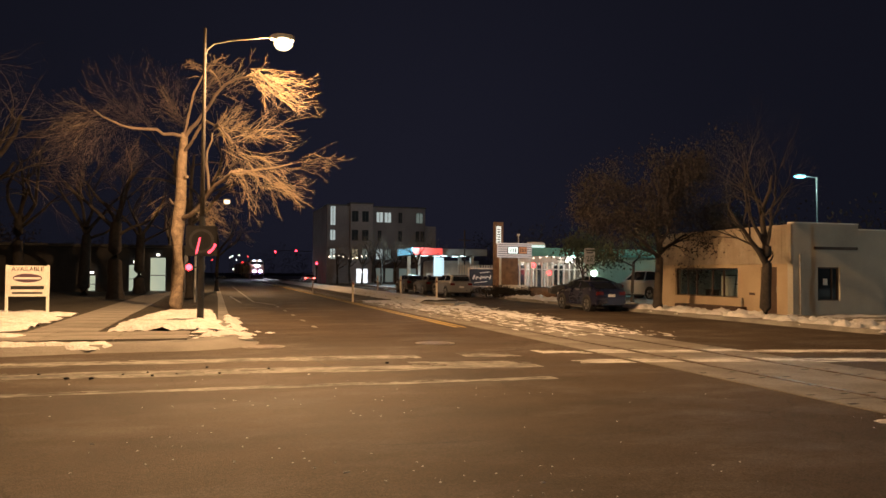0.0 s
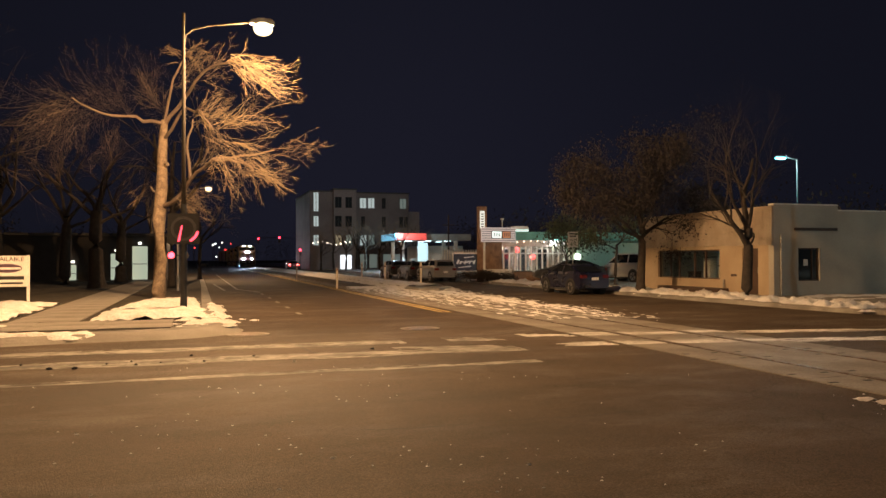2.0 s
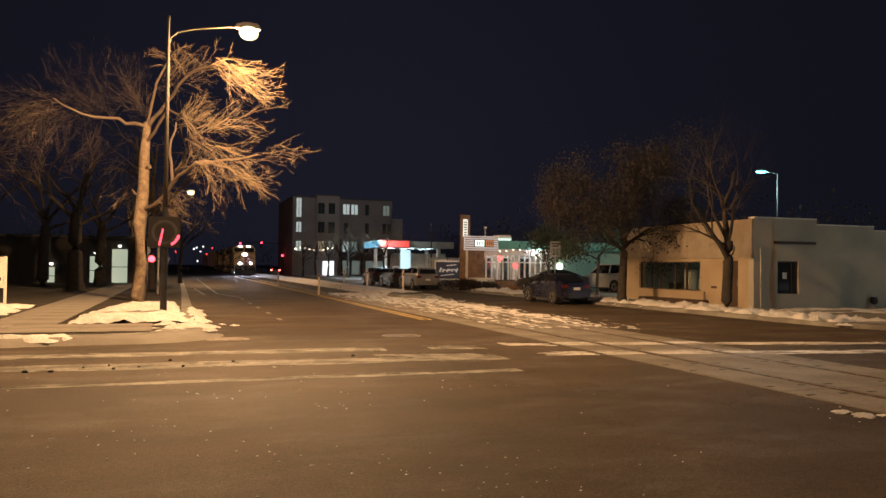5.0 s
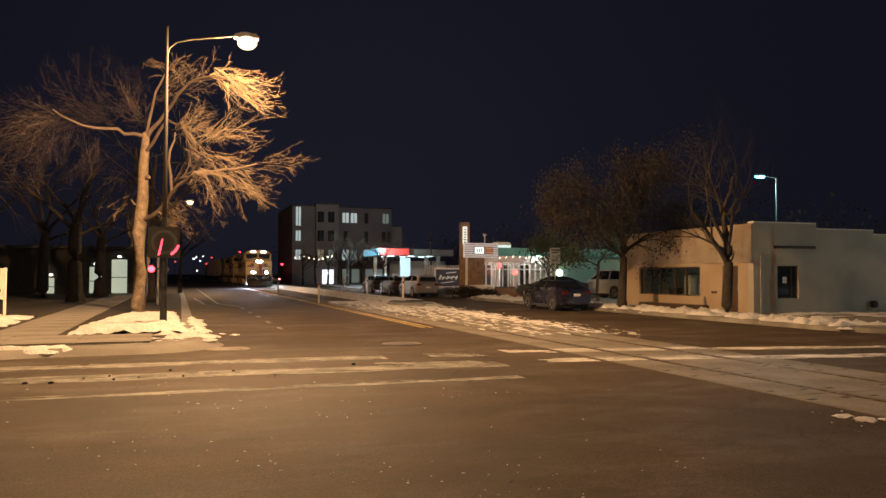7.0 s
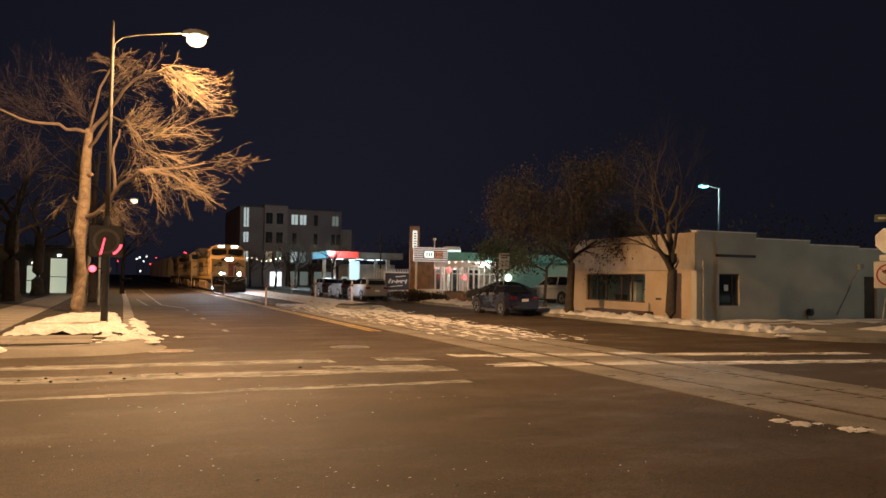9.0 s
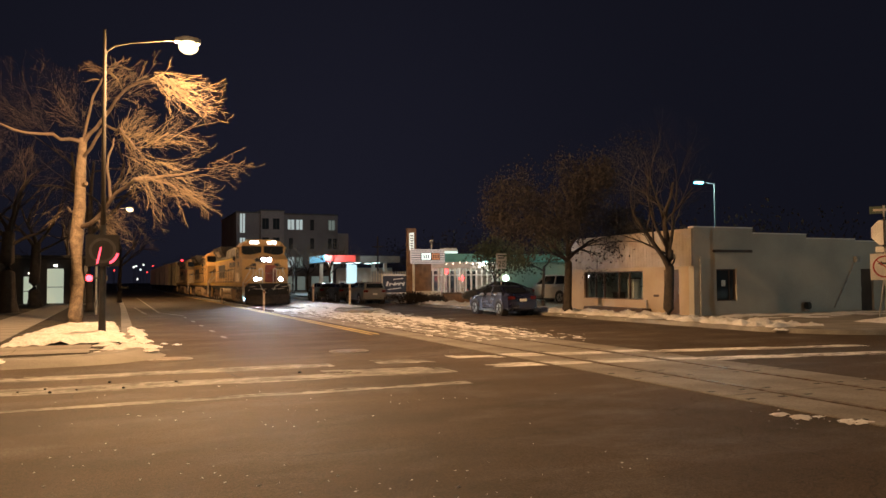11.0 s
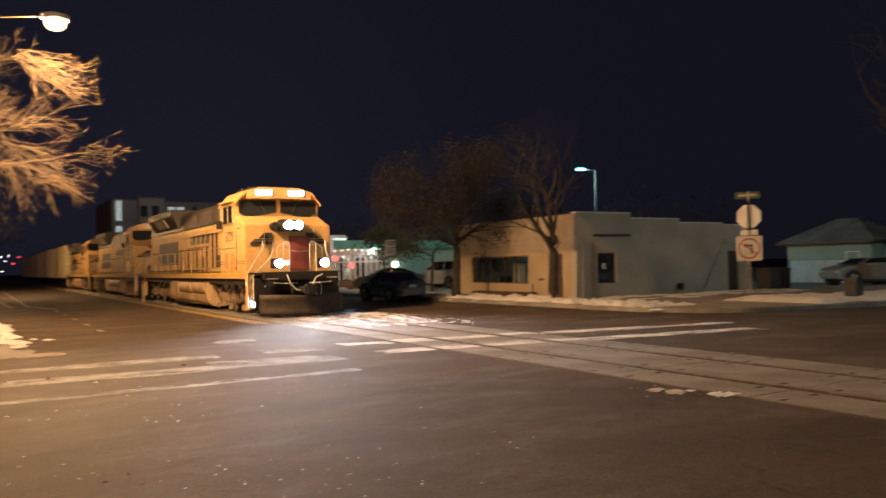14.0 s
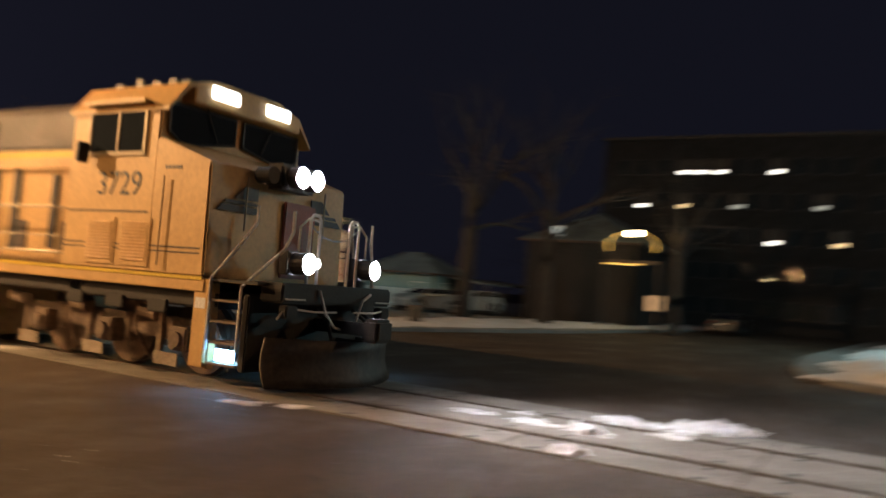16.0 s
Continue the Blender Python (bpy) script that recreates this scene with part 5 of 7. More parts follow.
mat_upper = mat("faded_hood_paint", (0.085, 0.064, 0.05), 0.65, c2=(0.055, 0.043, 0.036), scale=0.8, fine=12)
mat_tank = mat("tan_grime", (0.52, 0.38, 0.22), 0.65, c2=(0.34, 0.24, 0.14), scale=1.2, fine=10, var=0.25)
# pale body colour with the red signals' light mixed in as pink
BOXCAR_RED_LIT = mat("pale_red_lit_boxcar_paint", (0.70, 0.58, 0.54), 0.6, c2=(0.52, 0.40, 0.37), scale=0.5, fine=8, var=0.2)
BOXCAR_Y = mat("yellow_boxcar_paint", (0.74, 0.64, 0.40), 0.6, c2=(0.56, 0.46, 0.28), scale=0.5, fine=8, var=0.2)


def freight_car(length, height, paint, label):
    c = thing("freight_car", pose(0, 0, 0), label, "freight car", "freight cars of the train")
    part("body", bx(bmesh.new(), -1.45, 1.45, 0.5, length - 0.5, 1.1, height, 0.05), paint, c)
    part("roof", prism(bmesh.new(), [(-1.5, height), (1.5, height), (0, height + 0.18)], "y", 0.45, length - 0.45), GALV, c)
    part("sill", bx(bmesh.new(), -1.3, 1.3, 0.2, length - 0.2, 0.85, 1.12, 0.03), BLACK, c)
    k = int((length - 1.2) / 1.1)
    for s in (-1, 1):
        for i in range(k + 1):
            y = 0.6 + (length - 1.2) * i / k
            part("rib", box(s * 1.47 - 0.03, s * 1.47 + 0.03, y - 0.05, y + 0.05, 1.15, height - 0.05), paint, c)
        part("door", bx(bmesh.new(), s * 1.50 - 0.03, s * 1.50 + 0.03, length / 2 - 1.5, length / 2 + 1.5, 1.2, height - 0.25, 0.02), paint, c)
        part("stripe", box(s * 1.452 - 0.003, s * 1.452 + 0.003, 0.7, length - 0.7, 1.25, 1.42), WHITE, c)
    for z in range(8):
        part("ladder_rung", rod(bmesh.new(), (-1.35, 0.44, 1.3 + 0.38 * z), (-0.85, 0.44, 1.3 + 0.38 * z), 0.015, n=6), GALV, c)
    part("coupler", bx(bmesh.new(), -0.12, 0.12, -0.25, 0.5, 0.8, 1.0, 0.02), GRIME, c)
    for y in (1.6, 3.3, length - 3.3, length - 1.6):
        wheelset(c, y, 0.46)
    for y in (2.45, length - 2.45):
        for s in (-1, 1):
            part("truck_frame", prism(bmesh.new(), [(y - 1.2, 0.5), (y - 0.5, 0.85), (y + 0.5, 0.85), (y + 1.2, 0.5), (y + 0.4, 0.35), (y - 0.4, 0.35)], "x", s * 1.0, s * 1.12), BLACK, c)
    return c


lead, lead_wheels = locomotive()
LOCO_PITCH = 22.2
second = copy_thing(lead, pose(0, 0, 0))
tagged(second, "orange diesel locomotive coupled behind the leader, lamps dark", "locomotive")
third = copy_thing(second, pose(0, 0, 0))
tagged(third, "grimy dark diesel locomotive coupled third", "locomotive")
LENS_OFF = glass("unlit_lens", (0.3, 0.3, 0.3), 0.1)
BOARD_OFF = mat("unlit_board", (0.05, 0.05, 0.05), 0.5)
for lo in (second, third):
    for o in lo.children_recursive:
        if o.name.split(".")[0] in ("lens", "number_board", "step_light", "bezel"):
            o.data = o.data.copy()
            o.data.materials[0] = LENS_OFF
            o["label"] = "unlit lamp lens"
cars = [freight_car(18.6, 4.6, BOXCAR_Y, "tan boxcar with ribbed sides"), freight_car(18.6, 4.75, BOXCAR_RED_LIT, "pale boxcar with ribbed sides, tinted for red signal light")]
cars += [copy_thing(cars[1], pose(0, 0, 0)) for _ in range(3)]
# ---- shop on the corner ----


def wall_with_holes(bm, axis, at, thick, u0, u1, z0, tops, holes):
    """A wall along an axis ('x' or 'y') at a fixed other coordinate, cut into upright strips so that openings go through it."""
    cuts = sorted({u0, u1, *[h[0] for h in holes], *[h[1] for h in holes], *[t[0] for t in tops[1:]]})
    for a, b in zip(cuts, cuts[1:]):
        mid = (a + b) / 2
        top = [t[1] for t in tops if t[0] <= mid][-1]
        spans, z = [], z0
        for h in sorted((h for h in holes if h[0] <= mid <= h[1]), key=lambda h: h[2]):
            spans.append((z, h[2]))
            z = h[3]
        spans.append((z, top))
        for s0, s1 in spans:
            if s1 - s0 > 0.001:
                if axis == "x":
                    bx(bm, a, b, at, at + thick, s0, s1)
                else:
                    bx(bm, at, at + thick, a, b, s0, s1)
    bmesh.ops.remove_doubles(bm, verts=bm.verts, dist=0.001)
    return bm


def lit_window(parent, axis, at, u0, u1, z0, z1, pane_mat, mullions=(), frame_mat=None, t=0.06, out=-1):
    """A framed window in a wall: a window part with frame and pane under it."""
    f = 0.05
    bm = bmesh.new()
    bars = [(u0, u0 + f, z0, z1), (u1 - f, u1, z0, z1), (u0 + f, u1 - f, z0, z0 + f), (u0 + f, u1 - f, z1 - f, z1)] + [(m - f / 2, m + f / 2, z0 + f, z1 - f) for m in mullions]
    for a, b, c, d in bars:
        bx(bm, *((a, b, at + out * 0.02, at - out * t) if axis == "x" and out < 0 else (a, b, at - out * t, at + out * 0.02) if axis == "x" else (at + out * 0.02, at - out * t, a, b) if out < 0 else (at - out * t, at + out * 0.02, a, b)), c, d, 0.006)
    win = part("window", bm, frame_mat or TRIM_DARK, parent)
    p = at - out * t * 0.6
    pane = part("pane", box(*((u0 + f, u1 - f, p - 0.006, p + 0.006) if axis == "x" else (p - 0.006, p + 0.006, u0 + f, u1 - f)), z0 + f, z1 - f), pane_mat, win)
    return win, pane


SX, SY = 21.3, 25.1
shop = thing("corner_shop", pose(0, 0, 0), "low cream painted block shop with stepped parapet", "building")
bm = bmesh.new()
wall_with_holes(bm, "x", SY, 0.3, SX, 32.0, 0.0, [(SX, 3.68), (24.4, 3.47), (27.4, 3.30), (30.3, 3.22)], [(22.45, 23.5, 0.7, 2.0), (30.6, 31.4, 0.13, 2.0)])
part("south_wall", bm, STUCCO, shop, "cream painted block wall with stepped top")
bm = bmesh.new()
wall_with_holes(bm, "y", SX, 0.3, SY + 0.3, 34.6, 0.0, [(SY + 0.3, 3.6)], [(28.4, 33.1, 0.7, 1.98), (26.0, 26.95, 0.13, 2.0)])
part("west_wall", bm, mat("tan_shop_front", (0.40, 0.32, 0.225), 0.8, c2=(0.33, 0.255, 0.175), scale=0.7, fine=26, var=0.14), shop, "tan painted shop front")
part("back_wall", box(SX + 0.3, 32.0, 34.3, 34.6, 0, 3.2), STUCCO, shop)
part("east_wall", box(31.7, 32.0, SY + 0.3, 34.3, 0, 3.2), STUCCO, shop)
part("roof", box(SX + 0.3, 31.7, SY + 0.3, 34.3, 2.95, 3.1), TAR, shop)
part("floor", box(SX + 0.3, 31.7, SY + 0.3, 34.3, 0.1, 0.14), CONCRETE, shop)
part("partition", box(SX + 3.6, SX + 3.7, SY + 0.3, 34.3, 0.14, 2.95), WHITE, shop)
METAL_SIDING = mat("ribbed_fascia", (0.36, 0.31, 0.25), 0.55, 0.1, c2=(0.27, 0.22, 0.17), scale=1.2)
fascia = part("fascia", bx(bmesh.new(), SX - 0.10, SX - 0.004, SY - 0.0, 34.6, 2.12, 3.64, 0.01), METAL_SIDING, shop, "ribbed metal fascia over the shop front")
for i in range(47):
    y = SY + 0.1 + i * 0.198
    part("fascia_rib", box(SX - 0.108, SX - 0.1, y, y + 0.06, 2.14, 3.62), METAL_SIDING, fascia)
for i, (a, b, t) in enumerate(((SX, 24.4, 3.68), (24.4, 27.4, 3.47), (27.4, 30.3, 3.30), (30.3, 32.0, 3.22))):
    part("coping", bx(bmesh.new(), a, b, SY - 0.03, SY + 0.33, t, t + 0.05, 0.01), WHITE, shop)
part("downpipe", rod(bmesh.new(), (SX + 0.3, SY - 0.05, 0.15), (SX + 0.3, SY - 0.05, 2.5), 0.035), GALV, shop)
lit_window(shop, "y", SX + 0.1, 28.4, 33.1, 0.7, 1.98, CLEAR, (29.5, 30.3, 31.5, 32.2), out=-1)
lit_window(shop, "x", SY + 0.1, 22.45, 23.5, 0.7, 2.0, WINDOW, (23.2,), out=-1)
part("notice", box(22.8, 23.0, SY + 0.11, SY + 0.118, 1.3, 1.55), WHITE, shop)
dr = part("door", bx(bmesh.new(), SX + 0.12, SX + 0.17, 26.0, 26.95, 0.14, 2.0, 0.01), TRIM_DARK, shop, "dark brown shop door")
part("door_handle", rod(bmesh.new(), (SX + 0.08, 26.12, 1.0), (SX + 0.08, 26.12, 1.25), 0.015), GALV, dr)
dr = part("door", bx(bmesh.new(), 30.6, 31.4, SY + 0.12, SY + 0.17, 0.14, 2.0, 0.01), TRIM_DARK, shop, "dark side door")
part("door_handle", rod(bmesh.new(), (30.7, SY + 0.08, 1.0), (30.7, SY + 0.08, 1.2), 0.015), GALV, dr)
part("sign_bar", bx(bmesh.new(), 22.25, 24.3, SY - 0.09, SY - 0.004, 2.68, 2.79, 0.01), TRIM_DARK, shop, "dark empty sign rail")
part("conduit", tube(bmesh.new(), [(30.3, SY - 0.04, 2.45), (29.5, SY - 0.04, 1.2), (28.9, SY - 0.04, 0.3)], 0.03, 6), GALV, shop)
part("vent_hood", bx(bmesh.new(), 30.15, 30.4, SY - 0.18, SY - 0.004, 2.3, 2.55, 0.02), GALV, shop)
part("letter_slot", box(SX - 0.02, SX - 0.003, 27.3, 27.65, 0.85, 0.95), TRIM_DARK, shop)
part("bollard_pipe", rod(bmesh.new(), (SX - 0.12, 28.0, 0.13), (SX - 0.12, 28.0, 0.7), 0.04), GALV, shop)
part("low_planter", bx(bmesh.new(), SX - 0.5, SX - 0.01, 27.8, 32.4, 0.1, 0.34, 0.02), TRIM_DARK, shop)
for y, w, h in ((29.0, 0.4, 0.9), (29.9, 0.7, 1.1), (31.1, 0.5, 1.5), (32.3, 0.5, 0.8)):
    st = thing("display_stand", pose(SX + 1.5, y, 0.14), "dim display stand behind the shop window", "display stand", "display stands in the shop")
    part("body", bx(bmesh.new(), -0.2, 0.2, -w / 2, w / 2, 0, h, 0.02), WHITE if h > 1 else TRIM_DARK, st)
    part("top", bx(bmesh.new(), -0.24, 0.24, -w / 2 - 0.04, w / 2 + 0.04, h, h + 0.04, 0.01), TRIM_DARK, st)
for y in (29.3, 31.8):
    cl = thing("ceiling_light", pose(SX + 2.0, y, 2.9), "small glowing ceiling light in the shop", "ceiling light", "ceiling lights")
    part("frame", bx(bmesh.new(), -0.12, 0.12, -0.5, 0.5, 0, 0.05, 0.01), WHITE, cl)
    part("diffuser", bx(bmesh.new(), -0.09, 0.09, -0.45, 0.45, -0.02, -0.001, 0.005), glow("shop_tube", (0.75, 0.95, 0.80), 7.0), cl)
mt = thing("gas_meter", pose(27.2, SY - 0.18, 0.13), "small dark gas meter on the shop wall", "gas meter")
part("body", bx(bmesh.new(), -0.15, 0.15, -0.1, 0.12, 0.15, 0.45, 0.05), DARK_STEEL, mt)
part("pipe", tube(bmesh.new(), [(-0.1, 0.05, 0), (-0.1, 0.05, 0.3), (0.25, 0.05, 0.5)], 0.025, 6), GALV, mt)
part("pipe", tube(bmesh.new(), [(0.1, 0.05, 0), (0.1, 0.05, 0.25)], 0.025, 6), GALV, mt)


def bin_thing(place, w, h, label):
    b = thing("waste_bin", pose(*place), label, "waste bin")
    part("body", prism(bmesh.new(), [(-w / 2 * 0.85, 0.05), (w / 2 * 0.85, 0.05), (w / 2, h), (-w / 2, h)], "y", -w / 2, w / 2, 0.03), DARK_STEEL, b)
    part("lid", prism(bmesh.new(), [(-w / 2 - 0.03, h), (w / 2 + 0.03, h), (w / 2, h + 0.08), (-w / 2, h + 0.1)], "y", -w / 2 - 0.03, w / 2 + 0.03, 0.02), DARK_STEEL, b)
    for s in (-1, 1):
        part("wheel", rod(bmesh.new(), (s * w * 0.36 - 0.03, -w * 0.3, 0.06), (s * w * 0.36 + 0.03, -w * 0.3, 0.06), 0.06), RUBBER, b)
    return b


bin_thing((32.5, 24.3, 0.13), 0.8, 0.9, "dark wheeled waste bin beside the shop wall")
bin_thing((33.5, 24.5, 0.13), 0.8, 0.9, "dark wheeled waste bin beside the shop wall")
bin_thing((25.7, 15.9, 0.2), 0.45, 0.58, "squat dark litter bin on the snowy verge")

# yard lamp behind the shop
yl = thing("yard_lamp", pose(30.3, 33.9, 0.1), "teal-glowing yard lamp on a thin pole behind the shop", "yard lamp")
part("pole", rod(bmesh.new(), (0, 0, 0), (0, 0, 6.75), 0.04), BLACK, yl)
part("arm", rod(bmesh.new(), (0, 0, 6.7), (-1.1, 0, 6.84), 0.025), DARK_STEEL, yl)
part("head", bx(bmesh.new(), -1.32, -0.78, -0.14, 0.14, 6.8, 6.9, 0.03), DARK_STEEL, yl)
o = part("lens", bx(bmesh.new(), -1.32, -0.82, -0.13, 0.13, 6.7, 6.795, 0.03), glow("mercury_lens", (0.12, 0.85, 0.95), 9.0), yl, "teal-white glowing lens")
o.visible_shadow = False

# out-of-view copy to the south-east, carries the added cool lamp
copy_thing(yl, pose(36.7, -6.0, 0.1))

# ---- stop sign ----
sp = thing("stop_sign", pose(24.7, 19.28, 0.13, 0, 0, -60), "pale back of a stop sign above a no-turn plate", "road sign")
part("post", rod(bmesh.new(), (0, 0.05, 0), (0, 0.05, 4.0), 0.035), GALV, sp)
part("brace_post", rod(bmesh.new(), (-0.28, 0.3, 0), (0.0, 0.08, 1.8), 0.03), GALV, sp)
oct_pts = [(0.46 * math.cos(radians(22.5 + 45 * i)), 3.06 + 0.47 * math.sin(radians(22.5 + 45 * i))) for i in range(8)]
part("octagon", prism(bmesh.new(), oct_pts, "y", 0.10, 0.12), mat("bare_aluminium", (0.74, 0.74, 0.73), 0.5, 0.1), sp, "bare pale back of the stop sign")
part("strap", bx(bmesh.new(), -0.03, 0.03, 0.0, 0.1, 2.5, 3.6, 0.01), DARK_STEEL, sp)
part("small_plate", bx(bmesh.new(), -0.3, 0.3, 0.09, 0.10, 2.36, 2.56, 0.004), WHITE, sp)
part("name_blade", bx(bmesh.new(), -0.45, 0.45, 0.04, 0.06, 3.72, 3.98, 0.004), mat("dark_green_blade", (0.02, 0.05, 0.035), 0.4), sp)
part("text_bar", box(-0.33, 0.30, 0.034, 0.039, 3.81, 3.89), GALV, sp)
no_turn(sp, 0.0, -0.02, 1.86, 0.92)

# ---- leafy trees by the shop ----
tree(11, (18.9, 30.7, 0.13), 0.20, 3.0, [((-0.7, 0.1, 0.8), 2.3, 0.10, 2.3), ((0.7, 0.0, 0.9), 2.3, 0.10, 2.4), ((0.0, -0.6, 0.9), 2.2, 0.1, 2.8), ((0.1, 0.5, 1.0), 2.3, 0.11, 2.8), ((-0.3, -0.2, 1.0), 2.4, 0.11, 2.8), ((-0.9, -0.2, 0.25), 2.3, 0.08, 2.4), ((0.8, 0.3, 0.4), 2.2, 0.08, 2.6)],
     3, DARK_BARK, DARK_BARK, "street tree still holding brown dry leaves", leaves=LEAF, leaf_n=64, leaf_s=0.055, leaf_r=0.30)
tree(17, (19.6, 24.5, 0.13), 0.21, 2.6, [((-0.42, 0.0, 1.0), 2.7, 0.11, 1.9), ((0.02, 0.1, 1.0), 3.0, 0.13, 2.4), ((0.3, -0.1, 0.9), 2.4, 0.08, 2.5), ((-0.35, 0.2, 0.9), 2.5, 0.08, 2.6), ((0.6, -0.1, 0.3), 1.6, 0.035, 1.9), ((-0.8, 0.0, 0.45), 2.0, 0.05, 2.4)],
     4, DARK_BARK, DARK_BARK, "bare forked street tree in front of the shop", kids=(3, 5), spread=0.6)
tree(23, (21.6, 43.6, 0.13), 0.12, 1.6, [((-0.6, 0.1, 0.7), 1.3, 0.05, 1.4), ((0.6, 0.0, 0.7), 1.3, 0.05, 1.5), ((0.0, -0.6, 0.8), 1.3, 0.05, 1.6), ((0, 0.3, 1), 1.2, 0.05, 1.6)],
     2, DARK_BARK, DARK_BARK, "small broadleaf tree in front of the diner", leaves=GREEN_LEAF, leaf_n=40, leaf_s=0.09, leaf_r=0.36)
tree(29, (22.4, 39.0, 0.13), 0.10, 2.2, [((-0.6, 0.1, 0.3), 1.2, 0.05, 2.0), ((0.6, 0.0, 0.5), 1.3, 0.05, 2.1), ((0.0, -0.6, 0.3), 1.3, 0.05, 2.2)],
     2, DARK_BARK, DARK_BARK, "small broadleaf tree beside the parking lot", leaves=GREEN_LEAF, leaf_n=30, leaf_s=0.09, leaf_r=0.36)

# ---- vehicles ----
CHROME = mat("wheel_alloy", (0.50, 0.50, 0.50), 0.3, 0.9)
TAIL = glass("tail_lens", (0.09, 0.008, 0.008), 0.15)
LAMP_LENS = glass("lamp_lens", (0.5, 0.5, 0.5), 0.08)


def car(name, label, paint, L, W, Hh, suv, m, tail=TAIL, group="parked cars"):
    """A car facing +y; its origin lies on the ground under its middle."""
    c = thing(name, m, label, "car", group)
    low = [(-0.5 * L, 0.32), (-0.5 * L, 0.72), (-0.485 * L, 0.98), (-0.36 * L, 1.02), (0.22 * L, 0.95), (0.42 * L, 0.84), (0.49 * L, 0.66), (0.5 * L, 0.34), (0.36 * L, 0.22), (-0.4 * L, 0.22)]
    if suv:
        low = [(y, z + 0.1 if z > 0.5 else z + 0.06) for y, z in low]
    belt = 1.12 if suv else 1.02
    cab = [(-0.485 * L, belt - 0.03), (-0.44 * L, Hh - 0.07), (-0.3 * L, Hh), (0.06 * L, Hh - 0.02), (0.25 * L, belt - 0.08)] if suv else [(-0.42 * L, belt - 0.04), (-0.22 * L, Hh - 0.06), (-0.08 * L, Hh), (0.04 * L, Hh - 0.02), (0.25 * L, belt - 0.1)]

    def shape(bm):
        for v in bm.verts:
            if v.co.z > belt - 0.1:
                v.co.x *= 1 - 0.24 * (v.co.z - belt + 0.1) / (Hh - belt + 0.1)
            e = abs(v.co.y) / (0.5 * L)
            v.co.x *= 1 - 0.10 * max(0, e - 0.7) / 0.3
        return bm
    part("body", shape(prism(bmesh.new(), low, "x", -W / 2, W / 2, 0.07)), paint, c, smooth=False)
    part("cabin", shape(prism(bmesh.new(), cab, "x", -W / 2 + 0.05, W / 2 - 0.05, 0.05)), paint, c)
    ym, zm = sum(p[0] for p in cab) / len(cab), sum(p[1] for p in cab) / len(cab)
    inset = [(ym + (y - ym) * 0.84, zm + 0.02 + (z - zm) * 0.72) for y, z in cab]
    for s in (-1, 1):
        a, b = sorted((s * (W / 2 - 0.08), s * (W / 2 - 0.035)))
        part("side_window", shape(prism(bmesh.new(), inset, "x", a, b)), CAR_GLASS, c)
        bm = bx(bmesh.new(), s * (W / 2 - 0.045) - 0.012, s * (W / 2 - 0.045) + 0.012, ym - 0.04, ym + 0.05, belt - 0.04, Hh - 0.08)
        part("pillar", shape(bm), paint, c)
        part("mirror", bx(bmesh.new(), s * (W / 2 + 0.06) - 0.08, s * (W / 2 + 0.06) + 0.08, 0.17 * L, 0.17 * L + 0.1, belt - 0.08, belt + 0.07, 0.03), paint, c)
        part("tail_light", shape(bx(bmesh.new(), s * (W / 2 - 0.2) - 0.17, s * (W / 2 - 0.2) + 0.17, -0.5 * L - 0.005, -0.5 * L + 0.12, belt - 0.28, belt - 0.13, 0.02)), tail, c, "red tail light")
        part("headlight", shape(bx(bmesh.new(), s * (W / 2 - 0.22) - 0.16, s * (W / 2 - 0.22) + 0.16, 0.478 * L, 0.497 * L, 0.66, 0.78, 0.02)), LAMP_LENS, c, "clear headlight lens")
        part("door_handle", bx(bmesh.new(), s * W / 2 - 0.012, s * W / 2 + 0.012, -0.02, 0.14, belt - 0.16, belt - 0.13, 0.004), paint, c)
        part("sill", bx(bmesh.new(), s * (W / 2 - 0.02) - 0.03, s * (W / 2 - 0.02) + 0.03, -0.2 * L, 0.2 * L, 0.2, 0.3, 0.01), DARK_STEEL, c)
        for y in (-0.3 * L, 0.31 * L):
            r = 0.36 if suv else 0.33
            wh = part("wheel", rod(bmesh.new(), (s * (W / 2 - 0.22), y, r), (s * (W / 2 + 0.005), y, r), r, n=20), RUBBER, c)
            bm = rod(bmesh.new(), (s * (W / 2), y, r), (s * (W / 2 + 0.012), y, r), r * 0.7, n=16)
            part("rim", bm, CHROME, wh)
            bm = bmesh.new()
            for k in range(5):
                a = radians(72 * k + 20)
                rod(bm, (s * (W / 2 + 0.016), y, r), (s * (W / 2 + 0.016), y + r * 0.64 * math.cos(a), r + r * 0.64 * math.sin(a)), 0.03, 0.022, 6)
            part("spokes", bm, DARK_STEEL, wh)
            part("wheel_arch", rod(bmesh.new(), (s * (W / 2 - 0.3), y, r + 0.03), (s * (W / 2 + 0.002), y, r + 0.03), r + 0.07, n=20), DARK_STEEL, c)
    rear, front = (cab[0], cab[1]), (cab[4], cab[3])
    for (p, q), nm, off in ((rear, "rear_window", -0.03), (front, "windshield", 0.03)):
        g = [(p[0] * 0.85 + q[0] * 0.15 + off, p[1] * 0.85 + q[1] * 0.15), (p[0] * 0.12 + q[0] * 0.88 + off, p[1] * 0.12 + q[1] * 0.88)]
        poly = [g[0], g[1], (g[1][0] + off, g[1][1]), (g[0][0] + off, g[0][1])]
        part(nm, shape(prism(bmesh.new(), poly, "x", -W / 2 + 0.2, W / 2 - 0.2)), CAR_GLASS, c)
    part("bumper", shape(bx(bmesh.new(), -W / 2 + 0.05, W / 2 - 0.05, -0.5 * L - 0.04, -0.5 * L + 0.1, 0.36, 0.56, 0.03)), paint, c)
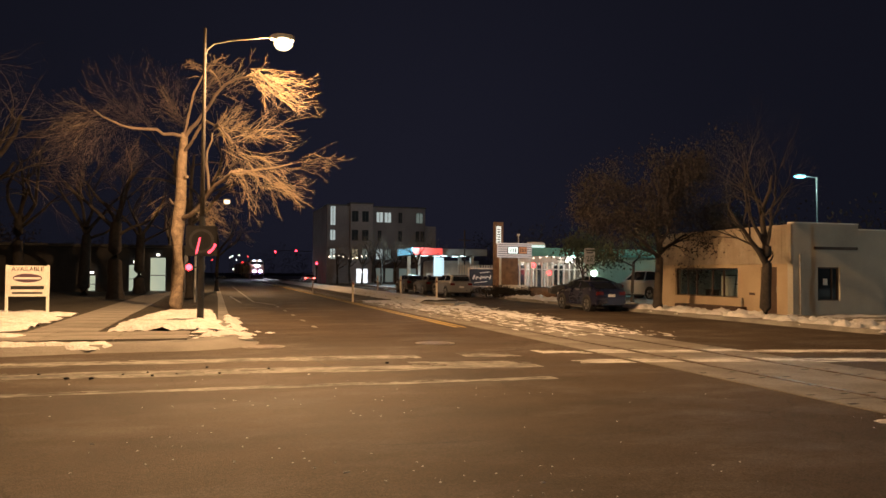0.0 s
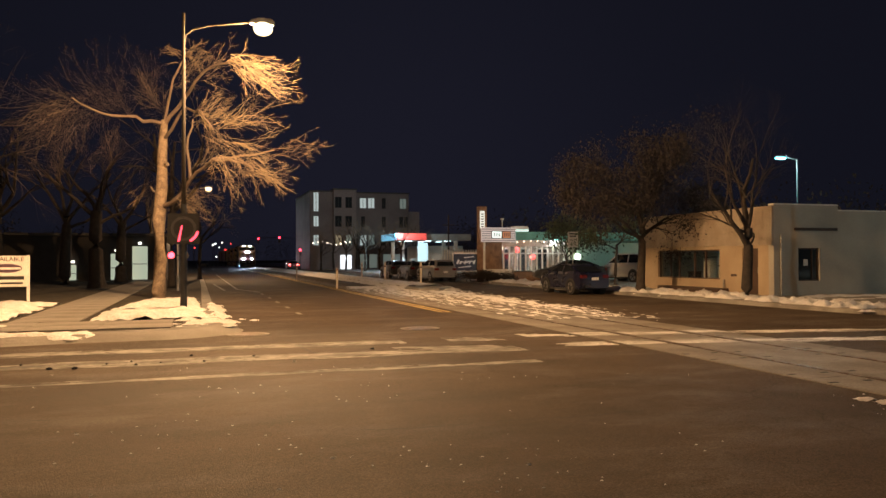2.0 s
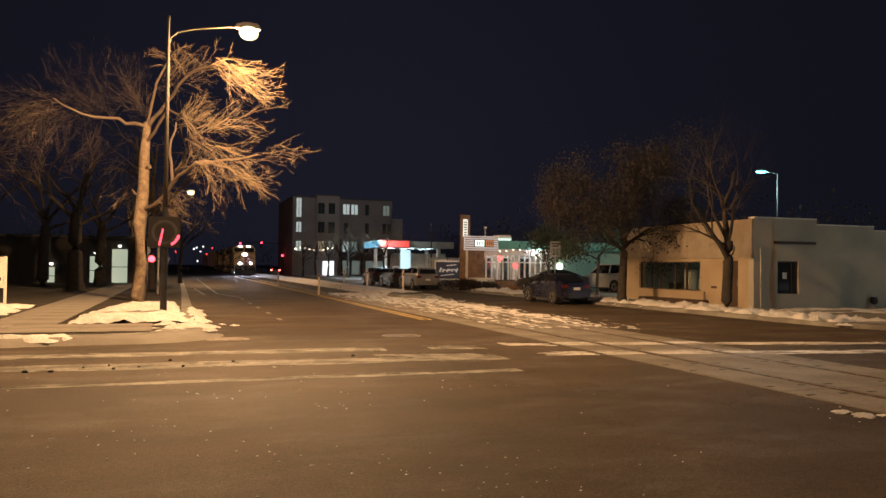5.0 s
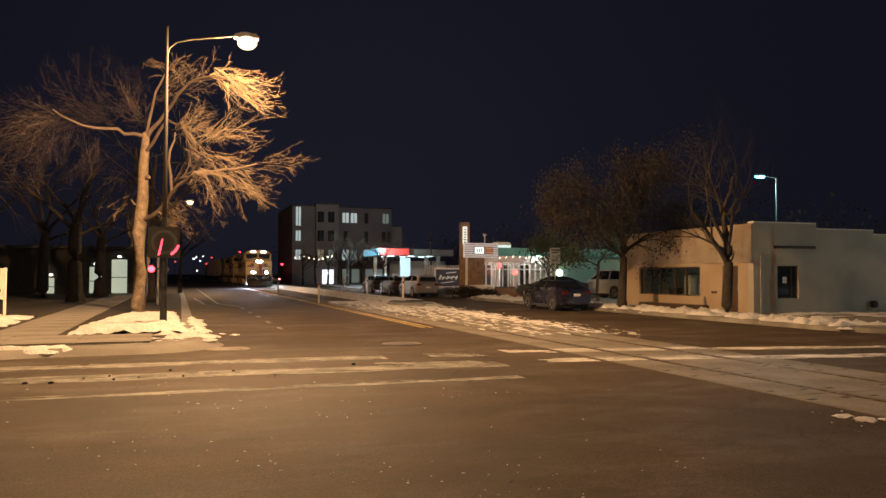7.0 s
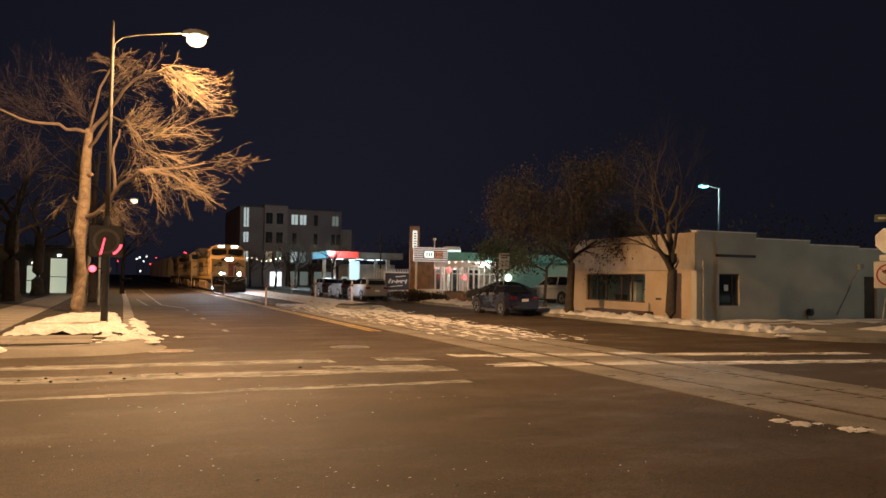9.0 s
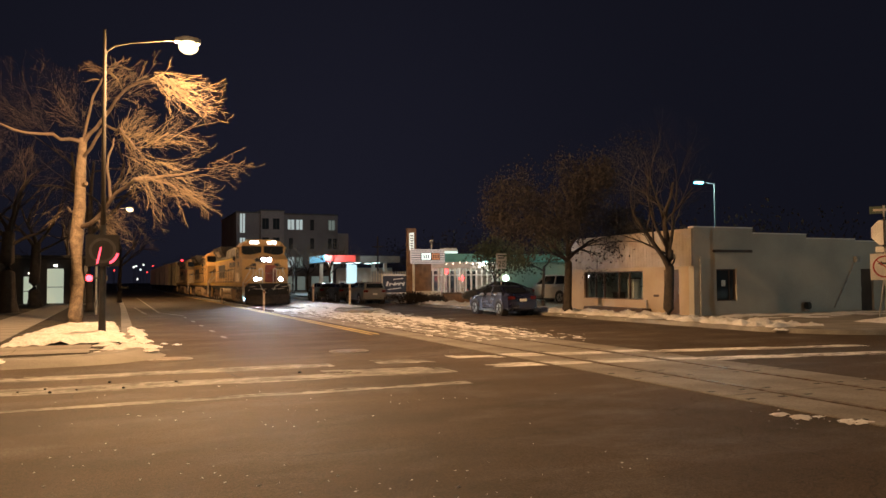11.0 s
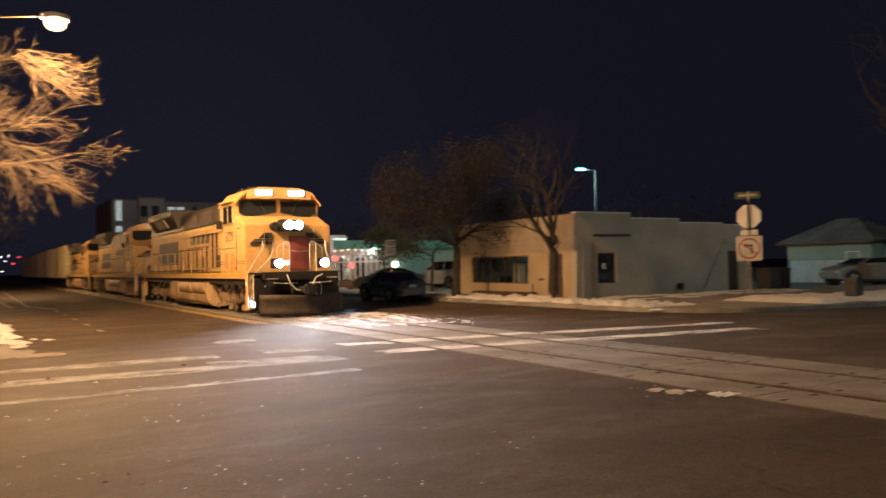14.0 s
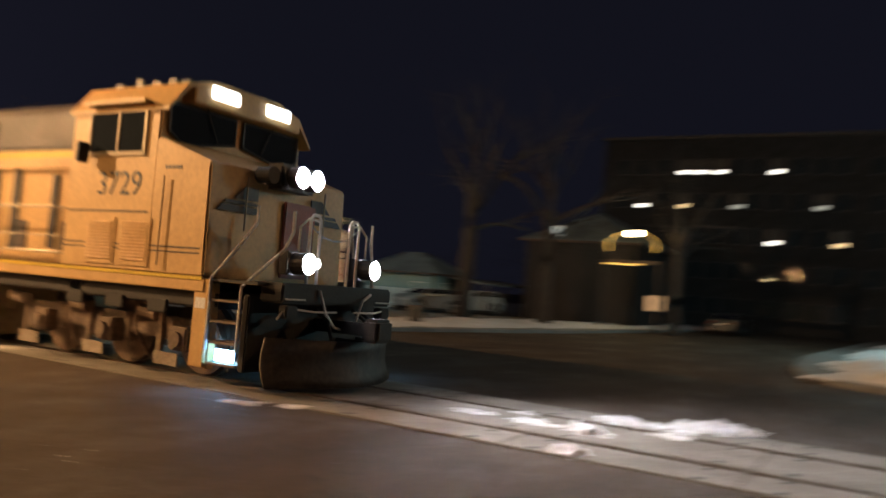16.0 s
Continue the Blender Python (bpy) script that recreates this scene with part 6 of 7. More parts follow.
    part("plate", box(-0.17, 0.17, -0.5 * L - 0.02, -0.5 * L - 0.005, 0.66, 0.78), WHITE, c, "pale blank number plate")
    return c


NAVY = mat("navy_car_paint", (0.010, 0.011, 0.036), 0.28, 0.3, coat=0.8, bump=0, var=0.08)
SILVER = mat("silver_car_paint", (0.24, 0.24, 0.245), 0.32, 0.5, coat=0.6, bump=0, var=0.08)
CHARCOAL = mat("charcoal_car_paint", (0.035, 0.037, 0.04), 0.3, 0.3, coat=0.7, bump=0, var=0.08)
PEARL = mat("white_car_paint", (0.48, 0.48, 0.46), 0.32, 0.0, coat=0.6, bump=0, var=0.08)
car("sedan", "dark blue sedan parked at the snowy kerb", NAVY, 4.1, 1.6, 1.38, False, pose(16.75, 33.1, 0.0, 0, 0, 1))
car("estate_car", "silver estate car parked beyond the median", SILVER, 4.7, 1.8, 1.55, True, pose(16.4, 54.0, 0))
car("hatchback", "dark grey hatchback parked in the row", CHARCOAL, 4.2, 1.75, 1.45, True, pose(16.4, 60.2, 0))
car("hatchback", "charcoal hatchback parked in the row", CHARCOAL, 4.4, 1.8, 1.5, True, pose(16.3, 66.0, 0))
car("sport_utility", "white sport utility parked beside the diner", PEARL, 4.8, 1.95, 1.8, True, pose(26.5, 44.6, 0.13, 0, 0, 12))
car("sedan", "dark sedan parked in the diner lot", CHARCOAL, 4.6, 1.8, 1.42, False, pose(22.6, 45.3, 0.13, 0, 0, 70))
car("estate_car", "silver estate car parked before the house", SILVER, 4.3, 1.72, 1.42, True, pose(39.2, 23.6, 0.13, 0, 0, 70))
car("hatchback", "pale hatchback parked behind the other car", PEARL, 4.2, 1.8, 1.5, True, pose(43.4, 22.9, 0.13, 0, 0, 75))
car("sedan", "dark sedan parked along the side street", CHARCOAL, 4.6, 1.8, 1.45, False, pose(56, 9.6, 0, 0, 0, -94))
TAIL_LIT = glow("lit_tail_lens", (1.0, 0.06, 0.05), 25.0)
car("sedan", "distant car with red tail lights glowing", CHARCOAL, 4.6, 1.8, 1.45, False, pose(14.6, 128, 0), TAIL_LIT, "distant traffic")
car("sedan", "distant car coming with its lamps lit", CHARCOAL, 4.6, 1.8, 1.45, False, pose(1.5, 190, 0, 0, 0, 180), TAIL, "distant traffic")

# ---- diner ----
TEAL = mat("teal_paint", (0.16, 0.42, 0.38), 0.6, c2=(0.12, 0.33, 0.30))
PALE_GREEN = mat("pale_green_render", (0.42, 0.52, 0.40), 0.8, c2=(0.35, 0.44, 0.34), scale=0.8)
BOARDS = mat("weathered_boards", (0.28, 0.17, 0.11), 0.8, c2=(0.16, 0.10, 0.07), scale=3)
WARM_INT = mat("diner_interior", (0.50, 0.42, 0.36), 0.8)
din = thing("diner", pose(0, 0, 0), "low white and teal diner with a glazed porch and lit sign", "building")
VALANCE = mat("pinkish_white_valance", (0.66, 0.58, 0.55), 0.7, c2=(0.54, 0.46, 0.43))
part("south_wall", box(24.9, 32.0, 50.0, 50.25, 0.13, 3.3), PALE_GREEN, din, "pale green side wall washed by a lamp")
part("main_block", box(23.2, 32.0, 52.6, 62.0, 0.13, 3.3), WARM_INT, din)
part("porch_back_wall", box(19.8, 24.9, 52.3, 52.5, 0.13, 3.3), WARM_INT, din)
part("floor", box(19.7, 24.9, 49.5, 52.3, 0.12, 0.30), CONCRETE, din)
part("roof", box(19.6, 32.2, 49.4, 52.55, 3.3, 3.42), TAR, din)
part("roof", box(23.0, 32.2, 52.55, 62.2, 3.3, 3.42), TAR, din)
part("teal_fascia", bx(bmesh.new(), 19.6, 32.2, 49.26, 49.4, 2.88, 3.45, 0.02), TEAL, din, "teal roof fascia")
part("valance", bx(bmesh.new(), 19.75, 24.9, 49.45, 49.5, 2.45, 2.88, 0.01), VALANCE, din, "pinkish white valance with a string of lights")
for i in range(9):
    bm = bmesh.new()
    bmesh.ops.create_icosphere(bm, subdivisions=1, radius=0.045)
    o = part("festoon_bulb", bm, glow("festoon_glow", (1.0, 0.72, 0.6), 5.0), din)
    o.location = (20.3 + 0.5 * i, 49.40, 2.80 - 0.06 * math.sin(1.4 * i))
part("base_wall", bx(bmesh.new(), 18.4, 20.3, 49.2, 49.45, 0.13, 0.92, 0.02), WHITE, din, "pale low wall before the porch")
part("base_wall", bx(bmesh.new(), 20.3, 24.9, 49.46, 49.6, 0.13, 0.8, 0.02), CONCRETE, din)
for i in range(13):
    x = 19.85 + i * 0.41
    part("porch_post", bx(bmesh.new(), x - 0.05, x + 0.05, 49.5, 49.6, 0.8, 2.9, 0.01), WHITE, din)
part("porch_glass", box(19.85, 24.85, 49.54, 49.56, 0.8, 2.9), CLEAR, din)
part("porch_rail", bx(bmesh.new(), 19.85, 24.85, 49.49, 49.61, 1.95, 2.02, 0.01), WHITE, din)
for x in (20.9, 22.4, 23.9):
    fr = part("door_frame", bx(bmesh.new(), x - 0.45, x + 0.45, 52.2, 52.29, 0.3, 2.4, 0.02), WHITE, din, "white inner door frame")
    part("door_pane", box(x - 0.36, x + 0.36, 52.18, 52.2, 0.5, 2.3), WINDOW, fr)
part("board_wall", bx(bmesh.new(), 18.5, 19.72, 49.5, 49.66, 0.13, 2.76, 0.02), BOARDS, din, "weathered wooden board wall under the sign")
for k in range(5):
    part("board_batten", bx(bmesh.new(), 18.55 + 0.26 * k, 18.62 + 0.26 * k, 49.47, 49.5, 0.92, 2.74, 0.006), BOARDS, din)
part("corner_post", bx(bmesh.new(), 18.38, 18.5, 49.44, 49.6, 0.13, 2.76, 0.01), WHITE, din)
# panel emits by itself, standing in for a lamp shining on its front
sg = part("sign_panel", bx(bmesh.new(), 18.09, 20.54, 49.06, 49.22, 2.76, 3.72, 0.02), glow("sign_panel_glow", (1.0, 0.86, 0.82), 0.34), din, "white slatted sign panel, glowing in place of lamp light on it")
for k in range(6):
    part("sign_slat", box(18.12, 20.51, 49.045, 49.06, 2.84 + k * 0.15, 2.88 + k * 0.15), mat_hatch, sg)
for x, w, mt_ in ((19.15, 0.33, glow("sign_face", (0.9, 1.0, 0.95), 1.3)), (19.85, 0.27, glow("sign_face_amber", (1.0, 0.42, 0.2), 0.3))):
    bd_ = part("sign_badge", bx(bmesh.new(), x - w - 0.05, x + w + 0.05, 49.0, 49.045, 2.98, 3.5, 0.02), BLACK_PAINT, sg, "dark-edged glowing badge")
    part("badge_face", bx(bmesh.new(), x - w, x + w, 48.97, 49.0, 3.03, 3.45, 0.01), mt_, bd_)
    for u in (-0.16, 0.0, 0.16):
        part("badge_bar", box(x + u - 0.035, x + u + 0.035, 48.958, 48.97, 3.12, 3.36), BLACK_PAINT, bd_)
ru = part("roof_unit", bx(bmesh.new(), 20.7, 21.85, 49.8, 50.6, 3.42, 3.86, 0.08), WHITE, din, "white roof unit")
part("lit_edge", bx(bmesh.new(), 20.75, 21.8, 49.76, 49.8, 3.5, 3.62, 0.01), glow("roof_strip", (0.75, 1.0, 0.95), 1.2), ru)
part("vent_pipe", rod(bmesh.new(), (20.1, 50.4, 3.4), (20.1, 50.4, 4.3), 0.04), WHITE, din)
part("vent_cap", rod(bmesh.new(), (20.1, 50.4, 4.3), (20.1, 50.4, 4.42), 0.12), WHITE, din)
py = thing("sign_pylon", pose(18.5, 50.1, 0.13), "tall white lit pylon sign beside the diner", "sign")
part("frame", bx(bmesh.new(), -0.32, 0.32, -0.15, 0.15, 0, 5.05, 0.02), BOARDS, py)
part("face", bx(bmesh.new(), -0.2, 0.14, -0.17, -0.151, 3.55, 4.75, 0.01), glow("pylon_face", (0.95, 0.95, 0.85), 0.8), py, "white glowing sign face")
for k in range(6):
    part("text_bar", box(-0.12, 0.07, -0.176, -0.171, 3.65 + 0.17 * k, 3.72 + 0.17 * k), mat_hatch, py)
for x in (20.5, 21.9, 23.3, 24.4):
    cl = thing("ceiling_light", pose(x, 51.3, 3.2), "bright ceiling light in the diner", "ceiling light", "ceiling lights")
    part("frame", bx(bmesh.new(), -0.3, 0.3, -0.3, 0.3, 0.02, 0.09, 0.01), WHITE, cl)
    part("diffuser", bx(bmesh.new(), -0.26, 0.26, -0.26, 0.26, -0.02, 0.018, 0.01), glow("diner_tube", (0.95, 1.0, 0.95), 14.0), cl)
for x, y, z in ((21.1, 50.2, 2.25), (22.15, 49.9, 1.76), (21.0, 51.4, 2.7)):
    nl = thing("neon_lantern", pose(x, y, z), "red glowing neon lantern in the diner window", "lantern", "red lanterns")
    bm = bmesh.new()
    bmesh.ops.create_icosphere(bm, subdivisions=2, radius=0.19)
    part("globe", bm, glow("red_neon", (1.0, 0.05, 0.05), 8.0), nl)
    part("cord", rod(bmesh.new(), (0, 0, 0.16), (0, 0, 3.28 - z), 0.012, n=6), DARK_STEEL, nl)
for i in range(4):
    tb = thing("diner_table", pose(20.5 + 1.1 * i, 50.6 + 0.4 * (i % 2), 0.30), "small round table inside the diner", "table", "tables in the diner")
    part("tabletop", rod(bmesh.new(), (0, 0, 0.72), (0, 0, 0.75), 0.4, n=16), BOARDS, tb)
    part("leg", rod(bmesh.new(), (0, 0, 0), (0, 0, 0.72), 0.04), DARK_STEEL, tb)
wl = thing("wall_lamp", pose(25.6, 49.9, 1.75), "glowing pale lamp on the diner's side wall", "wall lamp")
bm = bmesh.new()
bmesh.ops.create_icosphere(bm, subdivisions=2, radius=0.22)
o = part("globe", bm, glow("wall_globe", (0.8, 1.0, 0.85), 7.0), wl)
part("bracket", rod(bmesh.new(), (0, 0.0, 0.1), (0, 0.12, 0.2), 0.03), DARK_STEEL, wl)
wall_fx = thing("planter", pose(21.5, 48.7, 0.13), "dark slatted planter before the diner porch", "planter")
part("box", bx(bmesh.new(), -1.2, 1.4, -0.25, 0.25, 0, 0.6, 0.03), BOARDS, wall_fx)
part("rim", bx(bmesh.new(), -1.25, 1.45, -0.3, 0.3, 0.6, 0.66, 0.02), mat_hatch, wall_fx)
part("soil", box(-1.15, 1.35, -0.2, 0.2, 0.6, 0.665), SOIL, wall_fx)


def shrub(place, rx, ry, h, label, seed, leaf):
    rng = random.Random(seed)
    b = thing("shrub", pose(*place), label, "shrub", "shrubs")
    tubes, verts, faces = [], [], []
    for _ in range(60):
        a, d = rng.uniform(0, 6.28), rng.uniform(0, 1) ** 0.5
        tip = Vector((rx * d * math.cos(a), ry * d * math.sin(a), h * rng.uniform(0.5, 1.0) * (1 - 0.5 * d * d)))
        root = Vector((tip.x * 0.4, tip.y * 0.4, -0.02))
        tubes.append(([root, (root + tip) / 2 + Vector((0, 0, 0.05)), tip], [0.012, 0.009, 0.004], 3))
        for _ in range(22):
            c = tip + Vector((rng.gauss(0, 0.13), rng.gauss(0, 0.13), rng.gauss(0, 0.09)))
            c.z = max(c.z, 0.02)
            q = Euler((rng.uniform(0, 6.3), rng.uniform(0, 6.3), 0)).to_matrix()
            k = len(verts)
            verts += [tuple(c + q @ Vector(v)) for v in ((-0.05, 0, 0), (0, -0.025, 0), (0.05, 0, 0), (0, 0.025, 0))]
            faces.append((k, k + 1, k + 2, k + 3))
    limb_mesh("stems", tubes, DARK_BARK, b)
    me = bpy.data.meshes.new("leaves")
    me.from_pydata(verts, [], faces)
    me.materials.append(leaf)
    o = new("leaves", me)
    o.parent = b
    tagged(o, "small dry leaves", kind="stuff")
    return b


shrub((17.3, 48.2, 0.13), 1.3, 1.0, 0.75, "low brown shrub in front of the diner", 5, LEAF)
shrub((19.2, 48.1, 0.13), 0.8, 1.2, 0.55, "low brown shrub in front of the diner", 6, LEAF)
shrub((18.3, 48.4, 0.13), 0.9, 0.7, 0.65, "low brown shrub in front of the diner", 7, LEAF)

# speed sign
DULL_PLATE = mat("dull_grey_plate", (0.30, 0.29, 0.27), 0.7, c2=(0.22, 0.21, 0.20))
ss = thing("speed_sign", pose(20.75, 41.0, 0.0), "white speed limit sign reading 25", "road sign")
part("post", rod(bmesh.new(), (0, 0.03, 0), (0, 0.03, 3.15), 0.03), GALV, ss)
pl = part("sign_plate", bx(bmesh.new(), -0.34, 0.34, -0.006, 0.006, 2.27, 3.17, 0.004), DULL_PLATE, ss)
num = writing("25", 0.46)
num.transform(Matrix.Translation((0, -0.009, 2.55)))
part("number", num, BLACK_PAINT, pl)
part("text_bar", box(-0.24, 0.24, -0.011, -0.007, 3.01, 3.09), BLACK_PAINT, pl)
part("text_bar", box(-0.2, 0.2, -0.011, -0.007, 2.87, 2.95), BLACK_PAINT, pl)

# mural board and fence beyond the diner
mb = thing("mural_board", pose(18.4, 53.2, 0.13), "dark blue mural board with pale lettering shapes in a white frame", "sign")
part("frame", bx(bmesh.new(), -1.05, 1.05, -0.05, 0.05, 0.55, 1.95, 0.02), WHITE, mb)
part("face", bx(bmesh.new(), -0.95, 0.95, -0.07, -0.051, 0.65, 1.85, 0.01), mat("mural_blue", (0.02, 0.03, 0.055), 0.5, c2=(0.012, 0.016, 0.03)), mb)
for k, (x, z, w, h, a) in enumerate(((-0.62, 1.28, 0.07, 0.34, 24), (-0.42, 1.22, 0.06, 0.22, 24), (-0.25, 1.26, 0.12, 0.07, 24), (-0.08, 1.25, 0.05, 0.28, 24), (0.1, 1.27, 0.13, 0.10, -20), (0.28, 1.24, 0.05, 0.22, 24), (0.46, 1.30, 0.12, 0.08, 24), (0.62, 1.26, 0.05, 0.3, 24), (0.2, 1.62, 0.38, 0.06, -6), (-0.1, 0.92, 0.5, 0.05, -6))):
    pz = part("lettering_bar", bx(bmesh.new(), -w, w, -0.006, 0.006, -h / 2, h / 2, 0.02), WHITE, mb)
    pz.matrix_local = pose(x, -0.078, z, 0, a, 0)
for x in (-0.9, 0.9):
    part("post", bx(bmesh.new(), x - 0.05, x + 0.05, -0.04, 0.04, 0, 0.6, 0.01), WHITE, mb)
PALE_BLUE = mat("pale_blue_fence_paint", (0.42, 0.50, 0.60), 0.7, c2=(0.34, 0.40, 0.48))
fe = thing("fence", pose(17.7, 56.5, 0.13), "pale blue-white picket fence beyond the diner", "fence")
for i in range(24):
    part("slat", bx(bmesh.new(), i * 0.2, i * 0.2 + 0.12, -0.02, 0.02, 0.05, 2.2, 0.005), PALE_BLUE, fe)
part("rail", bx(bmesh.new(), 0, 4.8, 0.02, 0.06, 1.8, 1.9, 0.005), PEARL, fe)
part("rail", bx(bmesh.new(), 0, 4.8, 0.02, 0.06, 0.4, 0.5, 0.005), PEARL, fe)

# ---- filling station ----
gs = thing("filling_station", pose(1.5, 0, 0), "filling station canopy with a red glowing fascia", "building")
part("canopy", bx(bmesh.new(), 21.6, 31.0, 92.0, 100.0, 3.9, 4.7, 0.03), mat("beige_canopy", (0.22, 0.21, 0.19), 0.7), gs)
part("fascia", bx(bmesh.new(), 21.5, 25.2, 91.85, 91.99, 3.95, 4.75, 0.02), glow("red_fascia", (1.0, 0.10, 0.08), 0.7), gs, "red glowing canopy fascia")
part("fascia", bx(bmesh.new(), 21.4, 21.59, 92.0, 99.9, 3.95, 4.75, 0.02), glow("teal_fascia_glow", (0.25, 0.70, 1.0), 0.6), gs, "teal glowing canopy edge")
for x in (22.6, 29.5):
    for y in (93.5, 98.5):
        part("column", bx(bmesh.new(), x - 0.2, x + 0.2, y - 0.2, y + 0.2, 0, 3.9, 0.02), WHITE, gs)
for x in (23.5, 26.0, 28.5):
    for y in (94.0, 97.5):
        part("canopy_light", bx(bmesh.new(), x - 0.35, x + 0.35, y - 0.35, y + 0.35, 3.84, 3.895, 0.01), glow("canopy_tube", (0.7, 0.95, 1.0), 5.0), gs, "blue-white canopy light")
part("kiosk", bx(bmesh.new(), 26.5, 33.0, 101.0, 106.0, 0, 3.4, 0.03), WHITE, gs)
part("price_panel", bx(bmesh.new(), 24.0, 25.2, 91.3, 91.5, 0.4, 3.6, 0.03), glow("price_face", (0.65, 0.92, 1.0), 0.9), gs, "white lit price panel")
for x in (24.5, 27.5):
    pu = thing("fuel_pump", pose(x + 1.5, 95.7, 0), "white fuel pump under the canopy", "fuel pump", "fuel pumps")
    part("body", bx(bmesh.new(), -0.4, 0.4, -0.3, 0.3, 0, 1.7, 0.04), WHITE, pu)
    part("screen", box(-0.25, 0.25, -0.312, -0.301, 1.1, 1.45), WINDOW, pu)
po = thing("utility_pole", pose(27.0, 84.0, 0), "thin dark utility pole with a crossarm", "utility pole")
part("pole", rod(bmesh.new(), (0, 0, 0), (0, 0, 6.6), 0.11, 0.08), DARK_BARK, po)
part("crossarm", box(-0.7, 0.7, -0.05, 0.05, 5.4, 5.5), DARK_BARK, po)

# ---- apartment block ----
APT = mat("grey_brick", (0.17, 0.16, 0.17), 0.85, c2=(0.13, 0.12, 0.13), scale=0.3, fine=6)
APT_LIGHT = mat("pale_render", (0.22, 0.20, 0.21), 0.85, c2=(0.18, 0.165, 0.17), scale=0.3, fine=6)
WIN_LIT = [glow("window_cool", (0.85, 1.0, 1.0), 0.38), glow("window_warm", (1.0, 0.85, 0.55), 0.3), glow("window_dim", (0.6, 0.75, 0.7), 0.14)]
ap = thing("apartment_block", pose(0, 0, 0), "four-storey grey apartment block with a few lit windows", "building")
part("wall", bx(bmesh.new(), 16.4, 19.9, 120.0, 138.0, 0, 12.0, 0.05), APT, ap)
part("wall", bx(bmesh.new(), 19.9, 23.4, 119.2, 138.0, 0, 12.3, 0.05), APT_LIGHT, ap)
part("wall", bx(bmesh.new(), 23.4, 32.0, 120.0, 138.0, 0, 11.9, 0.05), APT, ap)
part("wall", bx(bmesh.new(), 32.0, 34.0, 121.0, 138.0, 0, 9.2, 0.05), APT_LIGHT, ap)
for x0, x1, y in ((16.3, 20.0, 119.9), (19.8, 23.5, 119.1), (23.3, 32.1, 119.9)):
    z = 12.3 if y < 119.5 else 12.0 if x0 < 17 else 11.9
    part("roof_edge", bx(bmesh.new(), x0, x1, y, 138.1, z + 0.004, z + 0.2, 0.02), DARK_STEEL, ap)


def apt_window(x, z, w, h, pane):
    y = 119.2 if 19.9 < x < 23.4 else 120.0
    wdw = part("window", bx(bmesh.new(), x - w / 2 - 0.06, x + w / 2 + 0.06, y - 0.05, y + 0.02, z - 0.06, z + h + 0.06, 0.01), DARK_STEEL, ap)
    part("pane", box(x - w / 2, x - 0.04, y - 0.062, y - 0.052, z, z + h), pane, wdw)
    part("pane", box(x + 0.04, x + w / 2, y - 0.062, y - 0.052, z, z + h), pane, wdw)


LITS = {(17.3, 3): 0, (17.3, 2): 0, (17.3, 1): 0, (24.6, 3): 0, (25.9, 3): 0, (24.6, 1): 0, (25.9, 1): 2, (24.6, 0): 2, (31.0, 3): 2, (22.2, 1): 2, (20.6, 1): 1}
DARK_WINDOWS = ((30.7, 2), (31.5, 2), (20.6, 2), (22.2, 2), (20.6, 3), (22.2, 3), (24.6, 2), (27.9, 2), (27.9, 3), (29.3, 1), (27.9, 1), (22.2, 0), (29.3, 0))
for (x, fl), k in [*LITS.items(), *((w, None) for w in DARK_WINDOWS)]:
    stair = x == 17.3
    high = 2.9 if stair and fl == 3 else 1.55 if fl else 1.3
    wide = 0.75 if stair else 0.9 if x < 24 else 0.5 if k is None else 1.0
    apt_window(x, 0.9 + 2.9 * fl - (0.6 if stair and fl == 3 else 0), wide, high, WINDOW if k is None else WIN_LIT[k])
for x in (24.0, 25.6, 27.8, 29.6):
    part("shop_front", box(x, x + 1.2, 119.9, 119.99, 0.3, 2.4), WIN_LIT[2], ap)
part("lit_doorway", box(20.9, 22.6, 119.06, 119.19, 0.1, 2.3), glow("doorway_glow", (0.92, 0.96, 1.0), 1.3), ap, "bright lit entrance doors")
for i in range(9):
    part("string_bulb", rod(bmesh.new(), (16.6 + i * 0.7, 118.2, 4.0 + 0.25 * math.sin(i)), (16.6 + i * 0.7, 118.2, 4.14 + 0.25 * math.sin(i)), 0.07, n=6), glow("warm_bulb", (1.0, 0.8, 0.6), 9.0), ap)

# ---- traffic signals ----
RED_LENS = glow("red_signal", (1.0, 0.015, 0.03), 26.0)


def signal(place, arm, heads, label, z=5.6):
    s = thing("traffic_signal", pose(*place), label, "traffic signal", "traffic signals")
    part("pole", rod(bmesh.new(), (0, 0, 0), (0, 0, z + 0.3), 0.12, 0.09), DARK_STEEL, s)
    if arm:
        part("mast_arm", rod(bmesh.new(), (0, 0, z), (arm, 0, z + 0.2), 0.07, 0.04), DARK_STEEL, s)
    for x, hz in heads:
        h = part("signal_head", bx(bmesh.new(), x - 0.18, x + 0.18, -0.32, -0.1, hz - 0.9, hz + 0.2, 0.03), DARK_STEEL, s)
        part("red_lens", rod(bmesh.new(), (x, -0.35, hz), (x, -0.32, hz), 0.17, n=14), RED_LENS, h, "red glowing signal lens")
        part("dark_lens", rod(bmesh.new(), (x, -0.335, hz - 0.35), (x, -0.32, hz - 0.35), 0.14, n=14), WINDOW, h)
        part("dark_lens", rod(bmesh.new(), (x, -0.335, hz - 0.7), (x, -0.32, hz - 0.7), 0.14, n=14), WINDOW, h)
        part("visor", rod(bmesh.new(), (x, -0.5, hz + 0.16), (x, -0.32, hz + 0.16), 0.03, n=6), DARK_STEEL, h)
    return s


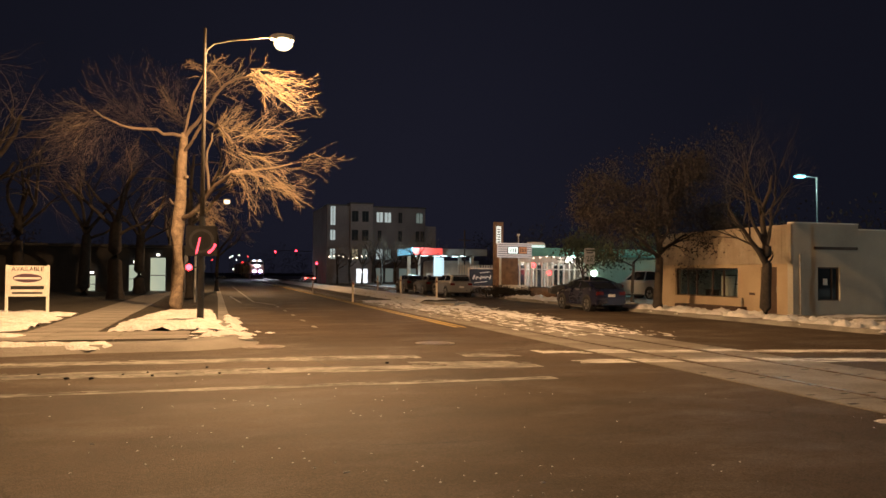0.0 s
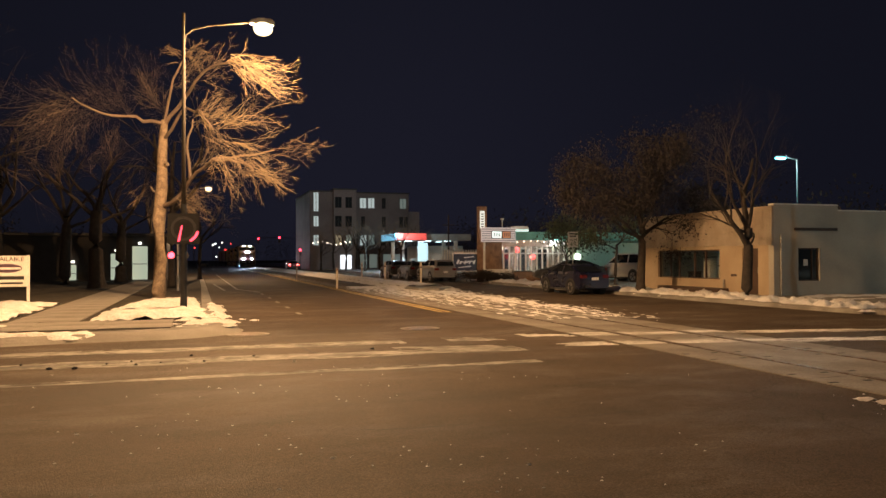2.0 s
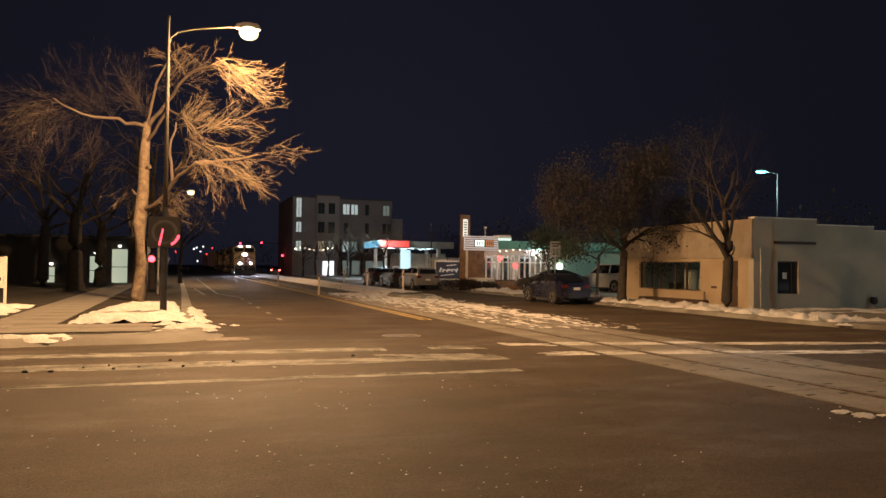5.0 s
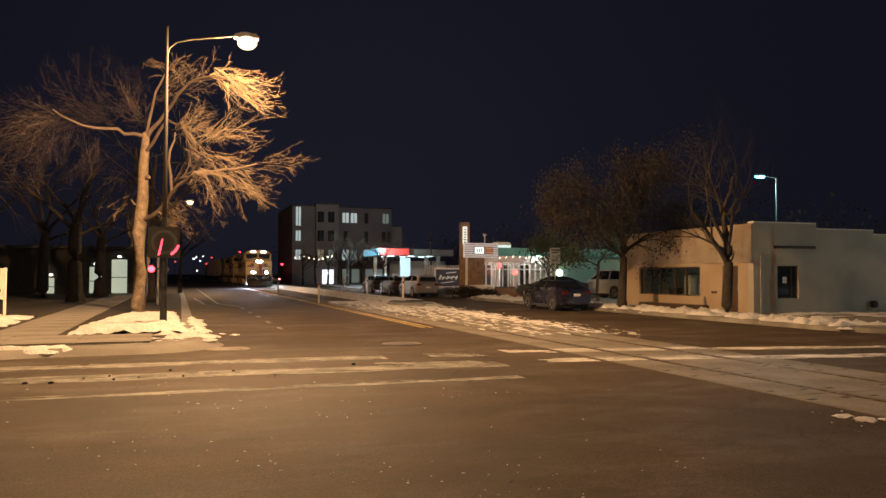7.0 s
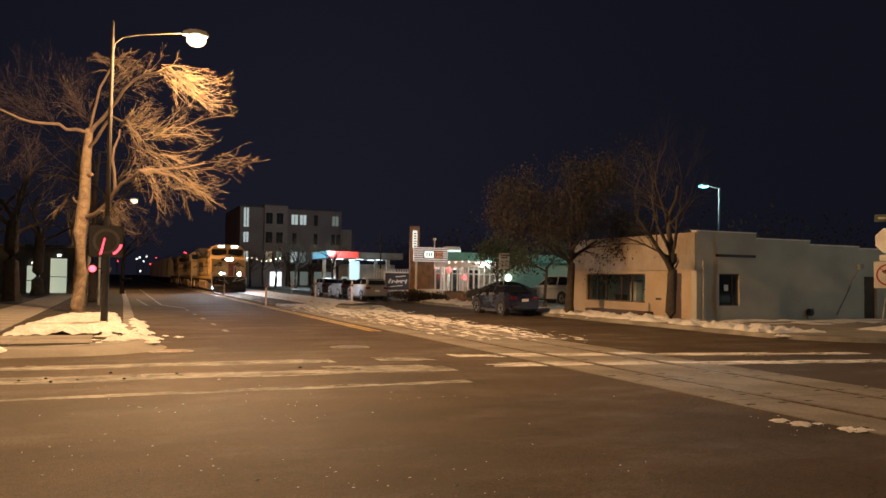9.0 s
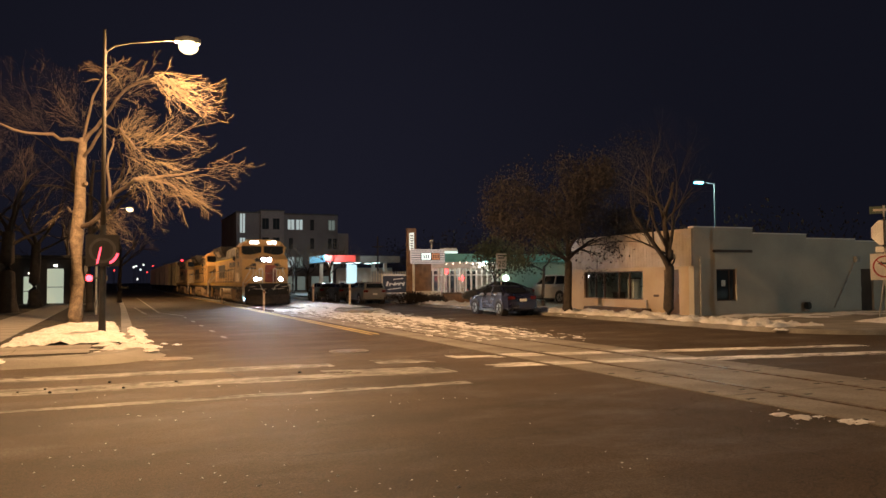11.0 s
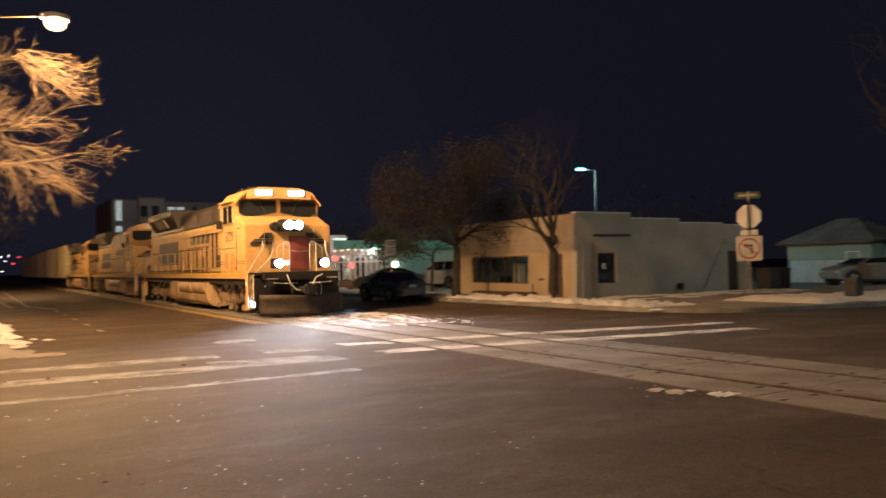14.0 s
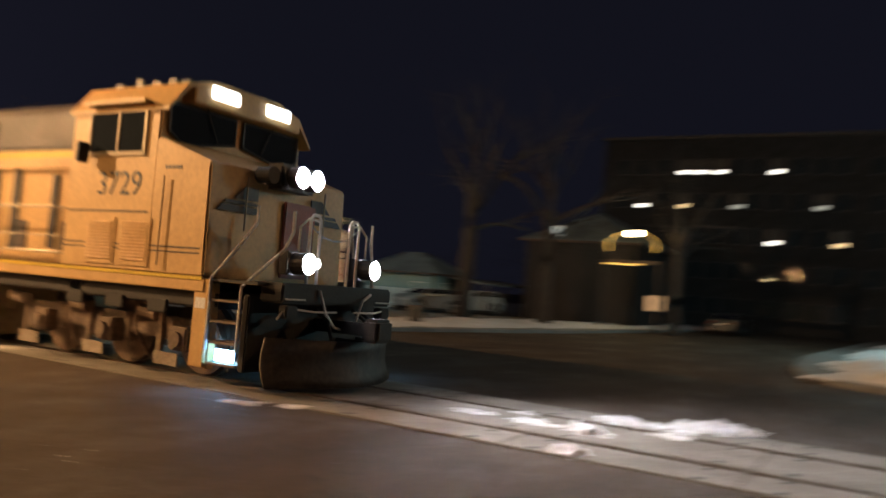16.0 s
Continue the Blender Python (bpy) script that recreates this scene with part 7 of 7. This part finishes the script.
signal((19.2, 148.0, 0), -9.5, [(-8.5, 5.5), (-4.7, 5.7), (-0.2, 4.3)], "mast-arm traffic signal showing red")
signal((16.1, 130.0, 0), 0, [(0, 3.2)], "post-mounted traffic signal showing red", 3.4)
signal((19.8, 140.0, 0), 0, [(0, 3.0)], "post-mounted traffic signal showing red", 3.3)
cf = thing("crossing_flasher", pose(-0.9, 40.0, 0.13), "railway crossing post with a red flashing lamp", "crossing signal")
part("post", rod(bmesh.new(), (0, 0, 0), (0, 0, 2.6), 0.06), GALV, cf)
part("crossbar", bx(bmesh.new(), -0.4, 0.4, -0.06, 0.02, 1.68, 1.76, 0.01), DARK_STEEL, cf)
for x in (-0.3, 0.3):
    hd = part("lamp_hood", rod(bmesh.new(), (x, -0.14, 1.72), (x, 0.02, 1.72), 0.2, n=16), DARK_STEEL, cf)
    part("lens", rod(bmesh.new(), (x, -0.16, 1.72), (x, -0.141, 1.72), 0.15, n=16), glow("flasher_lens", (1.0, 0.025, 0.04), 16.0) if x < 0 else TAIL, hd, "red flasher lens")

# ---- marker posts on the median ----
MARK = mat("pale_marker_post", (0.55, 0.46, 0.36), 0.6)
for x, y in ((7.42, 43.4), (12.3, 43.5), (12.1, 51.7), (12.2, 60.0), (7.42, 62.0)):
    mp = thing("marker_post", pose(x, y, 0.1 if x > 8 else 0.0), "slim pale marker post on the median", "marker post", "median marker posts")
    part("post", bx(bmesh.new(), -0.055, 0.055, -0.03, 0.03, 0, 1.35 if x > 8 else 1.15, 0.015), MARK, mp)
    part("reflector", box(-0.04, 0.04, -0.036, -0.03, 1.0, 1.12), TAIL, mp)

# ---- corner lot to the west ----
av = thing("for_sale_sign", pose(-6.05, 29.3, 0.13, 0, 0, 3), "white real-estate board on two posts standing in snow", "sign")
for x in (-0.62, 0.62):
    part("post", bx(bmesh.new(), x - 0.045, x + 0.045, -0.045, 0.045, 0, 1.68, 0.01), WHITE, av)
bd = part("board", bx(bmesh.new(), -0.57, 0.57, -0.03, 0.03, 0.62, 1.66, 0.008), WHITE, av, "white printed board")
tx = writing("AVAILABLE", 0.2)
tx.transform(Matrix.Translation((0, -0.034, 1.54)))
part("lettering", tx, mat("brown_print", (0.06, 0.03, 0.03), 0.6), bd)
bm = rod(bmesh.new(), (0, -0.036, 0), (0, -0.031, 0), 0.2, n=28)
el = part("emblem", bm, mat("maroon_print", (0.10, 0.05, 0.08), 0.6), bd, "dark oval emblem")
el.matrix_local = Matrix.Translation((0, 0, 1.24)) @ Matrix.Diagonal((2.2, 1, 0.75, 1))
part("emblem_bar", box(-0.4, 0.4, -0.042, -0.037, 1.2, 1.27), WHITE, bd)
part("text_bar", bx(bmesh.new(), -0.5, 0.5, -0.036, -0.031, 0.86, 0.98), BLACK_PAINT, bd)
part("text_bar", bx(bmesh.new(), -0.46, 0.46, -0.036, -0.031, 0.71, 0.77), BLACK_PAINT, bd)

# lighter twig colour stands in for faint lamp light on the nearer crowns
FAINT_LIT_TWIG = mat('faintly_lit_twigs', (0.16, 0.12, 0.09), 0.9, c2=(0.10, 0.075, 0.06), scale=2, bump=0)
bare = [((0.5, 0.1, 1.0), 3.4, 0.13, 3.6), ((-0.5, -0.2, 1.0), 3.4, 0.13, 3.8), ((0.1, -0.6, 0.9), 3.2, 0.12, 4.0), ((-0.2, 0.5, 1.0), 3.3, 0.12, 4.0), ((0.8, -0.3, 0.5), 3.0, 0.1, 3.4)]
for i, (x, y, r, s) in enumerate(((-5.2, 46.0, 0.42, 1.0), (-4.9, 57.0, 0.38, 1.0), (-7.6, 52.0, 0.36, 1.0), (-12.0, 43.0, 0.22, 1.45), (-16.5, 46.0, 0.3, 1.2), (-4.4, 84.0, 0.35, 1.1), (-13.0, 60.0, 0.4, 1.3), (-1.3, 45.0, 0.2, 1.2))):
    tree(40 + i, (x, y, 0.1), r, 4.2 * s, [(d, l * s, rr * s, z * s) for d, l, rr, z in bare], 4, DARK_BARK, FAINT_LIT_TWIG if y < 50 else DARK_BARK, "dark bare tree on the unlit lot", kids=(2, 4))
for i, (x, y, s) in enumerate(((0.2, 64.0, 0.8), (22.0, 112.0, 0.8), (19.0, 104.0, 0.7), (22.5, 88.0, 0.7), (18.6, 112.0, 0.7), (24.5, 108.0, 0.7), (20.4, 98.0, 0.75), (26.8, 110.0, 0.8), (29.5, 108.0, 0.8), (17.6, 117.0, 0.6), (23.2, 116.0, 0.65))):
    tree(60 + i, (x, y, 0.1), 0.16, 4.2 * s, [(d, l * s, rr * s, z * s) for d, l, rr, z in bare], 3, DARK_BARK, TWIG, "slender bare street tree farther down the street")
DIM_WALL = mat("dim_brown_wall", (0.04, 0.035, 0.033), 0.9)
hb = thing("garage_row", pose(0, 0, 0), "dim low building with bright lit garage doors behind trees", "building")
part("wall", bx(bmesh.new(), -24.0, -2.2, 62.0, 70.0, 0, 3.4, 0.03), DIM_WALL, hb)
part("roof", bx(bmesh.new(), -24.3, -1.9, 61.6, 70.3, 3.41, 3.6, 0.03), DARK_STEEL, hb)
# door panels emit, standing in for the light there; the lamps above are added
LIT_DOOR = glow("lit_garage_door", (0.85, 0.95, 0.72), 0.45)
for x, w, z in ((-8.58, 0.45, 1.3), (-5.65, 0.8, 2.1), (-4.05, 1.05, 2.65)):
    d = part("garage_door", bx(bmesh.new(), x - w / 2, x + w / 2, 61.9, 61.99, 0.2, z, 0.02), LIT_DOOR, hb, "pale lit garage door")
    part("panel_line", box(x - w / 2, x + w / 2, 61.885, 61.9, z * 0.5, z * 0.5 + 0.05), mat_hatch, d)
    part("lamp", bx(bmesh.new(), x - 0.12, x + 0.12, 61.8, 61.99, z + 0.15, z + 0.3, 0.02), glow("added_door_lamp", (1, 0.95, 0.85), 3.0), hb)

# ---- side street to the east ----
HOUSE = mat("teal_grey_siding", (0.20, 0.30, 0.29), 0.75, c2=(0.16, 0.24, 0.23), scale=0.8)
ROOF = mat("snowy_shingles", (0.13, 0.16, 0.17), 0.85, c2=(0.07, 0.08, 0.085), scale=0.9)


def hip_house(name, x0, x1, y0, y1, eave, peak, wall_mat, label):
    h = thing(name, pose(0, 0, 0), label, "house")
    part("wall", bx(bmesh.new(), x0, x1, y0, y1, 0.1, eave, 0.02), wall_mat, h)
    for k in range(int((eave - 0.3) / 0.25)):
        part("clapboard", box(x0 - 0.02, x1 + 0.02, y0 - 0.02, y1 + 0.02, 0.3 + k * 0.25, 0.33 + k * 0.25), wall_mat, h)
    bm = bmesh.new()
    o, cx, cy = 0.45, (x0 + x1) / 2, (y0 + y1) / 2
    q = min(x1 - x0, y1 - y0) / 2
    c = [bm.verts.new(p) for p in ((x0 - o, y0 - o, eave), (x1 + o, y0 - o, eave), (x1 + o, y1 + o, eave), (x0 - o, y1 + o, eave))]
    t = [bm.verts.new(p) for p in ((cx - max(0, (x1 - x0) / 2 - q), cy - max(0.01, (y1 - y0) / 2 - q), peak), (cx + max(0.01, (x1 - x0) / 2 - q), cy + max(0.01, (y1 - y0) / 2 - q), peak))]
    for f in ((c[0], c[1], t[1], t[0]), (c[1], c[2], t[1]), (c[2], c[3], t[0], t[1]), (c[3], c[0], t[0]), (c[3], c[2], c[1], c[0])):
        bm.faces.new(f)
    part("roof", bm, ROOF, h, "shallow hipped roof dusted with snow")
    part("eave_board", bx(bmesh.new(), x0 - 0.45, x1 + 0.45, y0 - 0.47, y0 - 0.40, eave - 0.14, eave - 0.01, 0.01), TRIM_DARK, h)
    part("eave_board", bx(bmesh.new(), x0 - 0.47, x0 - 0.40, y0 - 0.4, y1 + 0.45, eave - 0.14, eave - 0.01, 0.01), TRIM_DARK, h)
    return h


ho = hip_house("bungalow", 41.9, 45.8, 24.8, 30.0, 2.5, 3.85, HOUSE, "teal-grey bungalow with a low hipped roof")
lit_window(ho, "x", 24.79, 43.2, 44.0, 1.0, 1.95, WIN_LIT[2], (), WHITE)
lit_window(ho, "y", 41.89, 25.5, 26.3, 1.0, 1.9, WIN_LIT[2], (), WHITE)
part("porch_roof", prism(bmesh.new(), [(21.6, 2.0), (24.8, 2.3), (24.8, 2.4), (21.6, 2.1)], "x", 43.0, 52.0), ROOF, ho)
for x in (43.3, 46.0, 49.0, 51.8):
    part("porch_post", bx(bmesh.new(), x - 0.07, x + 0.07, 21.75, 21.9, 0.13, 2.0, 0.01), TRIM_DARK, ho)
pf = thing("board_fence", pose(41.3, 25.0, 0.13), "pale weathered board fence beside the bungalow", "fence")
for i in range(22):
    part("slat", bx(bmesh.new(), -0.02, 0.02, 0.0 + i * 0.2, 0.18 + i * 0.2, 0.02, 1.3, 0.005), WHITE, pf)
part("rail", bx(bmesh.new(), 0.02, 0.06, 0, 4.4, 0.9, 1.0, 0.005), WHITE, pf)
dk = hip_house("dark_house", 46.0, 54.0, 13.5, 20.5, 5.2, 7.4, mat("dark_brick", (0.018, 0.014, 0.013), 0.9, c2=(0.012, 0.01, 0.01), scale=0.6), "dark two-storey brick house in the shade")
lit_window(dk, "y", 45.99, 18.2, 18.9, 5.4, 6.1, WIN_LIT[0], (), WHITE)
# gold string lights round a porch
gl = thing("light_garland", pose(43.0, 12.8, 0), "gold string lights hung in an arch on a porch", "string lights")
GOLD = glow("gold_bulb", (1.0, 0.58, 0.13), 3.0)
for s in (-1, 1):
    part("porch_post", bx(bmesh.new(), -0.12, 0.12, s * 1.6 - 0.12, s * 1.6 + 0.12, 0.1, 4.0, 0.02), DARK_BARK, gl)
part("porch_beam", bx(bmesh.new(), -0.12, 0.12, -1.7, 1.7, 3.8, 4.0, 0.02), TRIM_DARK, gl)
for i in range(26):
    a = radians(-20 + 220 * i / 25)
    part("bulb", rod(bmesh.new(), (-0.14, -1.35 * math.cos(a), 4.75 + 0.8 * math.sin(a)), (-0.14, -1.35 * math.cos(a), 4.82 + 0.8 * math.sin(a)), 0.035, n=6), GOLD, gl)
for i in range(16):
    part("bulb", rod(bmesh.new(), (-0.16, 1.4 - i * 0.13, 3.72), (-0.16, 1.4 - i * 0.13, 3.79), 0.035, n=6), GOLD, gl)
part("lantern", bx(bmesh.new(), -0.1, 0.1, -0.45, 0.35, 5.35, 5.65, 0.04), glow("porch_lantern", (1.0, 0.78, 0.40), 30.0), gl, "bright warm porch lantern")
lamp("porch_light", (42.5, 12.8, 5.2), 160, (1.0, 0.66, 0.28))
sb = thing("lit_box_sign", pose(43.4, 11.4, 0.13), "small amber lit box sign on a post", "sign")
part("post", bx(bmesh.new(), -0.05, 0.05, -0.05, 0.05, 0, 1.2, 0.01), DARK_STEEL, sb)
part("case", bx(bmesh.new(), -0.1, 0.1, -0.5, 0.5, 1.1, 2.05, 0.02), DARK_STEEL, sb)
part("face", bx(bmesh.new(), -0.112, -0.101, -0.44, 0.44, 1.16, 1.99, 0.005), glow("amber_face", (1.0, 0.6, 0.3), 0.5), sb)
for i, (x, y, r, s) in enumerate(((33.8, 18.2, 0.42, 1.3), (37.6, 15.6, 0.34, 1.3), (44.5, 10.6, 0.3, 1.2))):
    tree(80 + i, (x, y, 0.1), r, 4.6 * s, [(d, l * s, rr * s, z * s) for d, l, rr, z in bare], 3, DARK_BARK, DARK_BARK, "thick dark bare tree on the snowy verge", kids=(2, 4))
tw = thing("hillside_flats", pose(0, 0, 0), "dark distant flats with scattered lit windows", "building")
# even near-black base colour behind the window panes
part("wall", bx(bmesh.new(), 70.0, 86.0, -6.0, 24.0, 0, 16.5, 0.05), mat("near_black_wall", (0.018, 0.017, 0.018), 0.9, c2=(0.012, 0.011, 0.012)), tw)
part("roof", bx(bmesh.new(), 69.8, 86.2, -6.2, 24.2, 16.51, 16.8, 0.03), DARK_STEEL, tw)
LITW = {(13.6, 4): 0, (15.2, 4): 0, (16.6, 4): 0, (16.6, 3): 1, (15.0, 3): 0, (12.0, 3): 2, (20.2, 3): 0, (9.0, 4): 0, (5.5, 3): 2, (9.0, 2): 0, (4.0, 2): 1, (-1.0, 3): 0}
for y in (-4.0, -1.0, 1.5, 4.0, 5.5, 7.2, 9.0, 10.6, 12.0, 13.6, 15.2, 16.6, 18.4, 20.2, 22.0):
    for fl in range(5):
        k = LITW.get((y, fl))
        w = part("window", bx(bmesh.new(), 69.94, 70.02, y - 0.55, y + 0.55, 1.3 + 3.0 * fl, 2.7 + 3.0 * fl, 0.01), DARK_STEEL, tw)
        part("pane", box(69.92, 69.94, y - 0.48, y + 0.48, 1.36 + 3.0 * fl, 1.7 + 3.0 * fl if k is not None else 2.64 + 3.0 * fl), WINDOW if k is None else glow("far_window", ((1.0, 0.95, 0.85), (1.0, 0.7, 0.35), (0.7, 0.7, 0.6))[k], (2.2, 1.2, 0.5)[k]), w)

# ---- distance ----
rng = random.Random(31)


def far_woods(name, pts, label):
    verts, faces = [], []
    for x, y, h in pts:
        for _ in range(620):
            a, r = rng.uniform(0, 6.28), rng.uniform(0, 1) ** 0.5
            c = Vector((x + 0.42 * h * r * math.cos(a), y + 0.42 * h * r * math.sin(a), h * (0.1 + 0.9 * rng.random() ** 1.5) * (1.05 - 0.4 * r)))
            q = Euler((rng.uniform(0, 6.3), rng.uniform(0, 6.3), 0)).to_matrix()
            s = rng.uniform(0.06, 0.22)
            k = len(verts)
            verts += [tuple(c + q @ Vector(v)) for v in ((-s, 0, 0), (0, -0.5 * s, 0), (s, 0, 0), (0, 0.5 * s, 0))]
            faces.append((k, k + 1, k + 2, k + 3))
    me = bpy.data.meshes.new(name)
    me.from_pydata(verts, [], faces)
    me.materials.append(DARK_BARK)
    return tagged(new(name, me), label, "woods", kind="stuff")


far_woods("far_woods", [(x + rng.uniform(-2, 2), 215 + rng.uniform(-12, 12) + 0.1 * abs(x), rng.uniform(7, 13)) for x in range(-150, 200, 4) if not -3 < x < 12], "dark distant trees at the end of the street")
far_woods("far_woods", [(rng.uniform(34, 60), y, rng.uniform(7, 11)) for y in range(42, 200, 4)], "dark trees behind the shops")
far_woods("far_woods", [(rng.uniform(-40, -18), y, rng.uniform(7, 11)) for y in range(30, 200, 4)], "dark trees behind the corner lot")
far_woods("far_woods", [(rng.uniform(90, 120), y, rng.uniform(8, 14)) for y in range(-90, 60, 5)], "dark trees at the end of the side street")
for i in range(10):
    fl = thing("far_lamp", pose(rng.uniform(-3, 9), 195 + 4 * i, 0), "tiny far street lamp glowing at the street's end", "street lamp", "far lamps")
    hgt = rng.uniform(2, 7)
    part("pole", rod(bmesh.new(), (0, 0, 0), (0, 0, hgt), 0.06, n=6), DARK_STEEL, fl)
    bm = bmesh.new()
    bmesh.ops.create_icosphere(bm, subdivisions=1, radius=0.22)
    g = part("globe", bm, glow("far_globe", ((1, 0.9, 0.8), (1, 0.05, 0.05), (0.9, 0.95, 1.0))[i % 3], 3.0), fl)
    g.location = (0, 0, hgt + 0.18)


def motions():
    """The train rolls down the street towards the crossing."""
    run = [(0.0, 184.0), (1.5, 164.5), (3.5, 136.5), (7.0, 96.3), (8.5, 79.5), (9.0, 74.0), (11.5, 48.1), (12.5, 39.0), (13.5, 29.6), (14.0, 25.1), (14.5, 20.6),
           (15.0, 16.05), (15.5, 11.6), (16.0, 7.2)]
    train = [(lead, 0.0), (second, LOCO_PITCH), (third, 2 * LOCO_PITCH)]
    y = 3 * LOCO_PITCH
    for c in cars:
        train.append((c, y))
        y += 19.2
    for ob, back in train:
        walk(ob, [(t, pose(TRACK, s + back, 0.02)) for t, s in run])
    ts, ss = [t for t, _ in run], [s for _, s in run]
    steps = [(t, float(np.interp(t, ts, ss))) for t in np.linspace(0, 16, 481)]
    for w in lead_wheels:
        walk(w, [(t, pose(*w.location, math.degrees((s - 184.0) / 0.53))) for t, s in steps])


motions()
